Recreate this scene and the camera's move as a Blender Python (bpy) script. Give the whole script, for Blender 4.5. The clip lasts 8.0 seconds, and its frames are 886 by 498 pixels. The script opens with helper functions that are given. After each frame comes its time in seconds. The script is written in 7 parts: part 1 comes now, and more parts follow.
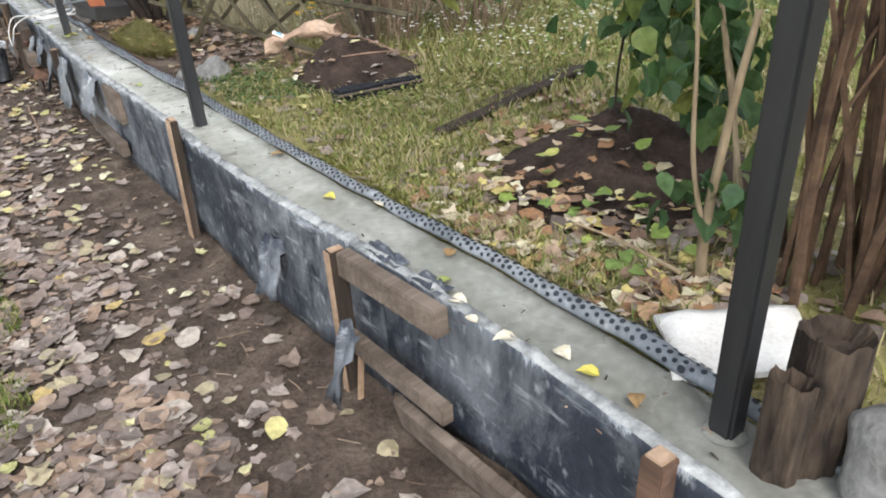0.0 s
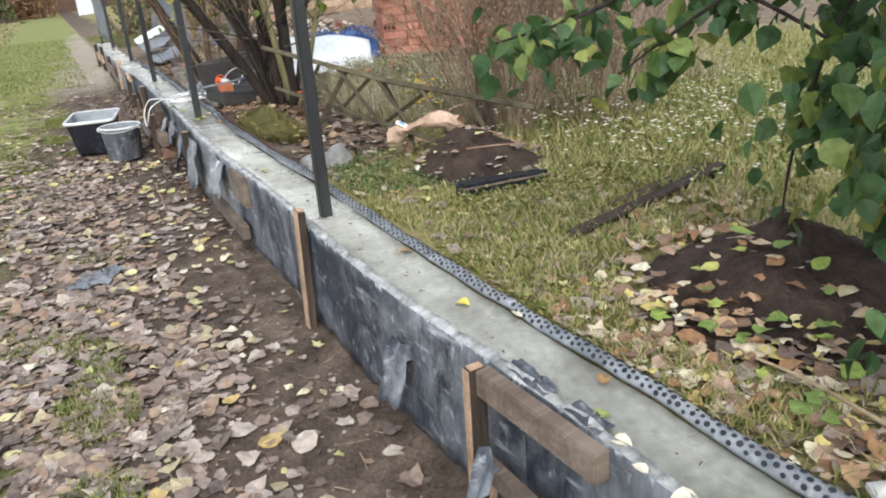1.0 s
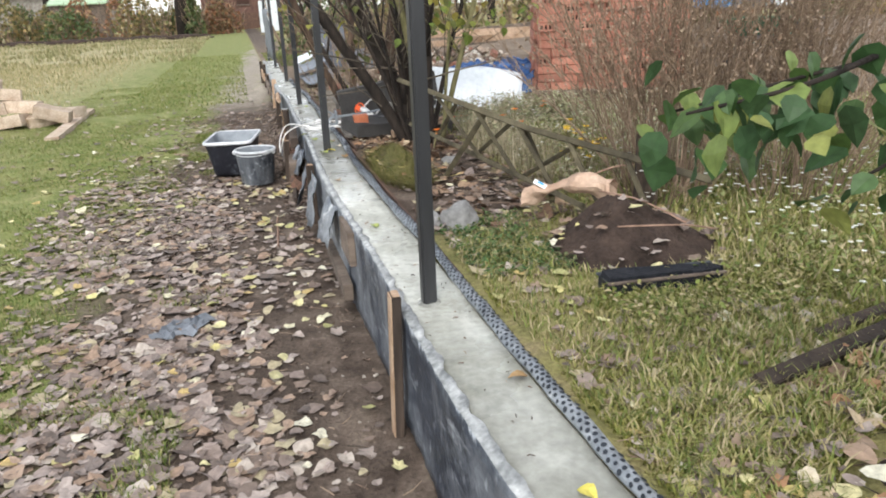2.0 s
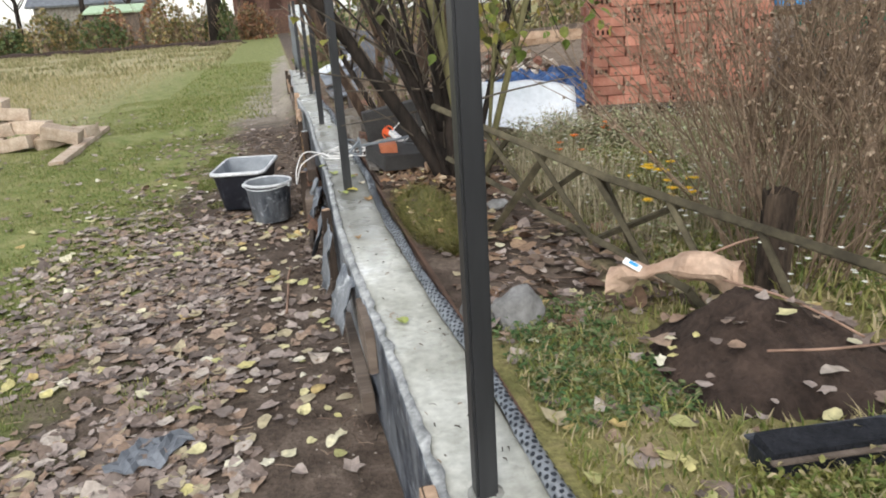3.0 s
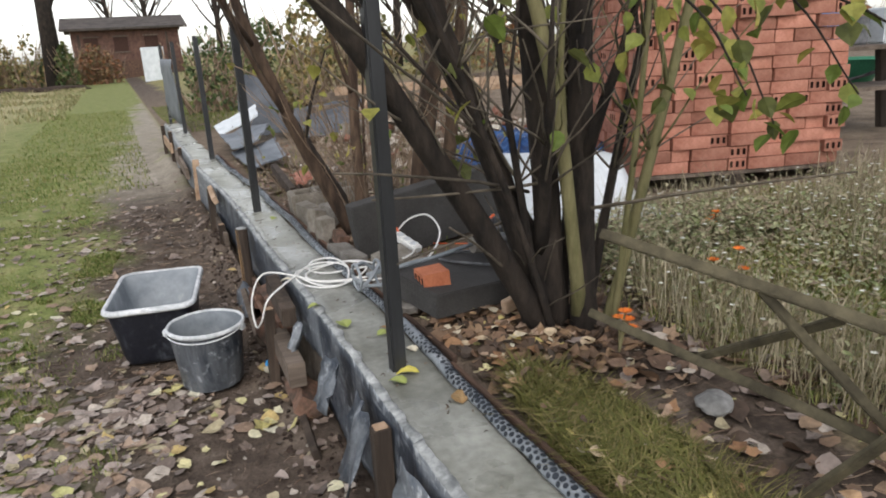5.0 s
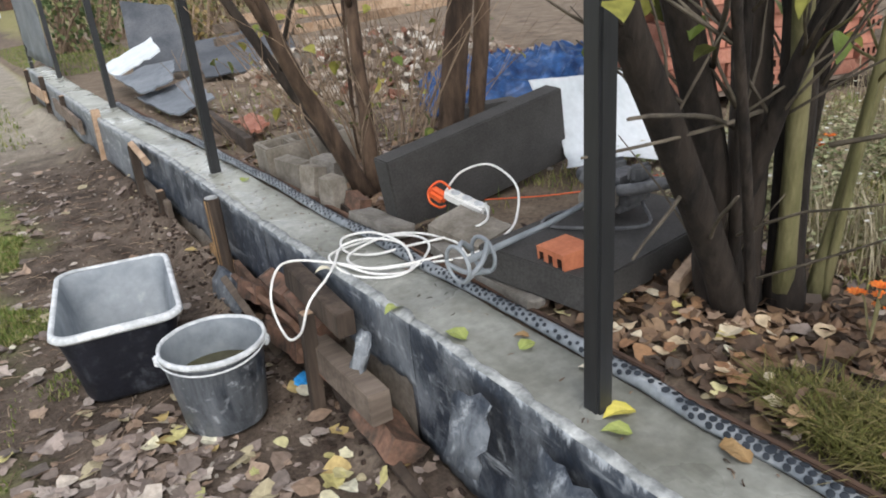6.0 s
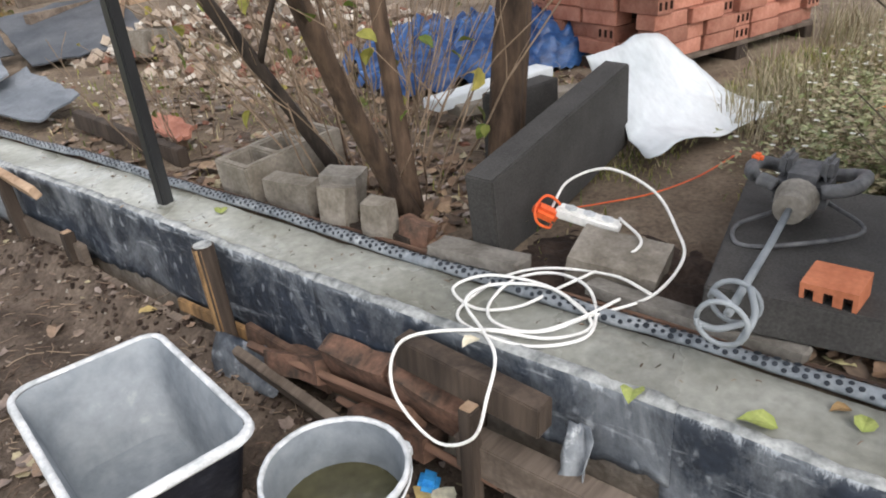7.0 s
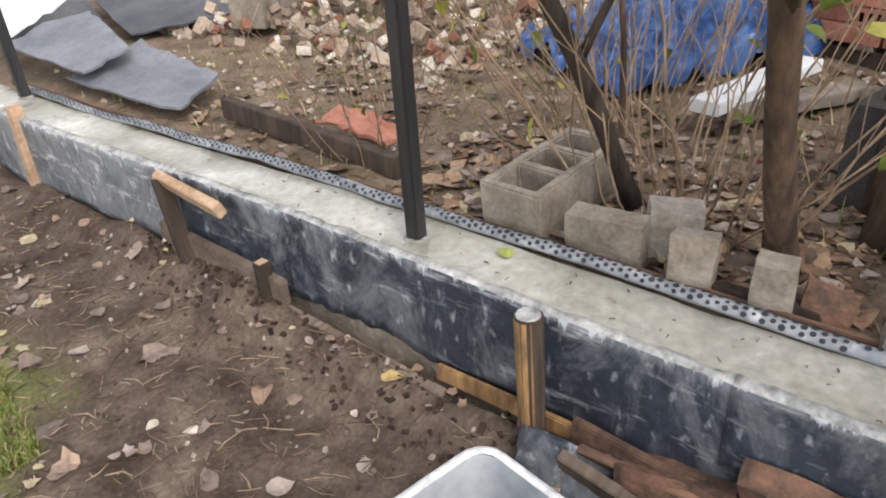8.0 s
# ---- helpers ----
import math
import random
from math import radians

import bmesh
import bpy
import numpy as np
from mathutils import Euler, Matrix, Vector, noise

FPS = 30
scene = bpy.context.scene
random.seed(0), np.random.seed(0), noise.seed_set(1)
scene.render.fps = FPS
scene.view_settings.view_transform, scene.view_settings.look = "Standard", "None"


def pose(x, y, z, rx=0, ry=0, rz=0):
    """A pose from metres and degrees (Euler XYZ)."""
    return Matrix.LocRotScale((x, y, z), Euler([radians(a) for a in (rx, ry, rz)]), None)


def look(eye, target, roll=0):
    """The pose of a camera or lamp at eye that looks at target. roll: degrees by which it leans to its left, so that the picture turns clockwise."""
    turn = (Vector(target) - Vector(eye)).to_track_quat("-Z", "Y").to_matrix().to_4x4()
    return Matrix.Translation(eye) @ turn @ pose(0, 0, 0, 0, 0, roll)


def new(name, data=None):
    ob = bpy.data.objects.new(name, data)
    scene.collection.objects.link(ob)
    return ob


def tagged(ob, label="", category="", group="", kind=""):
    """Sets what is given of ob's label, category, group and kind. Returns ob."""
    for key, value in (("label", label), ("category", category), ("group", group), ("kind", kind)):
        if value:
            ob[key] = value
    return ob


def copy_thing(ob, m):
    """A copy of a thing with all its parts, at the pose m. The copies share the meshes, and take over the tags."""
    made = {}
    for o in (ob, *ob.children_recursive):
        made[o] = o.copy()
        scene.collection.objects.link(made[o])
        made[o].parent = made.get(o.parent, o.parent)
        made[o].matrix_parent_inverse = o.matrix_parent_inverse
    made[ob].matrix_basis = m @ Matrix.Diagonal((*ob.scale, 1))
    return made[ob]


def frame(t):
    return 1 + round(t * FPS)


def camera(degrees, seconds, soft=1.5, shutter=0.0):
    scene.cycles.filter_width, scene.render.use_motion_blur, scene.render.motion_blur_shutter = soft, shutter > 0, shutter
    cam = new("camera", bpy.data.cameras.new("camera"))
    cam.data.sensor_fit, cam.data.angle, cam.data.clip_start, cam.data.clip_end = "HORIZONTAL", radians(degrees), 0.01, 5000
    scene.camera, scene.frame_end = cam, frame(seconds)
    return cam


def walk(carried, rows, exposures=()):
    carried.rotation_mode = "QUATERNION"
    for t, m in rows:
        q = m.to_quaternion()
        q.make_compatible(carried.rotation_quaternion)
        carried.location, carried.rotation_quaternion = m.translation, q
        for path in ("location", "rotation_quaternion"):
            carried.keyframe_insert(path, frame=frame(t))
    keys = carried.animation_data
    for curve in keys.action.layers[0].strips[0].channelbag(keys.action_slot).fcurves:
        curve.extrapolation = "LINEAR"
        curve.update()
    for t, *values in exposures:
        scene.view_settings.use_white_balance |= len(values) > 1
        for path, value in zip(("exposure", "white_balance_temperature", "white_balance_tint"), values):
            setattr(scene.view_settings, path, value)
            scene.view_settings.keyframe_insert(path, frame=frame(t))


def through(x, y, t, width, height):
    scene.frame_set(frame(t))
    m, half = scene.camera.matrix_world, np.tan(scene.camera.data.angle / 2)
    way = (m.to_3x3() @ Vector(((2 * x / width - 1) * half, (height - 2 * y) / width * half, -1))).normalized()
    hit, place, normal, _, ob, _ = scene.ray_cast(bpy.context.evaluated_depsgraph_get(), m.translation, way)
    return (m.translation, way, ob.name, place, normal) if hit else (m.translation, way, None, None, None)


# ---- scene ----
cam = camera(64.1, 8.0, soft=1.9)
PATH = [
    (0, (-0.054, -0.063, 1.355), (0.933, 1.395, 0.407), -3.6),
    (0.5, (-0.085, 0.025, 1.386), (0.836, 1.606, 0.579), -3.9),
    (1, (-0.087, 0.168, 1.397), (0.752, 1.824, 0.652), -4.1),
    (1.5, (0.082, 0.427, 1.393), (0.676, 2.217, 0.729), -2.4),
    (1.7, (0.16, 0.549, 1.394), (0.664, 2.371, 0.743), -1.6),
    (2.8, (0.401, 1.487, 1.425), (0.869, 3.311, 0.752), -3.6),
    (3, (0.439, 1.673, 1.435), (0.831, 3.522, 0.781), -3.6),
    (3.5, (0.461, 2.116, 1.454), (0.833, 3.977, 0.824), -0.6),
    (3.8, (0.375, 2.4, 1.463), (0.897, 4.237, 0.868), -2.4),
    (4, (0.316, 2.604, 1.479), (0.899, 4.425, 0.892), -4.2),
    (4.5, (0.185, 3.109, 1.472), (0.795, 4.927, 0.906), -3.3),
    (4.7, (0.147, 3.349, 1.471), (0.817, 5.155, 0.935), -3.1),
    (5.8, (-0.155, 4.56, 1.403), (0.816, 6.14, 0.655), -4.4),
    (6, (-0.194, 4.771, 1.382), (0.818, 6.315, 0.614), -4.8),
    (6.5, (-0.293, 5.316, 1.405), (0.862, 6.678, 0.506), -3.1),
    (7, (-0.468, 5.889, 1.441), (0.894, 7.032, 0.526), -5.1),
    (7.5, (-0.53, 6.46, 1.428), (0.808, 7.638, 0.52), -5.9),
    (8, (-0.523, 7.053, 1.427), (0.795, 8.187, 0.437), -3.9),
]
walk(cam, [(t, look(eye, target, roll)) for t, eye, target, roll in PATH],
     [(0, 1.42, 6500, 10), (1.7, 1.45, 6500, 10), (3.0, 1.14, 6600, 10), (3.5, 1.06, 6600, 10), (4.0, 1.08, 6550, 10), (4.5, 0.86, 6650, 11), (6.0, 1.14, 6500, 10), (6.5, 1.32, 6550, 10), (7.0, 1.27, 6700, 11), (8.0, 1.47, 7000, 14)])

# ---- world and light: an overcast autumn day ----
world = bpy.data.worlds.new("overcast")
scene.world = world
world.use_nodes = True
wn, wl = world.node_tree.nodes, world.node_tree.links
sky = wn.new("ShaderNodeTexSky")
sky.sky_type, sky.sun_disc = "NISHITA", False
sky.sun_elevation, sky.sun_rotation = radians(46), radians(200.5)
sky.air_density, sky.dust_density, sky.ozone_density = 1.0, 1.2, 1.0
grey = wn.new("ShaderNodeHueSaturation")
grey.inputs["Saturation"].default_value = 0.28
wl.new(sky.outputs["Color"], grey.inputs["Color"])
wl.new(grey.outputs["Color"], wn["Background"].inputs["Color"])
wn["Background"].inputs["Strength"].default_value = 0.15
sun = new("sun", bpy.data.lights.new("sun", "SUN"))
sun.data.energy, sun.data.angle, sun.data.color = 0.6, radians(30), (1.0, 0.97, 0.93)
sun.matrix_world = look((-3, -8, 9), (0, 0, 0))

# ---- materials ----
def surf(name, c1, c2, scale=6.0, rough=0.85, bump=0.25, fine=70.0, c3=None, spec=0.3, metal=0.0, spread=0.0, island=False, stretch=(1, 1, 1), amount=0.2, wet=None):
    """A surface of two or three colours in patches, with grain and relief."""
    m = bpy.data.materials.new(name)
    m.use_nodes = True
    n, l = m.node_tree.nodes, m.node_tree.links
    b = n["Principled BSDF"]
    tc = n.new("ShaderNodeTexCoord")
    mp = n.new("ShaderNodeMapping")
    mp.inputs["Scale"].default_value = stretch
    l.new(tc.outputs["Object"], mp.inputs["Vector"])
    big = n.new("ShaderNodeTexNoise")
    big.inputs["Scale"].default_value, big.inputs["Detail"].default_value, big.inputs["Roughness"].default_value = scale, 6, 0.65
    small = n.new("ShaderNodeTexNoise")
    small.inputs["Scale"].default_value, small.inputs["Detail"].default_value = fine, 4
    for t in (big, small):
        l.new(mp.outputs["Vector"], t.inputs["Vector"])
    ramp = n.new("ShaderNodeValToRGB")
    e = ramp.color_ramp.elements
    e[0].position, e[1].position = 0.36, 0.64
    e[0].color, e[1].color = (*c1, 1), (*c2, 1)
    if c3:
        k = e.new(0.74)
        k.color = (*c3, 1)
    l.new(big.outputs["Fac"], ramp.inputs["Fac"])
    mr = n.new("ShaderNodeMapRange")
    mr.inputs["From Min"].default_value, mr.inputs["From Max"].default_value = 0.25, 0.75
    mr.inputs["To Min"].default_value, mr.inputs["To Max"].default_value = 1 - amount, 1 + amount
    l.new(small.outputs["Fac"], mr.inputs["Value"])
    hs = n.new("ShaderNodeHueSaturation")
    l.new(ramp.outputs["Color"], hs.inputs["Color"])
    last = mr.outputs["Result"]
    if spread:
        src = n.new("ShaderNodeNewGeometry").outputs["Random Per Island"] if island else n.new("ShaderNodeObjectInfo").outputs["Random"]
        m2 = n.new("ShaderNodeMapRange")
        m2.inputs["To Min"].default_value, m2.inputs["To Max"].default_value = 1 - spread, 1 + spread
        l.new(src, m2.inputs["Value"])
        mu = n.new("ShaderNodeMath")
        mu.operation = "MULTIPLY"
        l.new(last, mu.inputs[0])
        l.new(m2.outputs["Result"], mu.inputs[1])
        last = mu.outputs["Value"]
    l.new(last, hs.inputs["Value"])
    l.new(hs.outputs["Color"], b.inputs["Base Color"])
    b.inputs["Roughness"].default_value, b.inputs["Metallic"].default_value = rough, metal
    b.inputs["Specular IOR Level"].default_value = spec
    if wet:
        pud = n.new("ShaderNodeTexNoise")
        pud.inputs["Scale"].default_value, pud.inputs["Detail"].default_value = 3.1, 5
        l.new(mp.outputs["Vector"], pud.inputs["Vector"])
        wr = n.new("ShaderNodeMapRange")
        wr.inputs["From Min"].default_value, wr.inputs["From Max"].default_value = 0.42, 0.58
        wr.inputs["To Min"].default_value, wr.inputs["To Max"].default_value = wet
        l.new(pud.outputs["Fac"], wr.inputs["Value"])
        l.new(wr.outputs["Result"], b.inputs["Roughness"])
    if bump:
        add = n.new("ShaderNodeMath")
        l.new(big.outputs["Fac"], add.inputs[0])
        l.new(small.outputs["Fac"], add.inputs[1])
        bp = n.new("ShaderNodeBump")
        bp.inputs["Strength"].default_value, bp.inputs["Distance"].default_value = bump, 0.01
        l.new(add.outputs["Value"], bp.inputs["Height"])
        l.new(bp.outputs["Normal"], b.inputs["Normal"])
    return m


def leafy(name, colours, rough=0.6, through=0.15, jitter=0.25):
    """Leaves or blades: each island picks its colour from the list."""
    m = bpy.data.materials.new(name)
    m.use_nodes = True
    n, l = m.node_tree.nodes, m.node_tree.links
    b = n["Principled BSDF"]
    g = n.new("ShaderNodeNewGeometry")
    ramp = n.new("ShaderNodeValToRGB")
    ramp.color_ramp.interpolation = "CONSTANT"
    e = ramp.color_ramp.elements
    while len(e) < len(colours):
        e.new(0.5)
    for i, c in enumerate(colours):
        e[i].position, e[i].color = i / len(colours), (*c, 1)
    l.new(g.outputs["Random Per Island"], ramp.inputs["Fac"])
    tex = n.new("ShaderNodeTexNoise")
    tex.inputs["Scale"].default_value, tex.inputs["Detail"].default_value = 45, 4
    tc = n.new("ShaderNodeTexCoord")
    l.new(tc.outputs["Object"], tex.inputs["Vector"])
    mr = n.new("ShaderNodeMapRange")
    mr.inputs["From Min"].default_value, mr.inputs["From Max"].default_value = 0.3, 0.7
    mr.inputs["To Min"].default_value, mr.inputs["To Max"].default_value = 1 - jitter, 1 + jitter
    l.new(tex.outputs["Fac"], mr.inputs["Value"])
    hs = n.new("ShaderNodeHueSaturation")
    l.new(ramp.outputs["Color"], hs.inputs["Color"])
    l.new(mr.outputs["Result"], hs.inputs["Value"])
    l.new(hs.outputs["Color"], b.inputs["Base Color"])
    b.inputs["Roughness"].default_value = rough
    b.inputs["Specular IOR Level"].default_value = 0.25
    if through:
        tr = n.new("ShaderNodeBsdfTranslucent")
        l.new(hs.outputs["Color"], tr.inputs["Color"])
        mx = n.new("ShaderNodeMixShader")
        mx.inputs["Fac"].default_value = through
        l.new(b.outputs["BSDF"], mx.inputs[1])
        l.new(tr.outputs["BSDF"], mx.inputs[2])
        l.new(mx.outputs["Shader"], n["Material Output"].inputs["Surface"])
    return m


def ground_material():
    """Trodden soil by the wall, lawn beyond it, a pale dry field further off and rough grass in the garden."""
    m = bpy.data.materials.new("ground_soil_and_grass")
    m.use_nodes = True
    n, l = m.node_tree.nodes, m.node_tree.links
    b = n["Principled BSDF"]
    tc = n.new("ShaderNodeTexCoord")
    sep = n.new("ShaderNodeSeparateXYZ")
    l.new(tc.outputs["Object"], sep.inputs[0])

    def tex(scale, detail=6, rough=0.6):
        t = n.new("ShaderNodeTexNoise")
        t.inputs["Scale"].default_value, t.inputs["Detail"].default_value, t.inputs["Roughness"].default_value = scale, detail, rough
        l.new(tc.outputs["Object"], t.inputs["Vector"])
        return t.outputs["Fac"]

    def math2(op, a, c):
        k = n.new("ShaderNodeMath")
        k.operation = op
        for i, v in enumerate((a, c)):
            if isinstance(v, (int, float)):
                k.inputs[i].default_value = v
            else:
                l.new(v, k.inputs[i])
        return k.outputs[0]

    def step(v, lo, hi):
        k = n.new("ShaderNodeMapRange")
        k.interpolation_type = "SMOOTHSTEP"
        k.inputs["From Min"].default_value, k.inputs["From Max"].default_value = lo, hi
        l.new(v, k.inputs["Value"])
        return k.outputs["Result"]

    def ramp(v, *stops):
        k = n.new("ShaderNodeValToRGB")
        e = k.color_ramp.elements
        while len(e) < len(stops):
            e.new(0.5)
        for i, (p, c) in enumerate(stops):
            e[i].position, e[i].color = p, (*c, 1)
        l.new(v, k.inputs["Fac"])
        return k.outputs["Color"]

    def mix(f, a, c):
        k = n.new("ShaderNodeMix")
        k.data_type = "RGBA"
        l.new(f, k.inputs["Factor"])
        l.new(a, k.inputs["A"])
        l.new(c, k.inputs["B"])
        return k.outputs["Result"]

    mid, fine, wide = tex(5.0), tex(60.0, 5), tex(0.9)
    soil = ramp(mid, (0.30, (0.038, 0.027, 0.020)), (0.53, (0.10, 0.076, 0.059)), (0.72, (0.185, 0.146, 0.113)))
    lawn = ramp(mid, (0.3, (0.115, 0.145, 0.04)), (0.5, (0.18, 0.20, 0.068)), (0.7, (0.265, 0.245, 0.115)))
    dry = ramp(mid, (0.28, (0.20, 0.19, 0.09)), (0.5, (0.31, 0.275, 0.15)), (0.72, (0.42, 0.365, 0.215)))
    rough_grass = ramp(mid, (0.3, (0.12, 0.125, 0.045)), (0.5, (0.23, 0.21, 0.085)), (0.68, (0.25, 0.20, 0.115)))
    warped_x = math2("ADD", sep.outputs["X"], math2("MULTIPLY", math2("SUBTRACT", wide, 0.5), 1.9))
    warped_x = math2("ADD", warped_x, math2("MULTIPLY", math2("SUBTRACT", mid, 0.5), 0.7))
    # the lawn reaches nearer to the wall further on
    bare = math2("SUBTRACT", warped_x, math2("MULTIPLY", step(sep.outputs["Y"], 4.0, 11.0), 0.42))
    colour = mix(step(bare, -0.95, -0.35), lawn, soil)
    colour = mix(step(math2("ADD", warped_x, math2("MULTIPLY", step(sep.outputs["Y"], 14.0, 40.0), -1.0)), -1.5, -4.6), colour, dry)
    # far on, the trodden path swings away from the wall and grass closes in on both sides
    path_far = math2("ABSOLUTE", math2("SUBTRACT", warped_x, math2("ADD", math2("MULTIPLY", math2("SUBTRACT", sep.outputs["Y"], 10.0), 0.055), 0.12)), 0)
    on_path = math2("MULTIPLY", step(path_far, 0.62, 0.22), step(sep.outputs["Y"], 60.0, 30.0))
    far_lawn = mix(on_path, lawn, ramp(mid, (0.3, (0.22, 0.19, 0.15)), (0.7, (0.36, 0.32, 0.26))))
    near_side = math2("MULTIPLY", step(sep.outputs["Y"], 10.5, 13.0), step(warped_x, -1.6, -1.0))
    colour = mix(near_side, colour, far_lawn)
    colour = mix(step(sep.outputs["X"], 0.72, 0.9), colour, rough_grass)
    under_tree = math2("MULTIPLY", math2("MULTIPLY", step(sep.outputs["X"], 0.8, 0.9), step(warped_x, 2.0, 1.6)), step(math2("ADD", sep.outputs["Y"], wide), 4.0, 4.5))
    colour = mix(under_tree, colour, soil)
    garden_soil = math2("MULTIPLY", step(sep.outputs["X"], 0.8, 0.9), step(math2("ADD", sep.outputs["Y"], math2("MULTIPLY", wide, 2.0)), 6.2, 7.6))
    colour = mix(math2("MULTIPLY", garden_soil, step(sep.outputs["Y"], 40.0, 20.0)), colour, ramp(mid, (0.3, (0.10, 0.072, 0.05)), (0.6, (0.19, 0.145, 0.105)), (0.75, (0.26, 0.21, 0.16))))
    hs = n.new("ShaderNodeHueSaturation")
    l.new(colour, hs.inputs["Color"])
    mr = n.new("ShaderNodeMapRange")
    mr.inputs["From Min"].default_value, mr.inputs["From Max"].default_value = 0.25, 0.75
    mr.inputs["To Min"].default_value, mr.inputs["To Max"].default_value = 0.6, 1.4
    l.new(fine, mr.inputs["Value"])
    l.new(mr.outputs["Result"], hs.inputs["Value"])
    l.new(hs.outputs["Color"], b.inputs["Base Color"])
    b.inputs["Roughness"].default_value, b.inputs["Specular IOR Level"].default_value = 0.92, 0.2
    bp = n.new("ShaderNodeBump")
    bp.inputs["Strength"].default_value, bp.inputs["Distance"].default_value = 0.7, 0.015
    l.new(math2("ADD", mid, fine), bp.inputs["Height"])
    l.new(bp.outputs["Normal"], b.inputs["Normal"])
    return m


def streaked(name, dark, pale, amount=0.5, crust=0.0):
    """Dark plastic film with whitish cement smears and drips."""
    m = surf(name, dark, tuple(c * 1.5 for c in dark), 5, 0.5, 0.25, 40, spec=0.4)
    n, l = m.node_tree.nodes, m.node_tree.links
    b = n["Principled BSDF"]
    src = b.inputs["Base Color"].links[0].from_socket
    tc = n.new("ShaderNodeTexCoord")
    mp = n.new("ShaderNodeMapping")
    mp.inputs["Scale"].default_value = (1, 1, 0.6)
    l.new(tc.outputs["Object"], mp.inputs["Vector"])
    a, c = n.new("ShaderNodeTexNoise"), n.new("ShaderNodeTexNoise")
    a.inputs["Scale"].default_value, a.inputs["Detail"].default_value, a.inputs["Roughness"].default_value = 3.2, 8, 0.75
    a.inputs["Distortion"].default_value = 0.6
    c.inputs["Scale"].default_value, c.inputs["Detail"].default_value = 26, 6
    l.new(mp.outputs["Vector"], a.inputs["Vector"])
    l.new(mp.outputs["Vector"], c.inputs["Vector"])
    r1, r2 = n.new("ShaderNodeMapRange"), n.new("ShaderNodeMapRange")
    r1.inputs["From Min"].default_value, r1.inputs["From Max"].default_value, r1.inputs["To Max"].default_value = 0.60 - 0.18 * amount, 0.82, 0.75
    r2.inputs["From Min"].default_value, r2.inputs["From Max"].default_value, r2.inputs["To Max"].default_value = 0.60, 0.75, 0.65
    l.new(a.outputs["Fac"], r1.inputs["Value"])
    l.new(c.outputs["Fac"], r2.inputs["Value"])
    mp2 = n.new("ShaderNodeMapping")
    mp2.inputs["Scale"].default_value, mp2.inputs["Rotation"].default_value = (1, 0.22, 1.3), (0.12, 0, 0)
    l.new(tc.outputs["Object"], mp2.inputs["Vector"])
    sc = n.new("ShaderNodeTexNoise")
    sc.inputs["Scale"].default_value, sc.inputs["Detail"].default_value, sc.inputs["Roughness"].default_value = 17, 7, 0.7
    l.new(mp2.outputs["Vector"], sc.inputs["Vector"])
    r3 = n.new("ShaderNodeMapRange")
    r3.inputs["From Min"].default_value, r3.inputs["From Max"].default_value, r3.inputs["To Max"].default_value = 0.57, 0.70, 0.7 * amount
    l.new(sc.outputs["Fac"], r3.inputs["Value"])
    m3 = n.new("ShaderNodeMath")
    m3.operation, m3.use_clamp = "ADD", True
    l.new(r1.outputs["Result"], m3.inputs[0])
    l.new(r3.outputs["Result"], m3.inputs[1])
    mx = n.new("ShaderNodeMath")
    mx.operation, mx.use_clamp = "ADD", True
    l.new(m3.outputs[0], mx.inputs[0])
    mm = n.new("ShaderNodeMath")
    mm.operation = "MULTIPLY"
    l.new(r2.outputs["Result"], mm.inputs[0])
    mm.inputs[1].default_value = amount
    l.new(mm.outputs[0], mx.inputs[1])
    factor = mx.outputs[0]
    if crust:
        # cement slopped over the upper edge, running down in ragged drips
        sp = n.new("ShaderNodeSeparateXYZ")
        l.new(tc.outputs["Object"], sp.inputs[0])
        md = n.new("ShaderNodeMapping")
        md.inputs["Scale"].default_value = (1, 1, 0.25)
        l.new(tc.outputs["Object"], md.inputs["Vector"])
        dr = n.new("ShaderNodeTexNoise")
        dr.inputs["Scale"].default_value, dr.inputs["Detail"].default_value, dr.inputs["Roughness"].default_value = 16, 7, 0.75
        l.new(md.outputs["Vector"], dr.inputs["Vector"])
        edge = n.new("ShaderNodeMath")
        edge.operation = "MULTIPLY_ADD"
        edge.inputs[1].default_value, edge.inputs[2].default_value = 0.26, crust - 0.19
        l.new(dr.outputs["Fac"], edge.inputs[0])
        hi = n.new("ShaderNodeMath")
        hi.operation = "ADD"
        l.new(sp.outputs["Z"], hi.inputs[0])
        l.new(edge.outputs[0], hi.inputs[1])
        r4 = n.new("ShaderNodeMapRange")
        r4.inputs["From Min"].default_value, r4.inputs["From Max"].default_value, r4.inputs["To Max"].default_value = 0.425, 0.45, 0.85
        l.new(hi.outputs[0], r4.inputs["Value"])
        top = n.new("ShaderNodeMath")
        top.operation = "MAXIMUM"
        l.new(factor, top.inputs[0])
        l.new(r4.outputs["Result"], top.inputs[1])
        factor = top.outputs[0]
    k = n.new("ShaderNodeMix")
    k.data_type = "RGBA"
    l.new(factor, k.inputs["Factor"])
    l.new(src, k.inputs["A"])
    k.inputs["B"].default_value = (*pale, 1)
    l.new(k.outputs["Result"], b.inputs["Base Color"])
    return m


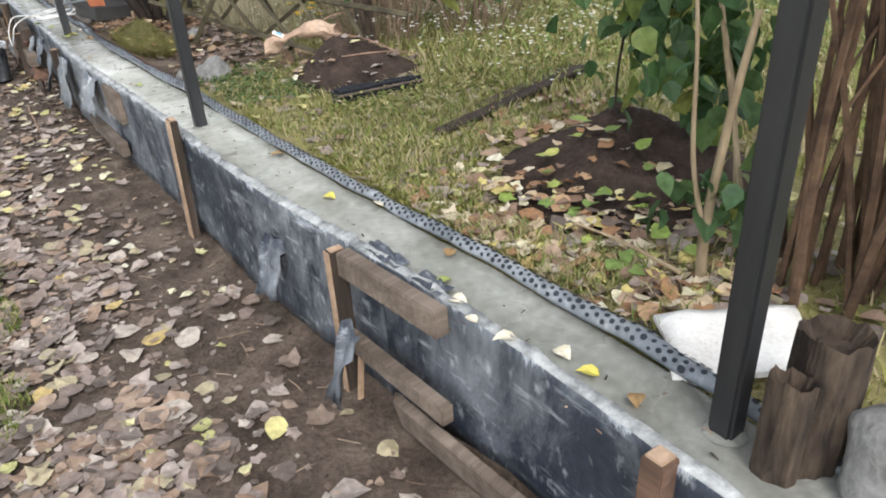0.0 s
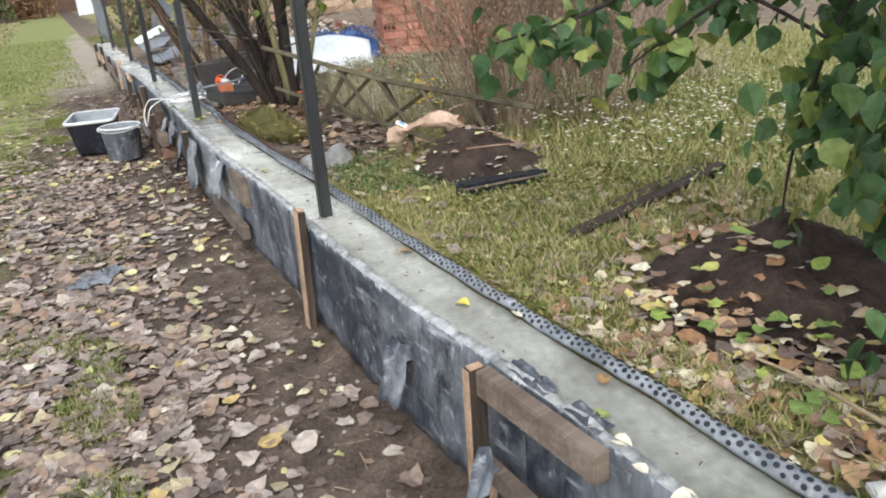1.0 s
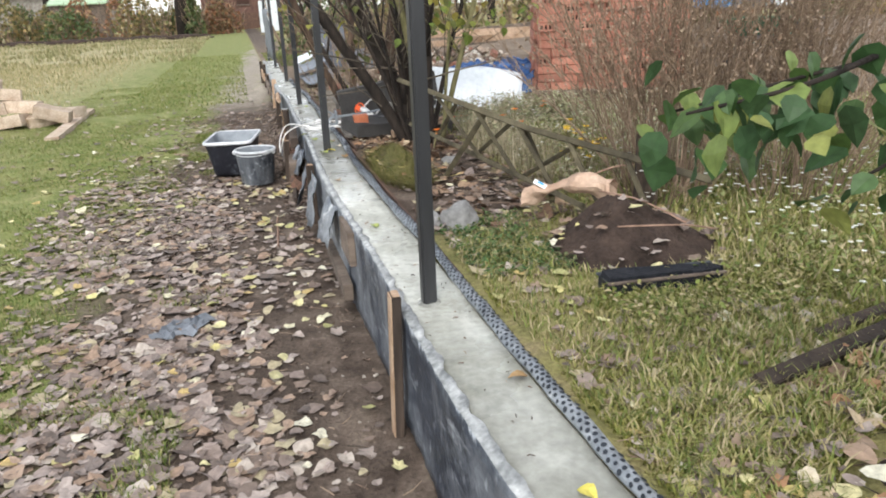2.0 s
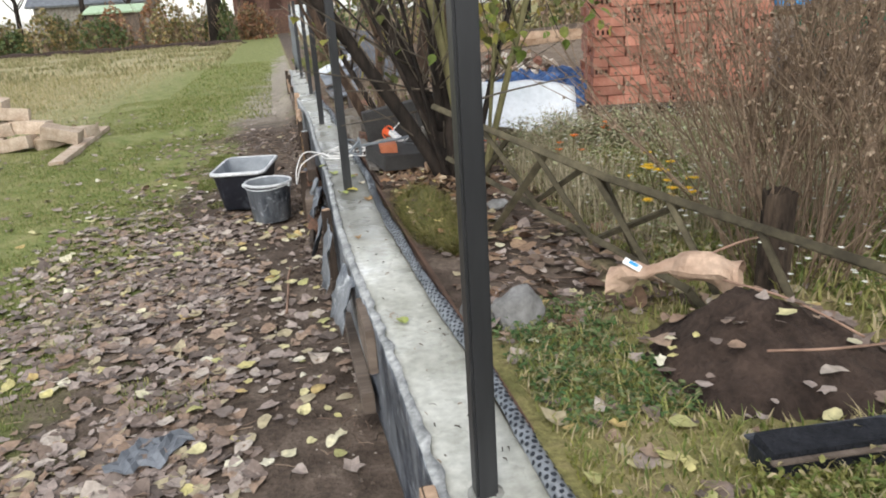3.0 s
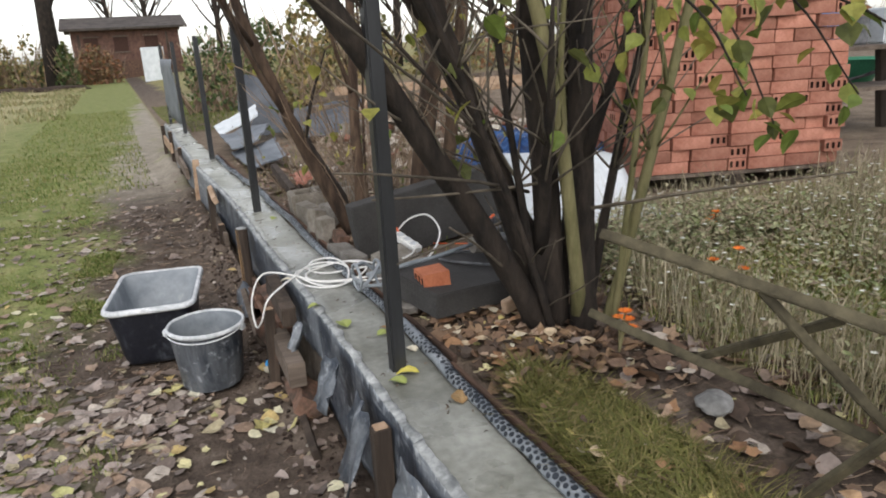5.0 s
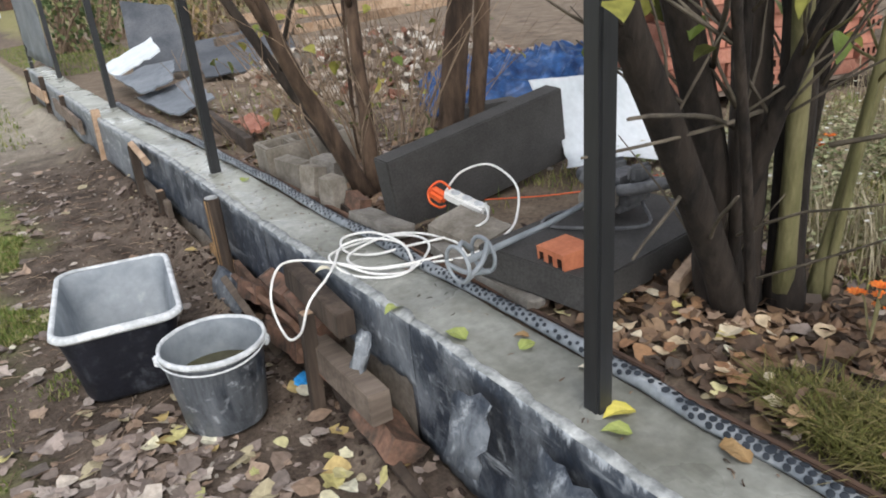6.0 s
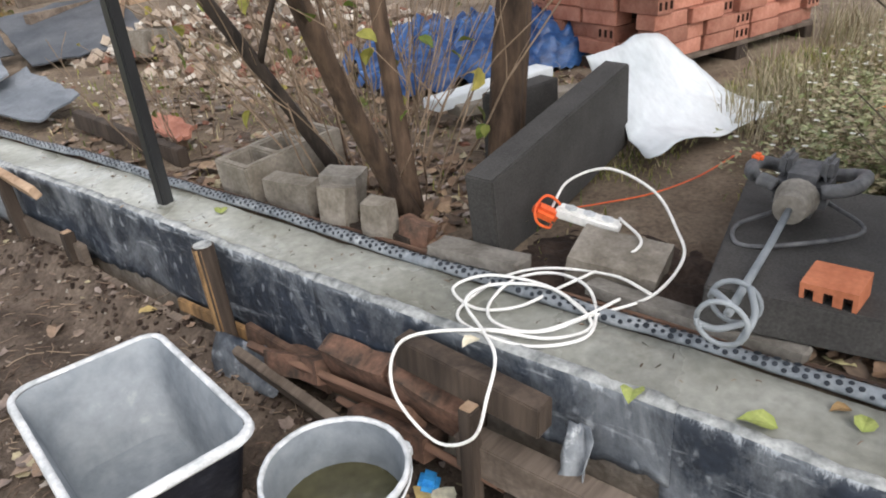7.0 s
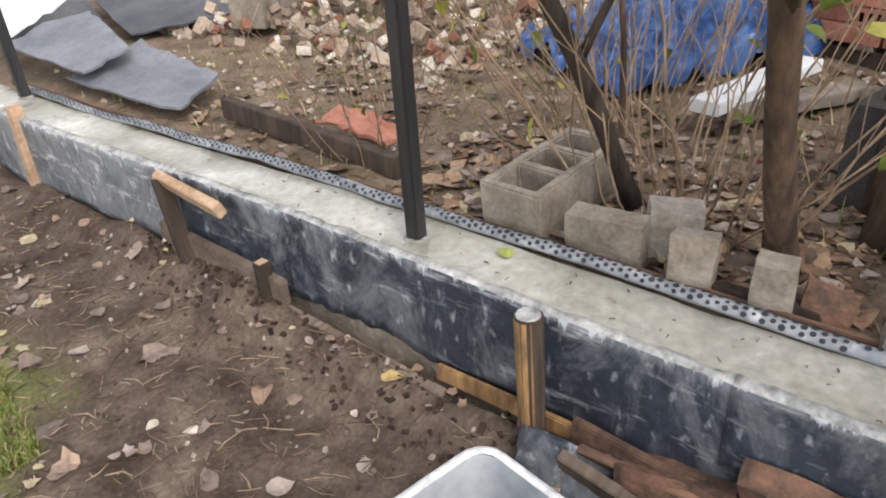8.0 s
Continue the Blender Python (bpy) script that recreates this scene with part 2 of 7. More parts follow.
def damp_concrete():
    """Trowelled wet concrete, olive-grey, in darker and paler stretches set along the wall."""
    m = surf("wet_concrete", (0.25, 0.25, 0.215), (0.47, 0.475, 0.44), 2.4, 0.42, 0.3, 38, c3=(0.76, 0.78, 0.78), amount=0.2, spec=0.5, wet=(0.14, 0.55))
    n, l = m.node_tree.nodes, m.node_tree.links
    b = n["Principled BSDF"]
    src = b.inputs["Base Color"].links[0].from_socket
    tc, sep = n.new("ShaderNodeTexCoord"), n.new("ShaderNodeSeparateXYZ")
    l.new(tc.outputs["Object"], sep.inputs[0])
    wob = n.new("ShaderNodeTexNoise")
    wob.inputs["Scale"].default_value, wob.inputs["Detail"].default_value = 3.5, 6
    l.new(tc.outputs["Object"], wob.inputs["Vector"])
    y = n.new("ShaderNodeMath")
    y.operation = "MULTIPLY_ADD"
    y.inputs[1].default_value = 1.6
    l.new(wob.outputs["Fac"], y.inputs[0])
    l.new(sep.outputs["Y"], y.inputs[2])
    ramp = n.new("ShaderNodeValToRGB")
    e = ramp.color_ramp.elements
    stops = ((0.10, 0.60), (0.21, 0.80), (0.31, 1.15), (0.44, 1.15), (0.52, 0.58), (0.66, 0.72), (0.75, 0.95))
    while len(e) < len(stops):
        e.new(0.5)
    for i, (p, k) in enumerate(stops):
        e[i].position, e[i].color = p, (k, k, k * 0.97, 1)
    sc = n.new("ShaderNodeMath")
    sc.operation = "DIVIDE"
    sc.inputs[1].default_value = 12.0
    l.new(y.outputs[0], sc.inputs[0])
    l.new(sc.outputs[0], ramp.inputs["Fac"])
    mx = n.new("ShaderNodeMix")
    mx.data_type, mx.blend_type = "RGBA", "MULTIPLY"
    mx.inputs["Factor"].default_value = 1.0
    l.new(src, mx.inputs["A"])
    l.new(ramp.outputs["Color"], mx.inputs["B"])
    l.new(mx.outputs["Result"], b.inputs["Base Color"])
    return m


GROUND = ground_material()
CONCRETE = damp_concrete()
OLD_CONCRETE = surf("old_concrete", (0.15, 0.135, 0.115), (0.29, 0.27, 0.24), 7, 0.9, 0.4, 70, spread=0.2)
PALE_CONCRETE = surf("pale_concrete", (0.13, 0.112, 0.088), (0.27, 0.242, 0.205), 7, 0.9, 0.35, 80, spread=0.15)
FILM = streaked("dark_film_with_cement", (0.020, 0.026, 0.037), (0.42, 0.45, 0.48), 0.85, 0.03)
FILM_PALE = streaked("grey_film_with_cement", (0.05, 0.06, 0.075), (0.50, 0.52, 0.53), 1.15, 0.03)
LIP = surf("cement_crusted_lip", (0.16, 0.17, 0.17), (0.46, 0.47, 0.46), 14, 0.6, 0.5, 60, c3=(0.68, 0.69, 0.68))
MUDDY_CONCRETE = surf("muddy_concrete", (0.13, 0.105, 0.082), (0.28, 0.245, 0.205), 6, 0.9, 0.6, 50)
MEMBRANE = streaked("grey_membrane", (0.13, 0.145, 0.16), (0.46, 0.48, 0.49), 0.95)
DIMPLE_SHADE = surf("dimple_shade_dark", (0.012, 0.016, 0.022), (0.03, 0.036, 0.045), 20, 0.6, 0.1)
STEEL = surf("grey_painted_steel", (0.017, 0.018, 0.020), (0.034, 0.035, 0.037), 3, 0.45, 0.06, 40, spec=0.5, metal=0.2, stretch=(1, 1, 0.15), amount=0.2)
WOOD_DARK = surf("weathered_dark_wood", (0.024, 0.018, 0.014), (0.075, 0.055, 0.042), 9, 0.9, 0.5, 60, stretch=(1, 1, 0.12), spread=0.25)
WOOD_GREY = surf("weathered_grey_wood", (0.085, 0.065, 0.05), (0.19, 0.15, 0.12), 9, 0.9, 0.5, 60, stretch=(1, 0.12, 1), spread=0.2)
WOOD_RAW = surf("fresh_sawn_wood", (0.28, 0.18, 0.11), (0.46, 0.33, 0.23), 7, 0.8, 0.3, 50)
WOOD_RED = surf("reddish_board", (0.05, 0.032, 0.024), (0.17, 0.10, 0.068), 9, 0.9, 0.5, 50, stretch=(1, 0.1, 1))
BARK = surf("dark_bark", (0.010, 0.008, 0.007), (0.042, 0.032, 0.025), 14, 0.95, 0.8, 60, stretch=(1, 1, 0.3), spread=0.2)
TRUNK = surf("brown_trunk_bark", (0.032, 0.021, 0.015), (0.115, 0.075, 0.050), 16, 0.95, 0.9, 60, stretch=(1, 1, 0.25), spread=0.2)
GREY_TWIG = surf("grey_brown_twigs", (0.06, 0.05, 0.038), (0.15, 0.125, 0.095), 9, 0.9, 0.2, 40, spread=0.3, island=True)
BARK_GREEN = surf("greenish_bark", (0.10, 0.095, 0.04), (0.19, 0.17, 0.085), 14, 0.9, 0.5, 60, stretch=(1, 1, 0.3))
TWIG = surf("dry_twigs", (0.15, 0.105, 0.07), (0.28, 0.205, 0.145), 9, 0.9, 0.2, 40, spread=0.3, island=True)
SHRUB_STEM = surf("tan_shrub_bark", (0.17, 0.125, 0.075), (0.30, 0.24, 0.155), 12, 0.9, 0.4, 60, stretch=(1, 1, 0.3))
CANE = surf("brown_canes", (0.05, 0.03, 0.02), (0.15, 0.092, 0.056), 9, 0.85, 0.3, 50, spread=0.3, island=True)
BLACK_PLASTIC = streaked("black_plastic_tub", (0.009, 0.010, 0.015), (0.22, 0.24, 0.27), 0.2)
BUCKET_PLASTIC = streaked("smeared_black_bucket", (0.010, 0.014, 0.021), (0.46, 0.49, 0.52), 1.15)
MORTAR = surf("dried_mortar", (0.15, 0.17, 0.19), (0.29, 0.315, 0.335), 4, 0.7, 0.25, 25, c3=(0.44, 0.455, 0.46), amount=0.08)
RIM = surf("cement_white_rim", (0.40, 0.42, 0.43), (0.70, 0.71, 0.72), 12, 0.7, 0.3, 60, amount=0.2)
BRICK = surf("red_brick", (0.28, 0.11, 0.073), (0.41, 0.19, 0.135), 9, 0.9, 0.35, 90, spread=0.3, amount=0.12)
# shade of brick slots and stack gaps as colour; also dark window panes
SHADE_AND_PANE_DARK = surf("brick_shade_and_window_dark", (0.035, 0.018, 0.014), (0.06, 0.03, 0.022), 20, 0.95, 0.1)
BRICK_OLD = surf("dirty_brick", (0.05, 0.037, 0.029), (0.19, 0.105, 0.072), 11, 0.95, 0.5, 70, spread=0.25)
EPS = surf("graphite_grey_slab", (0.042, 0.040, 0.038), (0.068, 0.065, 0.062), 4, 0.85, 0.2, 150, amount=0.3)
SHEET_WHITE = surf("white_plastic_sheet", (0.50, 0.54, 0.56), (0.66, 0.69, 0.71), 3, 0.5, 0.15, 30, amount=0.08)
CORD_WHITE = surf("white_rubber_cord", (0.68, 0.67, 0.64), (0.82, 0.81, 0.78), 20, 0.5, 0.05, amount=0.08)
ORANGE = surf("orange_plastic", (0.70, 0.10, 0.03), (0.86, 0.17, 0.05), 10, 0.45, 0.05, amount=0.1)
BLUE_TARP = surf("blue_tarpaulin", (0.010, 0.030, 0.095), (0.035, 0.10, 0.26), 9, 0.32, 0.8, 22, c3=(0.17, 0.27, 0.44), amount=0.3)
BLUE = surf("bright_blue_plastic", (0.03, 0.25, 0.60), (0.05, 0.33, 0.72), 10, 0.4, 0.05)
TOOL_GREY = surf("dusty_tool_plastic", (0.07, 0.072, 0.078), (0.16, 0.16, 0.165), 14, 0.7, 0.2, 60)
MOUND = surf("dark_dug_soil", (0.024, 0.016, 0.012), (0.062, 0.042, 0.032), 9, 0.97, 1.0, 70)
STONE = surf("grey_field_stone", (0.15, 0.148, 0.14), (0.31, 0.305, 0.295), 6, 0.9, 0.5, 60, spread=0.15)
CLAY = surf("tan_clay_blocks", (0.32, 0.24, 0.17), (0.50, 0.41, 0.32), 6, 0.95, 0.3, 60, spread=0.2)
SLATE = surf("grey_roofing_sheet", (0.105, 0.118, 0.135), (0.19, 0.205, 0.225), 3, 0.55, 0.15, 60, spread=0.15, amount=0.15)
SLATE_DARK = surf("dark_roofing_sheet", (0.05, 0.056, 0.066), (0.10, 0.105, 0.115), 3, 0.6, 0.15, 60)
PAPER = surf("brown_paper_bag", (0.33, 0.22, 0.155), (0.50, 0.365, 0.27), 7, 0.85, 0.3, 40)
SACK = surf("white_woven_sack", (0.62, 0.60, 0.56), (0.78, 0.77, 0.73), 10, 0.75, 0.3, 120, amount=0.1)
GRASS = leafy("garden_grass", [(0.12, 0.16, 0.04), (0.18, 0.22, 0.055), (0.27, 0.265, 0.09), (0.36, 0.31, 0.15), (0.22, 0.22, 0.065), (0.42, 0.35, 0.21)])
MOSS = leafy("yellow_green_moss", [(0.19, 0.205, 0.045), (0.25, 0.245, 0.06), (0.15, 0.175, 0.04), (0.30, 0.27, 0.10)])
WARM_LITTER = leafy("warm_leaf_litter", [(0.30, 0.17, 0.09), (0.40, 0.26, 0.15), (0.24, 0.13, 0.07), (0.46, 0.36, 0.24), (0.20, 0.13, 0.09), (0.52, 0.45, 0.33), (0.50, 0.42, 0.16), (0.34, 0.24, 0.17)], through=0.05)
LAWN = leafy("lawn_blades", [(0.10, 0.15, 0.03), (0.15, 0.19, 0.045), (0.22, 0.23, 0.075), (0.30, 0.27, 0.12), (0.13, 0.16, 0.04)])
LITTER = leafy("brown_leaf_litter", [(0.20, 0.155, 0.13), (0.27, 0.215, 0.185), (0.15, 0.115, 0.095), (0.34, 0.285, 0.25), (0.22, 0.165, 0.13), (0.30, 0.245, 0.215), (0.12, 0.095, 0.08), (0.42, 0.365, 0.31), (0.25, 0.175, 0.125), (0.18, 0.145, 0.125), (0.31, 0.225, 0.165), (0.36, 0.31, 0.20)], through=0.05)
YELLOW = leafy("yellow_leaves", [(0.50, 0.45, 0.20), (0.58, 0.53, 0.29), (0.40, 0.39, 0.17), (0.60, 0.56, 0.39), (0.44, 0.33, 0.14), (0.62, 0.59, 0.46), (0.55, 0.51, 0.28)], through=0.1)
GREEN_LEAF = leafy("green_shrub_leaves", [(0.035, 0.075, 0.026), (0.055, 0.11, 0.035), (0.075, 0.13, 0.05), (0.045, 0.09, 0.038), (0.068, 0.118, 0.032), (0.05, 0.10, 0.042), (0.045, 0.085, 0.035), (0.15, 0.20, 0.055), (0.24, 0.26, 0.075)], rough=0.5, through=0.25)
OLIVE_LEAF = leafy("autumn_shrub_leaves", [(0.11, 0.15, 0.03), (0.18, 0.20, 0.045), (0.26, 0.25, 0.06), (0.10, 0.11, 0.035), (0.33, 0.28, 0.07)], through=0.25)
SPLIT_WOOD = surf("rotten_split_wood", (0.018, 0.013, 0.010), (0.09, 0.065, 0.046), 16, 0.95, 0.9, 70, c3=(0.30, 0.23, 0.16), stretch=(1, 1, 0.3))


# ---- mesh helpers ----
rng = random.Random(7)


def part(name, bm, material, parent=None, label=""):
    """One mesh object out of a bmesh, under a thing or a part."""
    me = bpy.data.meshes.new(name)
    bm.to_mesh(me)
    bm.free()
    for k in (material if isinstance(material, (list, tuple)) else [material]):
        me.materials.append(k)
    ob = new(name, me)
    if parent:
        ob.parent = parent
    if label:
        ob["label"] = label
    return ob


def raw(name, verts, faces, material, parent=None, smooth=False):
    me = bpy.data.meshes.new(name)
    me.from_pydata(verts, [], faces)
    me.materials.append(material)
    if smooth:
        me.shade_smooth()
    me.update()
    ob = new(name, me)
    if parent:
        ob.parent = parent
    return ob


def thing(name, label, category, m=None, group="", kind=""):
    """An Empty at the base of a thing, which carries its parts."""
    ob = new(name)
    ob.empty_display_size = 0.05
    if m is not None:
        ob.matrix_world = m
    return tagged(ob, label, category, group, kind)


def box(bm, size, m=None, bevel=0.0, uneven=0.0, cuts=0):
    """A box of that size, centred, with worn edges and an uneven skin."""
    had = len(bm.verts)
    made = bmesh.ops.create_cube(bm, size=1.0)["verts"]
    for v in made:
        v.co = Vector((v.co.x * size[0], v.co.y * size[1], v.co.z * size[2]))
    edges = list({e for v in made for e in v.link_edges})
    if cuts:
        bmesh.ops.subdivide_edges(bm, edges=edges, cuts=cuts, use_grid_fill=True)
    elif bevel:
        bmesh.ops.bevel(bm, geom=edges, offset=bevel, segments=2, affect="EDGES")
    made = list(bm.verts)[had:]
    if uneven:
        for v in made:
            v.co += noise.noise_vector(v.co * 9 + Vector((rng.random() * 0.01, size[0] * 31, size[1] * 17))) * uneven
    if m is not None:
        bmesh.ops.transform(bm, matrix=m, verts=made)
    return made


def box_part(name, size, m, material, parent=None, bevel=0.004, uneven=0.0, cuts=0, label=""):
    bm = bmesh.new()
    box(bm, size, m, bevel, uneven, cuts)
    return part(name, bm, material, parent, label)


def tube(verts, faces, pts, radii, sides=6):
    """Adds a tapering tube along pts to the lists."""
    pts = [Vector(p) for p in pts]
    start = len(verts)
    for i, p in enumerate(pts):
        d = (pts[min(i + 1, len(pts) - 1)] - pts[max(i - 1, 0)])
        d = d.normalized() if d.length > 1e-9 else Vector((0, 0, 1))
        a = d.cross(Vector((0.31, 0.93, 0.2))).normalized()
        c = d.cross(a)
        r = radii[i] if isinstance(radii, (list, tuple)) else radii
        for k in range(sides):
            w = 2 * math.pi * k / sides
            verts.append(p + a * (r * math.cos(w)) + c * (r * math.sin(w)))
    for i in range(len(pts) - 1):
        for k in range(sides):
            a0, a1 = start + i * sides + k, start + i * sides + (k + 1) % sides
            faces.append((a0, a1, a1 + sides, a0 + sides))
    faces.append(tuple(range(start + sides - 1, start - 1, -1)))
    end = start + (len(pts) - 1) * sides
    faces.append(tuple(range(end, end + sides)))


def smooth_line(pts, steps=6):
    """A Catmull-Rom line through pts."""
    p = [Vector(q) for q in pts]
    p = [p[0] * 2 - p[1]] + p + [p[-1] * 2 - p[-2]]
    out = []
    for i in range(1, len(p) - 2):
        for k in range(steps):
            t = k / steps
            out.append(0.5 * (2 * p[i] + (p[i + 1] - p[i - 1]) * t + (2 * p[i - 1] - 5 * p[i] + 4 * p[i + 1] - p[i + 2]) * t * t + (3 * p[i] - p[i - 1] - 3 * p[i + 1] + p[i + 2]) * t ** 3))
    out.append(p[-2])
    return out


def leaf(verts, faces, at, size, turn, tilt, roll=0.0, fold=0.15, bend=0.1, slim=1.0, serrate=False):
    """Adds one ovate leaf, folded along its midrib and curled."""
    m = Matrix.Translation(at) @ Euler((tilt, roll, turn)).to_matrix().to_4x4()
    s, w = size, size * slim
    n = len(verts)
    outline = ((0, 0, 0), (0.0, 0.52, bend), (0.0, 1.08, -bend), (0.30, 0.16, fold), (0.40, 0.48, fold + bend), (0.22, 0.82, fold), (-0.22, 0.82, fold), (-0.40, 0.48, fold + bend), (-0.30, 0.16, fold))
    for x, y, z in outline:
        verts.append(m @ Vector((x * w, y * s, z * s)))
    for f in ((0, 3, 4, 1), (1, 4, 5, 2), (0, 1, 7, 8), (1, 2, 6, 7)):
        faces.append(tuple(n + i for i in f))


def smoothstep(a, b, x):
    t = min(1, max(0, (x - a) / (b - a)))
    return t * t * (3 - 2 * t)


def ground_height(x, y):
    """The trodden side lies at 0, the garden behind the wall half a metre higher."""
    far = smoothstep(15, 30, y)
    step_up = smoothstep(0.70, 0.84 + 3.5 * far, x) * (0.435 - 0.25 * far)
    left = 0.06 * smoothstep(7.6, 9.6, y) * (1 - smoothstep(0.6, 0.9, x)) * (1 - smoothstep(13, 20, y))
    near = smoothstep(16, 8, abs(x)) * smoothstep(24, 12, abs(y - 5))
    bumps = 0.018 * noise.noise((x * 1.3, y * 1.3, 0.2)) + 0.010 * noise.noise((x * 4.5, y * 4.5, 3.1)) + 0.006 * noise.noise((x * 13, y * 13, 1.7))
    swell = 0.10 * smoothstep(1.6, 4.0, x) * smoothstep(6, 9, y) * (1 - far)
    berm = (0.055 + 0.035 * smoothstep(6.9, 7.6, y)) * smoothstep(0.40, 0.60, x) * (1 - smoothstep(0.62, 0.7, x)) * smoothstep(4.5, 6.5, y) * (1 - smoothstep(14, 16, y)) * (1 + 0.8 * noise.noise((x * 6, y * 3, 7)))
    return step_up + left + bumps * (0.3 + near) + swell * 0.3 + berm


# ---- the ground: one sheet to the horizon ----
def axis(points):
    out = []
    for a, b, d in points:
        k = max(1, round((b - a) / d))
        out += [a + (b - a) * i / k for i in range(k)]
    return out + [points[-1][1]]


GX = axis([(-400, -60, 40), (-60, -15, 5), (-15, -4, 0.5), (-4, -1.2, 0.12), (-1.2, 0.66, 0.05), (0.66, 0.9, 0.04), (0.9, 3.2, 0.055), (3.2, 6, 0.14), (6, 16, 0.7), (16, 60, 5), (60, 400, 40)])
GY = axis([(-200, -20, 20), (-20, -2, 1.2), (-2, 11.5, 0.06), (11.5, 16, 0.15), (16, 30, 0.7), (30, 80, 4), (80, 600, 40)])
gv = [(x, y, ground_height(x, y)) for y in GY for x in GX]
nx = len(GX)
gf = [(j * nx + i, j * nx + i + 1, (j + 1) * nx + i + 1, (j + 1) * nx + i) for j in range(len(GY) - 1) for i in range(nx - 1)]
ground = tagged(raw("ground", gv, gf, GROUND, smooth=True), "trodden brown soil, patchy lawn and rough garden grass", "ground", kind="structure")

# ---- the long concrete foundation wall ----
WALL_TOP, FRONT, BACK = 0.455, 0.66, 0.885


def wall_x(y):
    """How far the wall's line wanders sideways."""
    return 0.018 * math.sin(y * 0.9 + 0.5) + 0.008 * math.sin(y * 2.3)


def wall_near(y):
    """The near end turns a little towards the garden."""
    return 0.06 * (1 - smoothstep(0.9, 2.4, y))


wall = thing("wall_foundation", "long low grey concrete foundation wall cast in plastic-lined boards", "wall", kind="structure")
bm = bmesh.new()
ys = axis([(-3.0, 15.2, 0.06)])
across = [(FRONT, -0.25), (FRONT, 0.2), (FRONT + 0.004, WALL_TOP - 0.012), (FRONT + 0.016, WALL_TOP), (0.715, WALL_TOP), (0.77, WALL_TOP), (0.825, WALL_TOP), (BACK - 0.012, WALL_TOP), (BACK, WALL_TOP - 0.01), (BACK, 0.1), (BACK, -0.25)]
rows = []
for y in ys:
    row = []
    for i, (x, z) in enumerate(across):
        dx = wall_x(y) + wall_near(y) * (1 - 0.6 * (x - FRONT) / (BACK - FRONT))
        up = 0.008 * noise.noise((x * 9, y * 5, 4)) + 0.006 * noise.noise((x * 3, y * 1.1, 9)) + 0.003 * noise.noise((x * 40, y * 30, 2)) if z > 0.4 else 0
        row.append(bm.verts.new((x + dx + (0.004 * noise.noise((y * 9, z * 9, 1)) if z > 0.1 else 0), y, z + up)))
    rows.append(row)
for a, b in zip(rows, rows[1:]):
    for i in range(len(across) - 1):
        bm.faces.new((a[i], a[i + 1], b[i + 1], b[i]))
bm.faces.new(rows[0][::-1])
bm.faces.new(rows[-1])
bmesh.ops.recalc_face_normals(bm, faces=bm.faces)
for f in bm.faces:
    f.smooth = True
for f in bm.faces:
    f.material_index = 1 if f.calc_center_median().x < FRONT + 0.05 and f.calc_center_median().z < WALL_TOP - 0.05 else 0
part("concrete_core", bm, [CONCRETE, MUDDY_CONCRETE], wall)


def film_panel(y0, y1, material, top=WALL_TOP + 0.004, bottom=0.0, ragged=0.03, proud=0.0):
    """A sheet of dark film hanging on the wall's front, wrinkled, with a ragged lower edge."""
    bm = bmesh.new()
    ny, nz = max(4, round((y1 - y0) / 0.025)), 9
    grid = []
    for i in range(ny + 1):
        y = y0 + (y1 - y0) * i / ny
        low = bottom + ragged * 0.7 * noise.noise((y * 4, 2.2, 0)) + ragged * 0.6 * noise.noise((y * 23, 5.2, y0)) + ragged * 0.35 * noise.noise((y * 61, 1.2, y0))
        col = []
        for k in range(nz + 1):
            z = low + (top - low) * k / nz
            out = 0.004 + 0.003 * noise.noise((y * 5, z * 5, y0)) + 0.002 * noise.noise((y * 19, z * 21, 3)) + 0.010 * (1 - k / nz) ** 3 * noise.noise((y * 3, 7, y0))
            col.append(bm.verts.new((FRONT + wall_x(y) + wall_near(y) - 0.006 - proud - max(out, -0.001), y, z)))
        # the turned-over upper lip
        col.append(bm.verts.new((FRONT + wall_x(y) + wall_near(y) + 0.014 + 0.016 * noise.noise((y * 14, 0, 0)) + 0.005 * noise.noise((y * 43, 0, 4)), y, top + 0.007 + proud)))
        grid.append(col)
    for a, b in zip(grid, grid[1:]):
        for k in range(nz + 1):
            fc = bm.faces.new((a[k], b[k], b[k + 1], a[k + 1]))
            fc.smooth = True
            fc.material_index = 1 if k >= nz else 0
    ob = part("plastic_film", bm, [material, LIP], wall, "dark plastic film smeared with cement")
    k = ob.modifiers.new("thick", "SOLIDIFY")
    k.thickness = 0.002
    return ob


for k_, (y0, y1, mat_, low) in enumerate(((-3.0, 1.36, FILM, 0.04), (1.365, 2.82, FILM, 0.03), (2.83, 4.0, FILM, 0.03), (4.01, 5.2, FILM_PALE, 0.03), (5.21, 6.25, FILM, 0.06), (6.26, 7.3, FILM, 0.25), (7.28, 9.31, FILM, 0.15), (9.33, 10.8, FILM_PALE, 0.12), (10.81, 12.6, FILM_PALE, 0.1), (12.61, 15.2, FILM_PALE, 0.1))):
    film_panel(y0, y1 + 0.03, mat_, bottom=low, proud=0.003 * (k_ % 2))

# the thin board that held the concrete at the back
for y0, y1 in ((3.05, 5.62), (5.64, 7.0), (7.02, 8.8), (8.82, 11.3)):
    bm = bmesh.new()
    box(bm, (0.018, y1 - y0 - 0.01, 0.2), pose(0.936 + wall_x((y0 + y1) / 2), (y0 + y1) / 2, WALL_TOP - 0.09, 0, 2, 0), 0.003)
    part("back_board", bm, WOOD_RED, wall, "reddish-brown wooden formwork board")


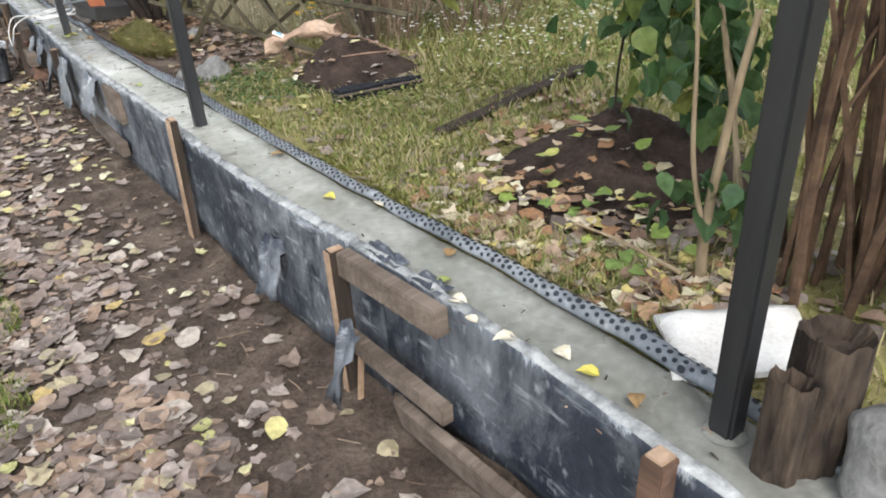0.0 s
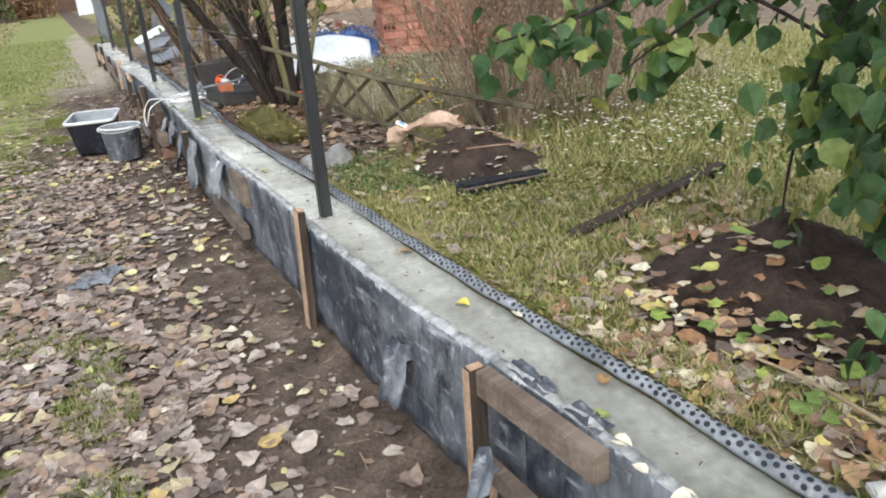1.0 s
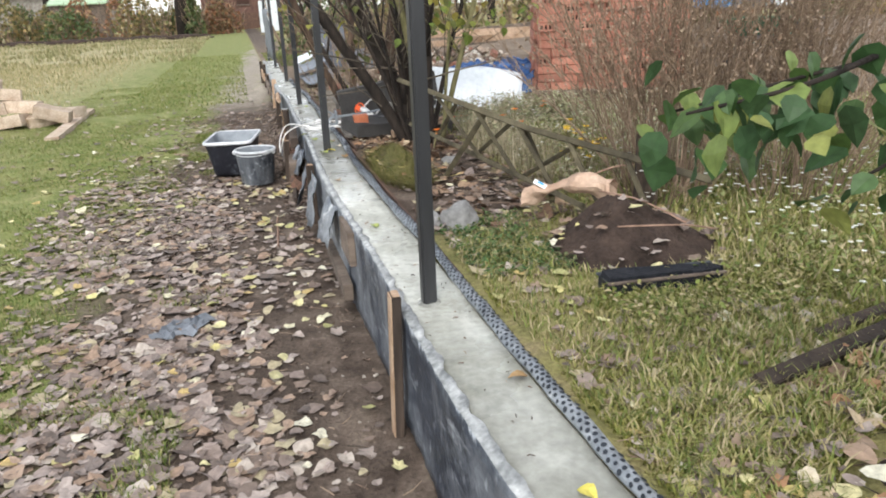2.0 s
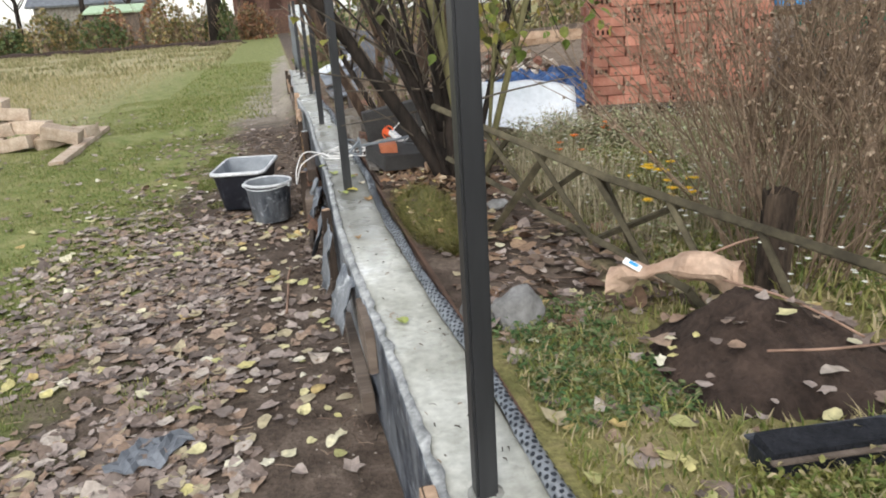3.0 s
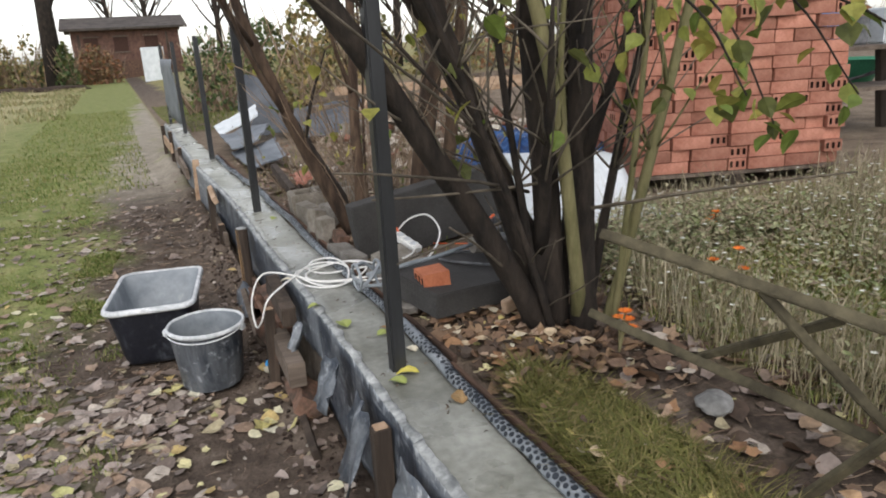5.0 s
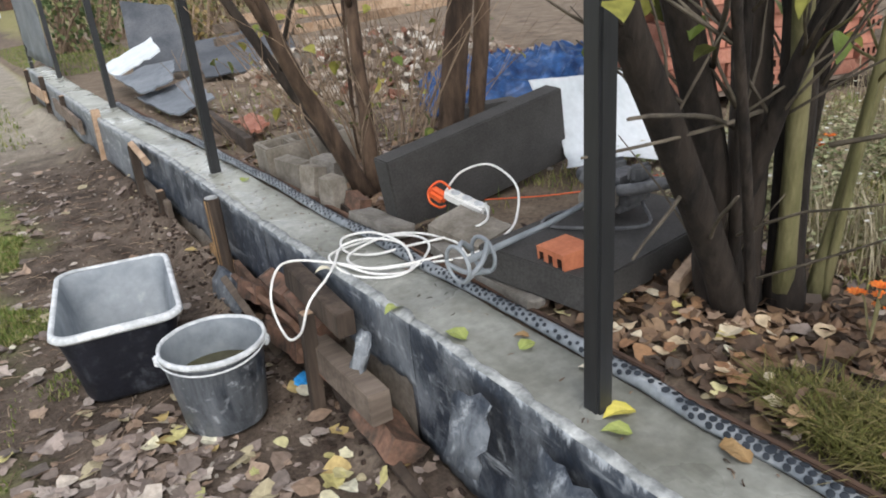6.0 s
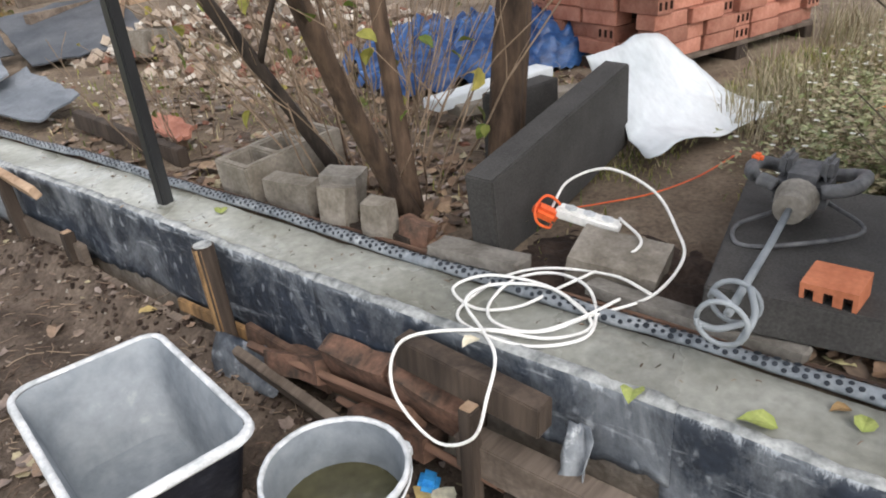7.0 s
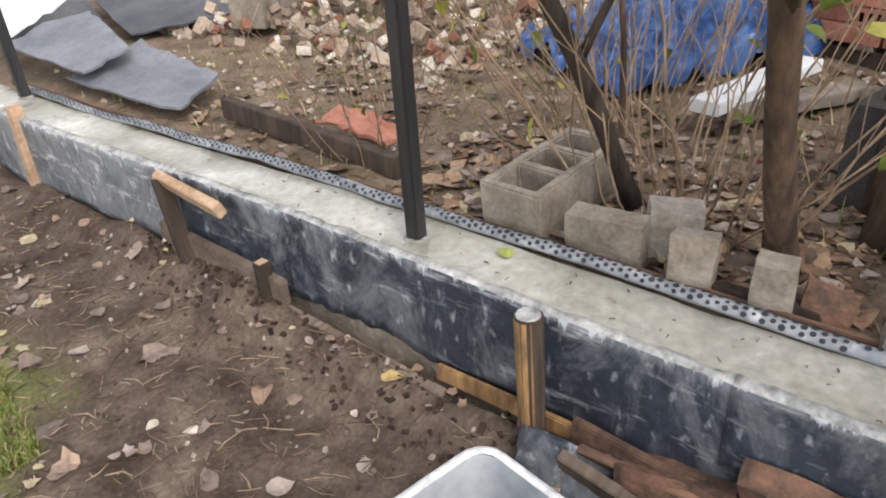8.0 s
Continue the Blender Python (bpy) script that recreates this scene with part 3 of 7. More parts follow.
# ---- the dimpled membrane along the wall's back edge ----
def membrane():
    t = thing("dimpled_membrane", "grey dimpled drainage membrane edge rolled along the wall top", "membrane")
    length = axis([(-0.3, 11.0, 0.035)])
    bm = bmesh.new()
    rows, spine = [], []
    for y in length:
        c = Vector((0.893 + wall_x(y) + 0.4 * wall_near(y) + 0.016 * noise.noise((y * 1.6, 0, 8)) + 0.008 * noise.noise((y * 5, 0, 2)), y, WALL_TOP + 0.012 + 0.012 * noise.noise((y * 2.2, 5, 8)) + 0.005 * noise.noise((y * 9, 5, 1))))
        r = 0.018 + 0.005 * noise.noise((y * 2.0, 3, 3)) + 0.003 * noise.noise((y * 11, 3, 6))
        spine.append((c, r))
        rows.append([bm.verts.new(c + Vector((-r * 1.15 * math.cos(w), 0, r * math.sin(w)))) for w in [math.pi * (k / 9 * 1.25 - 0.12) for k in range(10)]])
    for a, b in zip(rows, rows[1:]):
        for k in range(9):
            bm.faces.new((a[k], a[k + 1], b[k + 1], b[k])).smooth = True
    ob = part("strip", bm, MEMBRANE, t)
    mod = ob.modifiers.new("thick", "SOLIDIFY")
    mod.thickness = 0.003
    # dimples: raised discs in staggered rows, the cups' shade put in as dark colour
    verts, faces = [], []
    y, k = -0.28, 0
    while y < 10.95:
        i = min(len(spine) - 2, int((y + 0.3) / (length[1] - length[0])))
        c, r = spine[i]
        for a in range(3):
            w = math.pi * (0.17 + 0.25 * a + (0.125 if k % 2 else 0) + 0.05 * noise.noise((y * 30, a * 3.1, 1)))
            big = (0.85 + 0.5 * noise.noise((y * 37, a * 5.3, 4))) * (1 + 0.3 * smoothstep(5.9, 5.5, y) * smoothstep(4.6, 5.0, y))
            if noise.noise((y * 3.3, a * 2.0, 9)) > 0.38:
                continue
            out = Vector((-1.15 * math.cos(w), 0, math.sin(w)))
            p = Vector((c.x, y, c.z)) + out * (r + 0.001)
            side = Vector((math.sin(w), 0, math.cos(w)))
            n = len(verts)
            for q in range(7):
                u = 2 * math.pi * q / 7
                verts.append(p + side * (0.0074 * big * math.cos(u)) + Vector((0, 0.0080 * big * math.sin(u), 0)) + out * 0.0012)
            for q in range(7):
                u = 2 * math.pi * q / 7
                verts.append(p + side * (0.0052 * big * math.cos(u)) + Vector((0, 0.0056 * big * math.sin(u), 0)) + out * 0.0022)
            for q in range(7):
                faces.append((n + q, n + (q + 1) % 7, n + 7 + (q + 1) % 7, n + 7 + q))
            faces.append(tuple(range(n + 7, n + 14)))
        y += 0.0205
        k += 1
    d = raw("dimple_texture", verts, faces, DIMPLE_SHADE, t)
    d["kind"] = "stuff"
    return t


membrane()


# ---- fence posts ----
def fence_post(x, y, top=1.61, lean=0.0, lean_y=0.0, width=0.047):
    t = thing("fence_post", "dark grey square steel fence post set in the concrete", "post", pose(x, y, WALL_TOP, lean_y, lean, 0), "fence posts")
    bm = bmesh.new()
    h = top - WALL_TOP
    box(bm, (width, width, h + 0.2), pose(0, 0, h / 2 - 0.1), 0.006)
    part("tube", bm, STEEL, t)
    bm = bmesh.new()
    bmesh.ops.create_cone(bm, cap_ends=True, segments=14, radius1=width * 0.84, radius2=width * 0.6, depth=0.007)
    for v in bm.verts:
        v.co.z += 0.004
        v.co += noise.noise_vector(v.co * 40) * 0.004
    part("cement_collar", bm, CONCRETE, t, "smear of wet cement")
    bm = bmesh.new()
    box(bm, (width * 1.06, width * 1.06, 0.006), pose(0, 0, h + 0.003), 0.002)
    part("cap", bm, STEEL, t)
    return t


for x, y, lean, ly in ((0.86, 0.44, 0.6, 0), (0.752, 2.875, 0, 0), (0.75, 5.66, 0, 0), (0.78, 8.27, 0, 0), (0.825, 10.9, 0, 0), (0.82, 13.6, 0, 0), (0.82, 16.2, 0.5, 0)):
    fence_post(x, y, lean=lean, lean_y=ly)


# ---- wooden stakes along the front ----
PEELED = surf("peeled_yellow_wood", (0.09, 0.055, 0.03), (0.38, 0.225, 0.10), 12, 0.85, 0.4, 60, stretch=(1, 1, 0.25))


def stake(x, y, top, lean_x=0.0, lean_y=0.0, size=(0.045, 0.03), material=WOOD_DARK, round_=False, label="dark weathered wooden stake driven in beside the wall", turn=0.0, end=WOOD_RAW, edge=False):
    t = thing("stake", label, "stake", pose(x, y, 0, lean_x, lean_y, turn), "wall stakes")
    h = top + 0.2
    bm = bmesh.new()
    if round_:
        bmesh.ops.create_cone(bm, cap_ends=True, segments=12, radius1=size[0] * 0.5, radius2=size[0] * 0.56, depth=h)
        for v in bm.verts:
            v.co += noise.noise_vector(v.co * 20) * 0.003
        bmesh.ops.translate(bm, verts=bm.verts, vec=(0, 0, h / 2 - 0.2))
    else:
        box(bm, (size[0], size[1], h), pose(0, 0, h / 2 - 0.2), 0.003, 0.0)
        for v in bm.verts:
            v.co += noise.noise_vector(v.co * 13 + Vector((y, 0, 0))) * 0.004
    part("shaft", bm, material, t)
    bm = bmesh.new()
    if round_:
        bmesh.ops.create_cone(bm, cap_ends=True, segments=12, radius1=size[0] * 0.5, radius2=size[0] * 0.46, depth=0.006, matrix=pose(0, 0, top + 0.002))
    else:
        box(bm, (size[0] * 0.8, size[1] * 0.8, 0.006), pose(0, 0, top + 0.002), 0.002)
    part("sawn_end", bm, end, t, "paler sawn end")
    if edge and round_:
        # the peeled side: a thin curved shell
        bm = bmesh.new()
        cols = []
        for i in range(7):
            a = math.pi * (0.72 + 0.62 * i / 6)
            ragged = 0.10 + 0.09 * noise.noise((i * 0.9, y, 2))
            cols.append([bm.verts.new((math.cos(a) * size[0] * (0.53 + 0.03 * q / 5), math.sin(a) * size[0] * (0.53 + 0.03 * q / 5), ragged + (top - 0.004 - ragged) * q / 5)) for q in range(6)])
        for c, d in zip(cols, cols[1:]):
            for q in range(5):
                bm.faces.new((c[q], d[q], d[q + 1], c[q + 1])).smooth = True
        ob = part("peeled_side", bm, PEELED, t, "peeled yellow-orange side")
        mod = ob.modifiers.new("thick", "SOLIDIFY")
        mod.thickness = 0.004
    elif edge:
        bm = bmesh.new()
        box(bm, (0.004, size[1] * 0.92, top + 0.1), pose(-size[0] / 2 - 0.002, 0, top / 2 - 0.05), 0.001)
        part("sawn_edge", bm, end, t, "pale orange sawn edge")
    return t


RAW_L = "pale raw wooden stake driven in beside the wall"
stake(0.685, 0.46, 0.475, 0, 3, (0.05, 0.045), WOOD_RED)
stake(0.652, 1.50, 0.465, 0, 0, (0.05, 0.032), WOOD_DARK, label="dark stake with an orange sawn edge holding boards", edge=True)
stake(0.612, 2.83, 0.53, 2, 1.5, (0.03, 0.06), WOOD_DARK, edge=True)
stake(0.60, 5.42, 0.42, 0, 0, (0.05, 0.045))
stake(0.515, 6.69, 0.37, 0, 2, (0.045, 0.04), label="dark wooden stake with a pale top beside the bucket")
stake(0.60, 7.76, 0.485, -2, 0, (0.062, 0.05), WOOD_DARK, True, "round stake with peeled yellow bark beside the wall", end=LIP, edge=True)
stake(0.59, 9.22, 0.475, -15, 3, (0.05, 0.045))
stake(0.62, 10.55, 0.52, 0, 2, (0.06, 0.05), WOOD_RAW, label=RAW_L)
stake(0.62, 12.1, 0.46, 0, 0, (0.05, 0.05))
stake(0.62, 13.4, 0.52, 0, 0, (0.05, 0.05))
stake(0.60, 14.6, 0.5, 0, 0, (0.05, 0.05))


RED_BOARD = surf("muddy_red_board", (0.10, 0.062, 0.045), (0.26, 0.145, 0.095), 8, 0.9, 0.7, 40, c3=(0.34, 0.24, 0.17), stretch=(0.2, 1, 1))


# ---- boards nailed along the wall's front ----
def board(name, a, b, width, thick, material, label, tilt=0.0, category="board", group="", kind="thing"):
    """A sawn board from a to b, its width upright unless tilted."""
    a, b = Vector(a), Vector(b)
    d = b - a
    yaw, pitch = math.atan2(d.y, d.x), math.atan2(d.z, math.hypot(d.x, d.y))
    m = Matrix.Translation((a + b) / 2) @ Euler((0, -pitch, yaw)).to_matrix().to_4x4() @ pose(0, 0, 0, tilt, 0, 0)
    bm = bmesh.new()
    box(bm, (d.length, thick, width), None, 0.0035)
    for v in bm.verts:
        v.co += noise.noise_vector(v.co * 7 + a * 3) * min(0.004, thick * 0.2)
    ob = part(name, bm, material)
    ob.matrix_world = m
    return tagged(ob, label, category, group)


board("formwork_board", (0.667, 1.49, 0.425), (0.695, 1.07, 0.43), 0.075, 0.045, WOOD_GREY, "weathered grey formwork board nailed to a stake")
board("formwork_board", (0.65, 1.47, 0.19), (0.662, 1.02, 0.205), 0.055, 0.035, WOOD_GREY, "broken grey board with a pale splintered end")
board("formwork_board", (0.66, 1.24, 0.075), (0.70, 0.2, 0.10), 0.11, 0.03, WOOD_GREY, "long grey board lying along the wall foot", 12)
board("formwork_board", (0.612, 4.62, 0.12), (0.602, 3.86, 0.125), 0.08, 0.045, WOOD_GREY, "grey board along the wall foot with a dark end")
board("formwork_board", (0.625, 4.08, 0.36), (0.625, 3.78, 0.36), 0.16, 0.03, WOOD_GREY, "short grey board hung on the film")
board("formwork_board", (0.60, 6.95, 0.40), (0.585, 6.52, 0.375), 0.085, 0.06, WOOD_DARK, "thick dark weathered board against the wall")
board("formwork_board", (0.57, 6.75, 0.20), (0.545, 6.28, 0.22), 0.10, 0.07, WOOD_GREY, "thick grey sawn beam against the wall")
board("formwork_board", (0.56, 7.66, 0.13), (0.53, 7.08, 0.07), 0.08, 0.03, WOOD_GREY, "long grey board leaning at the wall foot", 20)
board("formwork_board", (0.57, 6.62, 0.08), (0.52, 5.95, 0.03), 0.09, 0.03, WOOD_DARK, "dark board lying along the wall foot", 15)
board("formwork_board", (0.62, 9.36, 0.455), (0.60, 8.97, 0.43), 0.055, 0.035, WOOD_RAW, "pale splintered board at the wall edge", 25)
board("formwork_board", (0.63, 9.45, 0.20), (0.615, 8.72, 0.19), 0.10, 0.03, WOOD_GREY, "grey dirty board behind the stake")
board("formwork_board", (0.62, 8.75, 0.10), (0.61, 8.05, 0.075), 0.08, 0.03, WOOD_GREY, "grey muddy board half buried along the wall foot", 8)
board("formwork_board", (0.638, 8.10, 0.145), (0.632, 7.55, 0.16), 0.05, 0.02, PEELED, "reddish board below the film")
board("formwork_board", (0.615, 7.66, 0.18), (0.60, 7.26, 0.16), 0.09, 0.025, WOOD_RED, "reddish splintered board below the film")
board("formwork_board", (0.600, 7.62, 0.135), (0.572, 6.90, 0.205), 0.10, 0.022, RED_BOARD, "muddy reddish split board leaning under the film", 28)
board("formwork_board", (0.585, 7.20, 0.12), (0.555, 6.62, 0.13), 0.08, 0.02, RED_BOARD, "reddish-brown broken board at the wall foot", 35)
board("formwork_board", (0.605, 12.6, 0.33), (0.60, 11.2, 0.3), 0.12, 0.03, WOOD_GREY, "grey board along the far wall")
board("formwork_board", (0.605, 14.6, 0.30), (0.60, 13.2, 0.33), 0.12, 0.03, WOOD_RAW, "pale board along the far wall")
stake(0.60, 8.80, 0.29, 0, 0, (0.045, 0.04))
stake(0.64, 1.44, 0.16, 0, 8, (0.018, 0.012), WOOD_RAW, label="thin splinter of pale wood by the stake")

# loose bricks pushed under the film
brick_bm = bmesh.new()
box(brick_bm, (0.25, 0.12, 0.075), None, 0, 0.016, 5)
old_brick = part("old_brick", brick_bm, BRICK_OLD)
tagged(old_brick, "dirty red brick packed against the wall foot", "brick", "packing bricks")
old_brick.matrix_world = pose(0.625, 7.13, 0.25, 70, 6, 88)
for m in (pose(0.615, 6.86, 0.25, 74, -6, 92), pose(0.615, 7.38, 0.17, 20, 12, 88), pose(0.585, 6.98, 0.13, 14, 0, 92), pose(0.575, 6.32, 0.10, 38, 0, 85)):
    copy_thing(old_brick, m)


# ---- scraps of torn film ----
def film_scrap(at, w, h, turn, seed, material=FILM, label="torn flap of dark plastic film hanging from the wall"):
    bm = bmesh.new()
    grid = [[bm.verts.new((w * (i / 5 - 0.5) + 0.02 * noise.noise((i, k, seed)), 0.03 * noise.noise((i * 0.7, k * 0.5, seed)) - 0.012 * k, -h * k / 6 + 0.03 * noise.noise((i * 2, k, seed)))) for i in range(6)] for k in range(7)]
    for a, b in zip(grid, grid[1:]):
        for i in range(5):
            bm.faces.new((a[i], b[i], b[i + 1], a[i + 1])).smooth = True
    ob = part("film_scrap", bm, material)
    ob.matrix_world = pose(*at, 0, 0, turn)
    mod = ob.modifiers.new("thick", "SOLIDIFY")
    mod.thickness = 0.002
    return tagged(ob, label, "plastic film", "film scraps")


for at, w, h, turn, seed, k in (((0.650, 1.95, 0.33), 0.10, 0.19, -75, 1.5, FILM), ((0.61, 4.35, 0.44), 0.25, 0.2, -85, 2.5, FILM_PALE), ((0.60, 5.1, 0.42), 0.3, 0.3, -88, 3.5, FILM_PALE), ((0.60, 5.6, 0.40), 0.2, 0.26, -95, 4.5, FILM), ((0.615, 6.45, 0.37), 0.06, 0.14, -80, 5.5, FILM_PALE), ((0.60, 5.9, 0.43), 0.12, 0.16, -80, 6.5, FILM), ((0.60, 1.38, 0.3), 0.06, 0.22, -90, 8.5, FILM), ((0.59, 7.62, 0.19), 0.3, 0.14, -85, 7.5, FILM)):
    film_scrap(at, w, h, turn, seed, k)
for i, (x, y, w) in enumerate(((0.74, 1.38, 0.16), (0.75, 1.18, 0.12))):
    bm = bmesh.new()
    grid = [[bm.verts.new((0.05 * (k / 4 - 0.5) + 0.015 * noise.noise((a, k, i)), w * (a / 6 - 0.5), 0.012 + 0.018 * noise.noise((a * 1.7, k * 1.3, i + 4)))) for a in range(7)] for k in range(5)]
    for a, b in zip(grid, grid[1:]):
        for k in range(6):
            bm.faces.new((a[k], a[k + 1], b[k + 1], b[k]))
    ob = tagged(part("film_scrap", bm, FILM), "crumpled shred of dark film on the concrete edge", "plastic film", "film scraps")
    ob.matrix_world = pose(x, y, WALL_TOP)


def torn_rag():
    """A torn scrap of blue-grey film with pointed ends, crumpled on the leaves."""
    bm = bmesh.new()
    n = 12
    rows = []
    for i in range(n + 1):
        u = i / n * 2 - 1
        half = (0.075 * (1 - abs(u) ** 1.5) + 0.012) * (1 + 0.7 * noise.noise((u * 4, 1.3, 0)))
        rows.append([bm.verts.new((0.15 * u, half * (k / 3 - 1) + 0.05 * noise.noise((u * 2.3, 5, 1)), 0.014 + 0.035 * abs(noise.noise((u * 3.1, k * 0.6, 7))) + 0.008 * noise.noise((u * 11, k * 1.9, 2)))) for k in range(7)])
    for a, b in zip(rows, rows[1:]):
        for k in range(6):
            bm.faces.new((a[k], b[k], b[k + 1], a[k + 1]))
    ob = part("rag", bm, SLATE)
    ob.matrix_world = pose(-0.16, 3.95, 0.012, 0, 0, 25)
    mod = ob.modifiers.new("thick", "SOLIDIFY")
    mod.thickness = 0.002
    return tagged(ob, "torn blue-grey plastic rag lying on the leaves", "rag")


torn_rag()


# ---- the tub and the bucket ----
def lathe(bm, profile, segments=28):
    rows = []
    for r, z in profile:
        rows.append([bm.verts.new((r * math.cos(2 * math.pi * k / segments), r * math.sin(2 * math.pi * k / segments), z)) for k in range(segments)])
    for a, b in zip(rows, rows[1:]):
        for k in range(segments):
            bm.faces.new((a[k], a[(k + 1) % segments], b[(k + 1) % segments], b[k])).smooth = True
    return rows


def rounded_ring(w, d, r, z, n=5):
    out = []
    for cx, cy, a0 in ((w / 2 - r, d / 2 - r, 0), (-w / 2 + r, d / 2 - r, 90), (-w / 2 + r, -d / 2 + r, 180), (w / 2 - r, -d / 2 + r, 270)):
        for k in range(n + 1):
            a = radians(a0 + 90 * k / n)
            out.append((cx + r * math.cos(a), cy + r * math.sin(a), z))
    return out


def loft(bm, rings, cap_end=True):
    rows = [[bm.verts.new(p) for p in ring] for ring in rings]
    n = len(rows[0])
    for a, b in zip(rows, rows[1:]):
        for k in range(n):
            bm.faces.new((a[k], a[(k + 1) % n], b[(k + 1) % n], b[k])).smooth = True
    if cap_end:
        bm.faces.new(rows[-1])


def mortar_tub(m, w=0.41, d=0.63, h=0.31):
    t = thing("mortar_tub", "black rectangular plastic tub with a pale mortar-coated inside on the soil", "tub", m)
    bm = bmesh.new()
    loft(bm, [rounded_ring(w * 0.97, d * 0.97, 0.06, h - 0.02), rounded_ring(w * 0.92, d * 0.93, 0.06, h - 0.07), rounded_ring(w * 0.78, d * 0.80, 0.07, 0.02), rounded_ring(w * 0.74, d * 0.77, 0.07, 0.0)])
    part("shell", bm, BLACK_PLASTIC, t)
    bm = bmesh.new()
    loft(bm, [rounded_ring(w * 0.955, d * 0.965, 0.055, h - 0.004), rounded_ring(w * 0.90, d * 0.92, 0.055, h - 0.03), rounded_ring(w * 0.765, d * 0.785, 0.07, 0.04), rounded_ring(w * 0.70, d * 0.73, 0.07, 0.022)])
    part("lining", bm, MORTAR, t, "pale dried mortar inside")
    bm = bmesh.new()
    loft(bm, [rounded_ring(w * 0.95, d * 0.962, 0.05, h - 0.004), rounded_ring(w * 0.97, d * 0.98, 0.06, h + 0.004), rounded_ring(w + 0.015, d + 0.015, 0.07, h), rounded_ring(w + 0.022, d + 0.022, 0.07, h - 0.016), rounded_ring(w + 0.008, d + 0.008, 0.07, h - 0.026), rounded_ring(w * 0.965, d * 0.97, 0.06, h - 0.02)], False)
    for v in bm.verts:
        v.co += noise.noise_vector(v.co * 12) * 0.004
    part("rim", bm, RIM, t, "white cement-crusted rim")
    return t


mortar_tub(pose(0.095, 7.46, 0.012, 0, 0, -10))


def bucket(m, r=0.168, h=0.285):
    t = thing("bucket", "black round bucket smeared with cement and holding murky water", "bucket", m)
    bm = bmesh.new()
    lathe(bm, [(r * 0.78, 0.0), (r * 0.80, 0.004), (r * 0.96, h - 0.02), (r * 0.97, h - 0.008)])
    bm.faces.new([v for v in bm.verts if v.co.z < 0.001])
    part("shell", bm, BUCKET_PLASTIC, t)
    bm = bmesh.new()
    lathe(bm, [(r * 0.955, h - 0.005), (r * 0.94, h - 0.02), (r * 0.77, 0.01)])
    part("lining", bm, MORTAR, t, "pale mortar film inside")
    bm = bmesh.new()
    lathe(bm, [(r * 0.95, h - 0.006), (r * 0.97, h + 0.004), (r * 1.02, h + 0.002), (r * 1.035, h - 0.010), (r * 1.0, h - 0.018), (r * 0.97, h - 0.012)])
    for v in bm.verts:
        v.co += noise.noise_vector(v.co * 14) * 0.003
    part("rim", bm, RIM, t, "white cement-crusted rim")
    bm = bmesh.new()
    bmesh.ops.create_circle(bm, cap_ends=True, segments=28, radius=r * 0.87)
    bmesh.ops.translate(bm, verts=bm.verts, vec=(0, 0, h * 0.56))
    part("water", bm, WATER, t, "murky greenish-brown water")
    v, f = [], []
    tube(v, f, [(r * 1.03 * math.cos(a), r * 1.03 * math.sin(a), h - 0.012 - 0.02 * math.sin((a - 0.4) / 2.74 * math.pi)) for a in [0.4 + 2.74 * k / 14 for k in range(15)]], 0.0035, 6)
    raw("bail", v, f, RIM, t, True)
    for a in (0.4, 3.14):
        bm = bmesh.new()
        box(bm, (0.02, 0.035, 0.03), pose(r * 1.03 * math.cos(a), r * 1.03 * math.sin(a), h - 0.02, 0, 0, math.degrees(a)), 0.005)
        part("bail_lug", bm, RIM, t)
    return t


WATER = surf("murky_water", (0.055, 0.05, 0.025), (0.085, 0.08, 0.04), 4, 0.04, 0.0, 30, spec=0.6)
bucket(pose(0.27, 6.885, 0.008, 0, 0, 150))

bm = bmesh.new()
box(bm, (0.06, 0.055, 0.05), None, 0.012, 0.012)
blue_scrap = tagged(part("blue_cup", bm, BLUE), "small crushed bright blue plastic cup lying on the soil", "cup")
blue_scrap.matrix_world = pose(0.535, 6.85, 0.03, 12, 8, 30)


# ---- the white cord, power strip and plug ----
def cable(name, pts, r, material, label, category="cable", parent=None):
    v, f = [], []
    tube(v, f, smooth_line(pts, 7), r, 7)
    ob = raw(name, v, f, material, parent, True)
    return tagged(ob, label, category) if not parent else ob


T0 = WALL_TOP + 0.012
cord_pts = [(1.24, 6.66, 0.56), (1.16, 6.56, 0.54), (1.06, 6.62, 0.50), (0.93, 6.68, 0.485), (0.82, 6.74, T0), (0.76, 6.83, T0), (0.80, 6.93, T0 + 0.01), (0.88, 6.86, T0 + 0.03), (0.90, 6.68, T0 + 0.03), (0.84, 6.54, T0 + 0.004), (0.74, 6.60, T0), (0.67, 6.76, T0 + 0.01), (0.555, 6.90, 0.465), (0.49, 6.89, 0.36), (0.475, 6.76, 0.275), (0.485, 6.65, 0.33), (0.52, 6.63, 0.43), (0.60, 6.66, 0.476), (0.67, 6.74, T0 + 0.012), (0.76, 6.86, T0 + 0.012), (0.85, 6.84, T0 + 0.02), (0.90, 6.70, T0 + 0.03), (0.87, 6.58, T0 + 0.012), (0.84, 6.54, T0 + 0.006)]
cable("extension_cord", cord_pts, 0.0044, CORD_WHITE, "white extension cord lying in loops over the wall")
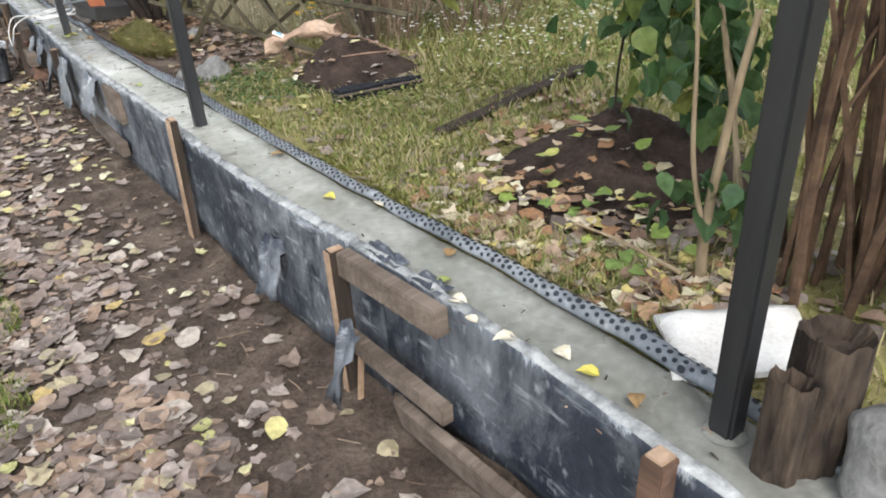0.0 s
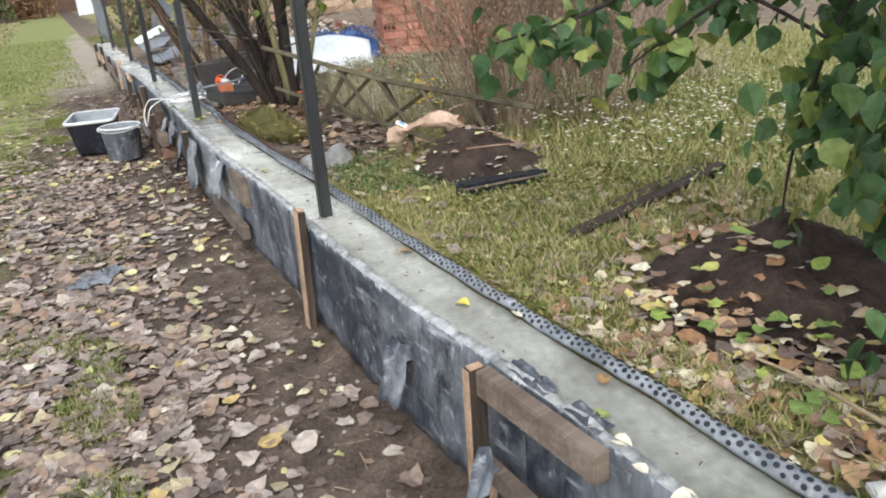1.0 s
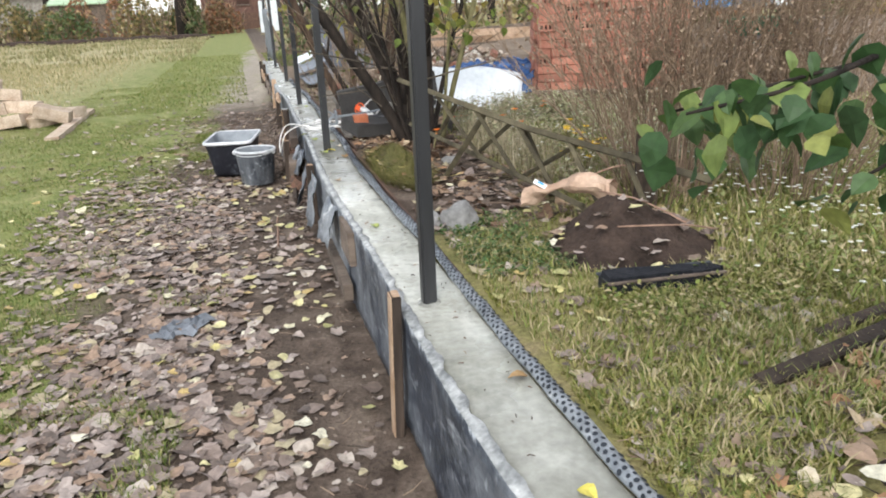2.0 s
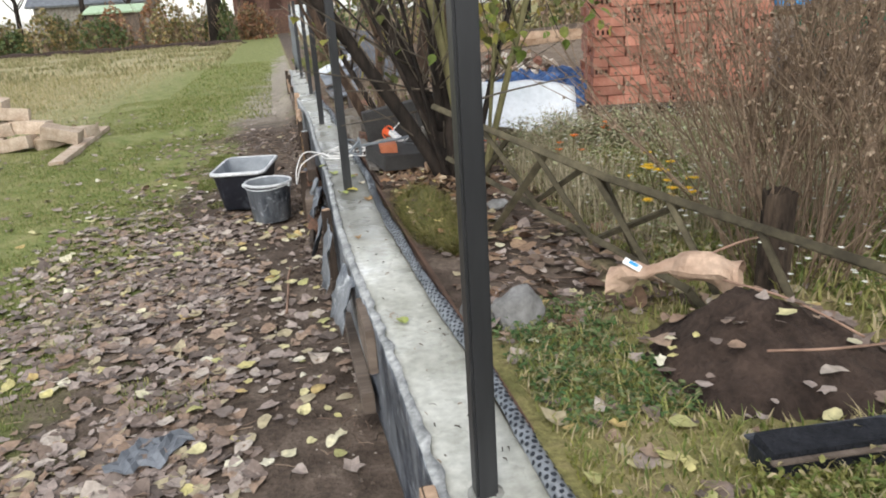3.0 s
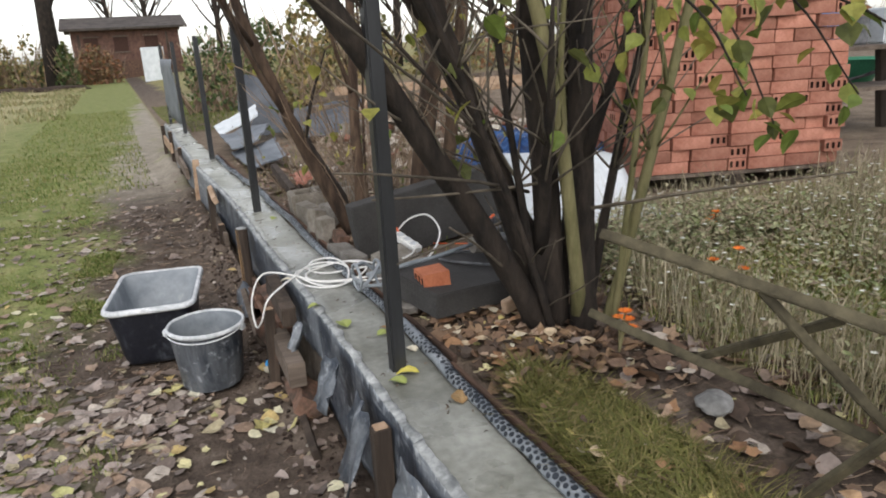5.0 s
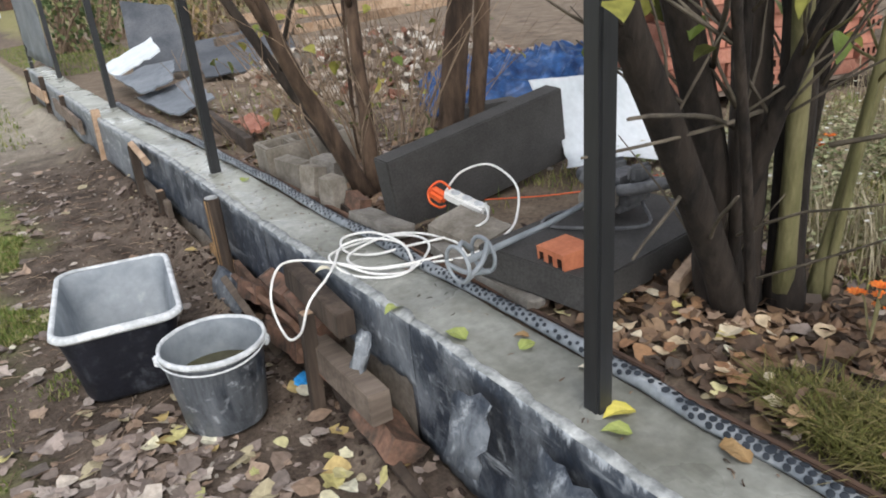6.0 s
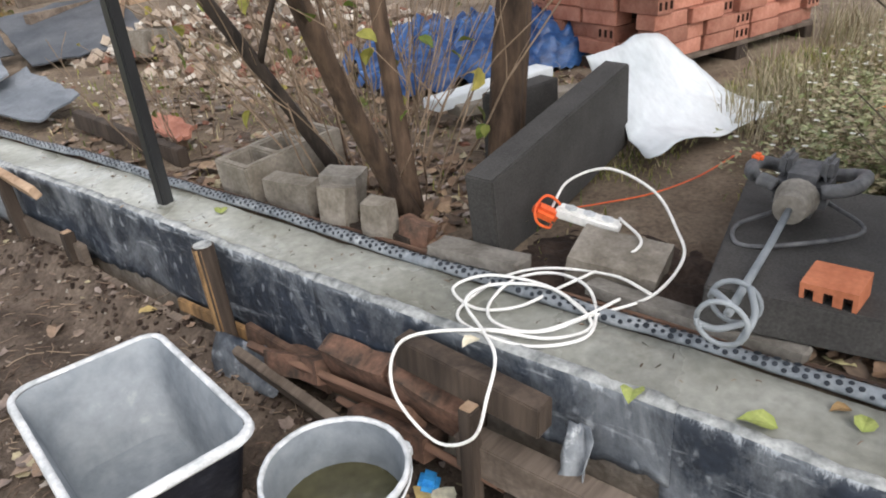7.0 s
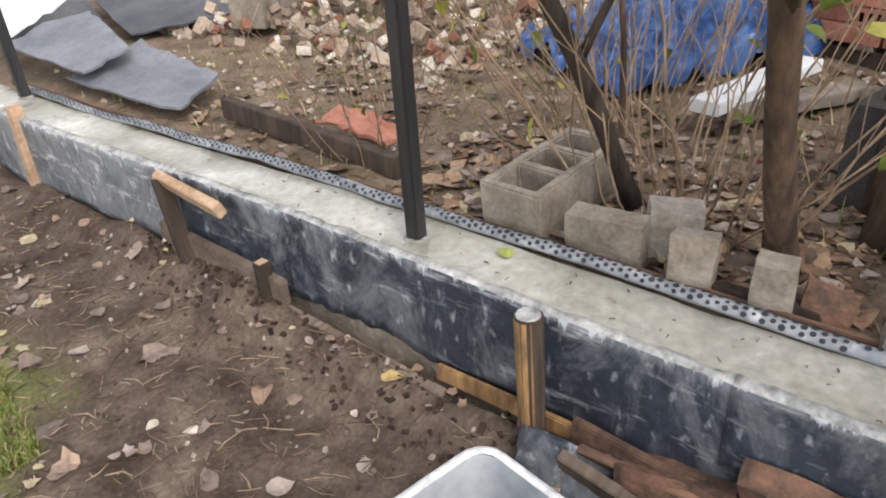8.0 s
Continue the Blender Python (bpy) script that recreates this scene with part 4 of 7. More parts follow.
cable("extension_cord", [(1.0, 6.46, 0.495), (1.04, 6.58, 0.495), (1.01, 6.74, 0.488), (0.94, 6.83, 0.48), (0.84, 6.87, T0), (0.71, 6.85, T0), (0.675, 6.74, T0), (0.69, 6.62, T0), (0.775, 6.53, T0 + 0.004), (0.87, 6.545, T0 + 0.01), (0.965, 6.62, 0.49), (0.985, 6.73, 0.488), (0.90, 6.80, 0.49), (0.78, 6.80, T0 + 0.01), (0.72, 6.74, T0 + 0.008), (0.735, 6.64, T0 + 0.008), (0.84, 6.57, T0 + 0.012), (0.95, 6.52, 0.49)], 0.0044, CORD_WHITE, "white cord coiled in loose oval loops on the concrete")
cable("extension_cord", [(1.20, 6.86, 0.56), (1.27, 6.84, 0.63), (1.33, 6.74, 0.665), (1.33, 6.60, 0.62), (1.25, 6.50, 0.56), (1.15, 6.44, 0.53), (1.0, 6.46, 0.49), (0.86, 6.56, T0 + 0.008), (0.75, 6.62, T0 + 0.008), (0.68, 6.74, T0 + 0.012)], 0.0044, CORD_WHITE, "white cord arching from the power strip to the wall")
cable("extension_cord", [(1.42, 6.90, 0.47), (1.5, 6.82, 0.475), (1.62, 6.72, 0.48), (1.85, 6.65, 0.47), (2.15, 6.6, 0.47)], 0.0028, ORANGE, "thin orange cord running over the garden soil")

strip_m = Matrix.Translation((1.222, 6.75, 0.545)) @ Euler((0, radians(12), radians(-77))).to_matrix().to_4x4()
strip = thing("power_strip", "white three-socket power strip lying on a concrete block", "power strip", strip_m)
box_part("case", (0.19, 0.05, 0.036), pose(0, 0, 0), CORD_WHITE, strip, 0.008)
for x in (-0.055, 0.0, 0.055):
    bm = bmesh.new()
    bmesh.ops.create_cone(bm, cap_ends=True, segments=16, radius1=0.018, radius2=0.018, depth=0.004)
    bmesh.ops.translate(bm, verts=bm.verts, vec=(x, 0, 0.0185))
    part("socket", bm, RIM, strip, "round socket recess")
plug = thing("plug", "bright orange plug with tangled orange cord at the power strip", "plug", pose(1.175, 6.865, 0.56, 20, 30, -60))
box_part("plug_body", (0.075, 0.045, 0.045), pose(0, 0, 0), ORANGE, plug, 0.012, 0.004)
v, f = [], []
tube(v, f, smooth_line([(0.02, 0, 0), (0.04, 0.02, 0.02), (0.02, 0.035, 0.03), (-0.02, 0.03, 0.035), (-0.035, -0.01, 0.01), (-0.01, -0.03, -0.02), (0.03, -0.02, -0.03), (0.04, 0.01, -0.04)], 6), 0.0045, 7)
raw("plug_cord", v, f, ORANGE, plug, True)


# ---- concrete blocks behind the wall ----
def block(size, m, material, label, seed=0, category="block", name="concrete_block", group="blocks behind the wall"):
    bm = bmesh.new()
    box(bm, size, None, 0, 0, 4)
    for v in bm.verts:
        v.co += noise.noise_vector(v.co * 11 + Vector((seed, 0, 0))) * 0.008
        r = [abs(v.co[i]) / (size[i] / 2) for i in range(3)]
        if sum(k > 0.9 for k in r) >= 2:
            v.co *= 0.975
    for fc in bm.faces:
        fc.smooth = False
    ob = part(name, bm, material)
    ob.matrix_world = m
    return tagged(ob, label, category, group)


block((0.17, 0.25, 0.16), pose(1.13, 6.61, 0.45, 6, -8, 8), PALE_CONCRETE, "worn beige concrete block under the power strip", 1)
block((0.08, 0.21, 0.17), pose(1.005, 7.79, 0.485, 0, -4, 6), PALE_CONCRETE, "upright grey concrete piece behind the wall", 2)
block((0.12, 0.14, 0.17), pose(1.12, 7.66, 0.49, 5, 4, 25), OLD_CONCRETE, "broken grey concrete piece among the stems", 3)
block((0.07, 0.11, 0.17), pose(0.985, 7.55, 0.50, 0, 8, 10), PALE_CONCRETE, "narrow tilted concrete piece behind the wall", 4)
block((0.075, 0.09, 0.15), pose(0.985, 7.36, 0.50, 0, 0, 12), PALE_CONCRETE, "small upright concrete offcut behind the wall", 5)
block((0.06, 0.11, 0.10), pose(1.03, 7.25, 0.46, 8, 14, 4), BRICK_OLD, "small reddish brick fragment behind the wall", 6, "brick", "brick_piece")
block((0.05, 0.34, 0.06), pose(1.0, 7.42, 0.43, 0, 10, 3), WOOD_DARK, "dark board edge behind the wall", 7, "board", "board_piece")
block((0.10, 0.3, 0.05), pose(0.985, 6.98, 0.47, 0, 6, 4), OLD_CONCRETE, "flat grey slab fragment beside the membrane", 8, "slab", "slab_piece")
block((0.07, 0.55, 0.03), pose(0.985, 6.36, 0.47, 0, 8, -4), OLD_CONCRETE, "flat grey concrete strip beside the membrane", 9, "slab", "slab_piece")


def hollow_block(m, label, l=0.46, w=0.21, h=0.17, holes=3):
    """A concrete hollow block: side walls, ends and webs with open cells between them."""
    t = thing("hollow_block", label, "hollow block", m, "hollow blocks")
    bm = bmesh.new()
    th = 0.035
    xs = [-l / 2]
    for k in range(holes):
        c0 = -l / 2 + th + (l - th) * k / holes
        xs += [c0, c0 + (l - th) / holes - th]
    xs.append(l / 2)
    ys_ = [-w / 2, -w / 2 + th, w / 2 - th, w / 2]
    up = [[bm.verts.new((x, y, h / 2)) for y in ys_] for x in xs]
    dn = [[bm.verts.new((x, y, -h / 2)) for y in ys_] for x in xs]
    for i in range(len(xs) - 1):
        for k in range(3):
            q = [(i, k), (i + 1, k), (i + 1, k + 1), (i, k + 1)]
            if k == 1 and i % 2 == 1:
                for j in range(4):
                    p0, p1 = q[j], q[(j + 1) % 4]
                    bm.faces.new((up[p0[0]][p0[1]], up[p1[0]][p1[1]], dn[p1[0]][p1[1]], dn[p0[0]][p0[1]]))
            else:
                bm.faces.new([up[a][c] for a, c in q])
                bm.faces.new([dn[a][c] for a, c in q[::-1]])
    n = len(xs) - 1
    rim = [(i, 0) for i in range(n)] + [(n, k) for k in range(3)] + [(i, 3) for i in range(n, 0, -1)] + [(0, k) for k in range(3, 0, -1)]
    for j in range(len(rim)):
        p0, p1 = rim[j], rim[(j + 1) % len(rim)]
        bm.faces.new((up[p0[0]][p0[1]], dn[p0[0]][p0[1]], dn[p1[0]][p1[1]], up[p1[0]][p1[1]]))
    bmesh.ops.recalc_face_normals(bm, faces=bm.faces)
    bmesh.ops.bevel(bm, geom=[e for e in bm.edges if e.calc_face_angle(0) > 0.5], offset=0.007, segments=2, affect="EDGES")
    for v in bm.verts:
        v.co += noise.noise_vector(v.co * 14) * 0.005
    part("shell", bm, PALE_CONCRETE, t)
    bm = bmesh.new()
    box(bm, (l * 0.9, w * 0.9, 0.02), pose(0, 0, -h / 2 + 0.012), 0.003)
    part("soil_fill", bm, MOUND, t, "dark soil inside the cells")
    return t


hollow_block(pose(1.19, 8.06, 0.515, 0, -3, -4), "beige hollow concrete block with three open cells")
hollow_block(pose(2.45, 11.0, 0.56, 0, 6, 25), "mossy hollow concrete block far back in the garden", 0.5, 0.24, 0.18)


# ---- graphite slabs, mixer and brick ----
def slab_at(a, b, height, thick, label, lean=0.0):
    a, b = Vector(a), Vector(b)
    d = b - a
    bm = bmesh.new()
    box(bm, (d.length, thick, height), None, 0.005, 0.002)
    ob = part("insulation_slab", bm, EPS)
    ob.matrix_world = Matrix.Translation((a + b) / 2) @ Euler((radians(lean), -math.atan2(d.z, math.hypot(d.x, d.y)), math.atan2(d.y, d.x))).to_matrix().to_4x4() @ pose(0, 0, height / 2)
    return tagged(ob, label, "slab", "graphite slabs")


slab_at((1.06, 7.0, 0.39), (1.92, 6.995, 0.52), 0.32, 0.095, "thick graphite-grey foam slab standing on its long edge", 3)
slab_at((1.92, 7.28, 0.45), (1.6, 7.34, 0.45), 0.30, 0.09, "shorter graphite-grey foam slab behind the long one")
bm = bmesh.new()
box(bm, (0.78, 0.40, 0.095), None, 0.005, 0.002)
flat = tagged(part("insulation_slab", bm, EPS), "graphite-grey foam slab lying flat under the mixer", "slab", "graphite slabs")
flat.matrix_world = pose(1.36, 6.19, 0.515, 2, 3, 10)


def hollow_brick_mesh(l=0.25, w=0.12, h=0.075, slots=3):
    """A clay brick whose +x end is pierced by upright slots, one closed skin."""
    bm = bmesh.new()
    deep = 0.035
    ys = [-w / 2]
    for k in range(slots):
        c = -w / 2 + w * (k + 0.5) / slots
        ys += [c - w / slots * 0.24, c + w / slots * 0.24]
    ys.append(w / 2)
    zs = [-h / 2, -h / 2 + h * 0.24, h / 2 - h * 0.24, h / 2]
    g = [[bm.verts.new((l / 2, y, z)) for z in zs] for y in ys]
    for i in range(len(ys) - 1):
        for k in range(3):
            q = (g[i][k], g[i + 1][k], g[i + 1][k + 1], g[i][k + 1])
            if k == 1 and i % 2 == 1:
                # the recess takes the second material, dark to paint in the slot's shade
                d = [bm.verts.new(v.co - Vector((deep, 0, 0))) for v in q]
                for j in range(4):
                    bm.faces.new((q[j], q[(j + 1) % 4], d[(j + 1) % 4], d[j])).material_index = 1
                bm.faces.new(d).material_index = 1
            else:
                bm.faces.new(q)
    back = [bm.verts.new((-l / 2, y, z)) for y, z in ((-w / 2, -h / 2), (w / 2, -h / 2), (w / 2, h / 2), (-w / 2, h / 2))]
    n = len(ys) - 1
    bm.faces.new(back[::-1])
    bm.faces.new([g[i][0] for i in range(n, -1, -1)] + [back[0], back[1]])
    bm.faces.new([g[i][3] for i in range(n + 1)] + [back[2], back[3]])
    bm.faces.new([g[0][k] for k in range(4)] + [back[3], back[0]])
    bm.faces.new([g[n][k] for k in range(3, -1, -1)] + [back[1], back[2]])
    bmesh.ops.recalc_face_normals(bm, faces=bm.faces)
    return bm


bm = hollow_brick_mesh(0.105, 0.115, 0.062)
one = tagged(part("brick", bm, (surf("new_orange_brick", (0.40, 0.13, 0.065), (0.52, 0.185, 0.095), 9, 0.9, 0.3, 90, amount=0.12), SHADE_AND_PANE_DARK)), "clean orange-red perforated brick lying on the foam slab", "brick")
one.matrix_world = pose(1.06, 6.075, 0.594, 2, 3, 176)


def mixer_drill(m):
    t = thing("mixer_drill", "dusty grey mixing drill with a mortar-coated paddle lying down", "drill", m)
    bm = bmesh.new()
    box(bm, (0.17, 0.13, 0.12), pose(0.03, 0, 0.07), 0.03)
    part("motor_case", bm, TOOL_GREY, t)
    bm = bmesh.new()
    bmesh.ops.create_cone(bm, cap_ends=True, segments=16, radius1=0.055, radius2=0.04, depth=0.08, matrix=pose(-0.09, 0, 0.075, 0, -90, 0))
    part("gear_case", bm, OLD_CONCRETE, t, "mortar-grey gear case")
    for s in (-1, 1):
        v, f = [], []
        tube(v, f, smooth_line([(-0.05, s * 0.055, 0.10), (-0.03, s * 0.12, 0.115), (0.05, s * 0.135, 0.11), (0.12, s * 0.12, 0.09), (0.135, s * 0.06, 0.075), (0.13, 0, 0.075)], 5), 0.019, 9)
        raw("grip", v, f, TOOL_GREY, t, True)
    for y in (-0.05, 0.05):
        bm = bmesh.new()
        box(bm, (0.10, 0.03, 0.06), pose(0.05, y, 0.13, 0, 8, 0), 0.012)
        part("motor_rib", bm, TOOL_GREY, t)
    bm = bmesh.new()
    box(bm, (0.03, 0.03, 0.025), pose(0.05, 0.13, 0.13), 0.008)
    part("switch", bm, ORANGE, t, "dull red switch")
    v, f = [], []
    tube(v, f, [(-0.12, 0, 0.075), (-0.30, 0, 0.055), (-0.60, 0, 0.045)], [0.009, 0.009, 0.010], 8)
    raw("shaft", v, f, MORTAR, t, True)
    for k, x in enumerate((-0.55, -0.64)):
        v, f = [], []
        tube(v, f, [(x, 0.052 * math.cos(a), 0.045 + 0.052 * math.sin(a)) for a in [2 * math.pi * i / 20 for i in range(21)]], 0.006, 7)
        raw("paddle_ring", v, f, MORTAR, t, True)
    for k in range(3):
        a = 2 * math.pi * k / 3
        v, f = [], []
        tube(v, f, smooth_line([(-0.55, 0.052 * math.cos(a), 0.045 + 0.052 * math.sin(a)), (-0.595, 0.052 * math.cos(a + 0.9), 0.045 + 0.052 * math.sin(a + 0.9)), (-0.64, 0.052 * math.cos(a + 1.8), 0.045 + 0.052 * math.sin(a + 1.8))], 6), 0.008, 6)
        raw("paddle_blade", v, f, MORTAR, t, True)
    return t


mixer_drill(pose(1.45, 6.245, 0.572, 0, -2, 1))
cable("drill_cable", [(1.52, 6.20, 0.60), (1.40, 6.08, 0.585), (1.25, 6.22, 0.58), (1.2, 6.32, 0.58), (1.3, 6.36, 0.58), (1.42, 6.30, 0.585)], 0.006, TOOL_GREY, "dark drill cable curled on the foam slab")
board("batten", (1.72, 6.0, 0.56), (1.25, 5.86, 0.50), 0.05, 0.03, WOOD_RAW, "pale batten beside the flat slab")


# ---- the white sheet draped over the slab's end ----
def draped_sheet():
    bm = bmesh.new()
    a, b, c, d = Vector((1.82, 7.08, 0.845)), Vector((2.78, 7.16, 0.74)), Vector((2.78, 6.60, 0.48)), Vector((1.77, 6.80, 0.53))
    n = 18
    grid = []
    for i in range(n + 1):
        row = []
        for k in range(n + 1):
            u, w = i / n, k / n
            p = (a * (1 - u) + b * u) * (1 - w) + (d * (1 - u) + c * u) * w
            p = p + Vector((0, 0, -0.10 * math.sin(math.pi * w) * (1 - 0.5 * u) + 0.03 * math.sin(math.pi * u) * (1 - w) ** 2))
            p.x += 0.09 * math.sin(math.pi * w) * (1 - u) - 0.10 * u * math.sin(math.pi * w)
            p += noise.noise_vector((u * 3, w * 3, 2)) * 0.035 + noise.noise_vector((u * 9, w * 9, 7)) * 0.010
            p.z = max(p.z, 0.47)
            row.append(bm.verts.new(p))
        grid.append(row)
    for r, s in zip(grid, grid[1:]):
        for k in range(n):
            bm.faces.new((r[k], s[k], s[k + 1], r[k + 1])).smooth = True
    ob = part("plastic_sheet", bm, SHEET_WHITE)
    mod = ob.modifiers.new("thick", "SOLIDIFY")
    mod.thickness = 0.004
    return tagged(ob, "creased white plastic sheet draped from the slab to the grass", "sheet")


draped_sheet()


# ---- stones, mounds, sack, bag, trough ----
def lump(name, size, m, material, label, category, seed, rough=0.25, detail=3, group=""):
    bm = bmesh.new()
    bmesh.ops.create_icosphere(bm, subdivisions=detail, radius=0.5)
    for v in bm.verts:
        d = v.co.normalized()
        k = 1 + rough * noise.noise(d * 1.6 + Vector((seed, 0, 0))) + rough * 0.4 * noise.noise(d * 4 + Vector((seed, 3, 0)))
        v.co = Vector((v.co.x * size[0], v.co.y * size[1], v.co.z * size[2])) * k
    for f in bm.faces:
        f.smooth = True
    ob = part(name, bm, material)
    ob.matrix_world = m
    return tagged(ob, label, category, group)


def mound(x, y, rx, ry, h, material, label, name="soil_mound", seed=0, category="soil mound"):
    bm = bmesh.new()
    n, rings = 84, 30
    centre = bm.verts.new((0, 0, h))
    last = None
    for k in range(1, rings + 1):
        r = k / rings
        ring = []
        for i in range(n):
            a = 2 * math.pi * i / n
            wob = 1 + 0.18 * noise.noise((math.cos(a) * 1.3, math.sin(a) * 1.3, seed))
            px, py = rx * r * wob * math.cos(a), ry * r * wob * math.sin(a)
            z = h * (1 - smoothstep(0, 1, r)) * (1 + 0.35 * noise.noise((px * 5, py * 5, seed + 2))) + 0.025 * noise.noise((px * 14, py * 14, seed)) * (1 - r * 0.7) + 0.014 * noise.noise((px * 35, py * 35, seed)) + 0.009 * noise.noise((px * 80, py * 80, seed + 1)) - 0.03 * r ** 4
            ring.append(bm.verts.new((px, py, z)))
        for i in range(n):
            if last:
                bm.faces.new((last[i], ring[i], ring[(i + 1) % n], last[(i + 1) % n])).smooth = True
            else:
                bm.faces.new((centre, ring[i], ring[(i + 1) % n])).smooth = True
        last = ring
    ob = part(name, bm, material)
    ob.matrix_world = pose(x, y, ground_height(x, y) - 0.004)
    return tagged(ob, label, category)


HAY = surf("mossy_hay", (0.06, 0.058, 0.02), (0.125, 0.112, 0.04), 10, 0.95, 0.8, 80)
mound(1.66, 1.36, 0.56, 0.58, 0.20, MOUND, "low mound of dark freshly dug soil", seed=1)
mound(1.68, 3.22, 0.42, 0.40, 0.19, MOUND, "dark soil mound with roots and a paper bag on it", seed=5)
mound(1.09, 4.93, 0.135, 0.56, 0.13, HAY, "mossy mound of dry grass beside the wall", "grass_mound", 9, "grass mound")
mound(1.15, 6.55, 0.35, 0.55, 0.03, MOUND, "patch of dark bare soil by the blocks", seed=13)
lump("stone", (0.20, 0.15, 0.19), pose(1.11, 3.70, 0.455, 0, 8, 30), STONE, "pale grey rounded field stone in the grass", "stone", 3, 0.3, group="stones")
lump("stone", (0.11, 0.15, 0.12), pose(0.995, 3.78, 0.44, 0, 0, 10), STONE, "grey-brown stone half sunk beside the wall", "stone", 7, 0.3, group="stones")
lump("stone", (0.13, 0.10, 0.05), pose(1.45, 5.02, 0.455, 0, 0, 40), STONE, "flat dark stone among fallen leaves", "stone", 9, 0.3, group="stones")
lump("stone", (0.22, 0.24, 0.24), pose(0.965, 0.175, 0.50, 0, 0, 20), STONE, "big weathered grey stone by the stump posts", "stone", 11, 0.22, group="stones")

bm = bmesh.new()
box(bm, (0.30, 0.20, 0.05), None, 0, 0, 7)
for v in bm.verts:
    d = max(abs(v.co.x) / 0.15, abs(v.co.y) / 0.10)
    v.co.z *= 1 - 0.75 * d ** 3
    v.co += noise.noise_vector(v.co * 6) * 0.02 + noise.noise_vector(v.co * 18) * 0.006
for f in bm.faces:
    f.smooth = True
sack = tagged(part("sack", bm, SACK), "crumpled white woven sack lying behind the wall", "sack")
sack.matrix_world = pose(1.09, 0.575, 0.462, 3, -2, -38)


def old_log(x, y, top, rx, ry, lean, label, seed):
    """A weathered split post with a broken, rotten top."""
    bm = bmesh.new()
    n, rows = 28, 16
    last = None
    for k in range(rows + 1):
        z = -0.25 + (top + 0.25) * k / rows
        ring = []
        for i in range(n):
            a = 2 * math.pi * i / n
            w = 1 + 0.16 * noise.noise((math.cos(a) * 2, math.sin(a) * 2, seed)) + 0.06 * noise.noise((a * 3, z * 9, seed)) - 0.14 * max(0, noise.noise((math.cos(a) * 6, math.sin(a) * 6, seed + z * 0.8)))
            zz = z + smoothstep(rows - 4, rows, k) * (0.014 * noise.noise((math.cos(a) * 2, math.sin(a) * 2, seed + 5)) + 0.010 * noise.noise((math.cos(a) * 7, math.sin(a) * 7, seed + 3)))
            ring.append(bm.verts.new((rx * w * math.cos(a), ry * w * math.sin(a), zz)))
        if last:
            for i in range(n):
                bm.faces.new((last[i], last[(i + 1) % n], ring[(i + 1) % n], ring[i]))
        last = ring
    # the rotted heart lies lower than the rim
    heart = [bm.verts.new((v.co.x * 0.6, v.co.y * 0.6, v.co.z - 0.03 - 0.02 * noise.noise(v.co * 40))) for v in last]
    for i in range(n):
        bm.faces.new((last[i], last[(i + 1) % n], heart[(i + 1) % n], heart[i]))
    bm.faces.new(heart)
    ob = part("stump_post", bm, SPLIT_WOOD)
    ob.matrix_world = pose(x, y, 0.44, 0, lean, 20)
    return tagged(ob, label, "stump", "stump posts")


old_log(0.835, 0.335, 0.20, 0.026, 0.036, 5, "slim split wooden post with an orange-brown top", 1)
old_log(0.93, 0.33, 0.235, 0.074, 0.058, 10, "thick rotten stump post, dark with a broken top", 4)
old_log(2.02, 3.66, 0.34, 0.055, 0.055, 0, "dark rotten stump in front of the dry bush", 6)


def trough():
    t = thing("plant_trough", "long black plastic trough half sunk in the grass", "trough", pose(1.565, 2.785, 0.405, 0, 0, -5))
    bm = bmesh.new()
    l, w, h = 0.42, 0.085, 0.075
    for s in (-1, 1):
        box(bm, (l, 0.006, h), pose(0, s * w / 2, h / 2, s * 8, 0, 0), 0.001)
    for s in (-1, 1):
        box(bm, (0.006, w, h), pose(s * l / 2, 0, h / 2), 0.001)
    box(bm, (l, w, 0.006), pose(0, 0, 0.02))
    part("body", bm, BLACK_PLASTIC, t)
    for s in (-1, 1):
        bm = bmesh.new()
        box(bm, (l + 0.015, 0.016, 0.008), pose(0, s * (w / 2 + 0.008), h), 0.002)
        part("rim", bm, SLATE_DARK if s > 0 else WOOD_GREY, t, "grey worn rim")
    bm = bmesh.new()
    box(bm, (l * 0.97, w * 0.95, 0.075), pose(0, 0, 0.05), 0, 0.014, 6)
    part("soil_fill", bm, surf("black_matted_fibre", (0.008, 0.009, 0.012), (0.022, 0.024, 0.03), 30, 0.95, 0.8, 120), t, "black matted fibre filling")
    return t


trough()
board("edging_plank", (1.40, 2.08, 0.44), (2.44, 2.33, 0.455), 0.07, 0.05, WOOD_DARK, "dark rotten edging plank lying in the grass", 15)
board("edging_plank", (1.75, 2.27, 0.435), (2.46, 2.42, 0.45), 0.05, 0.04, WOOD_DARK, "second dark plank beside the dark one", 10)


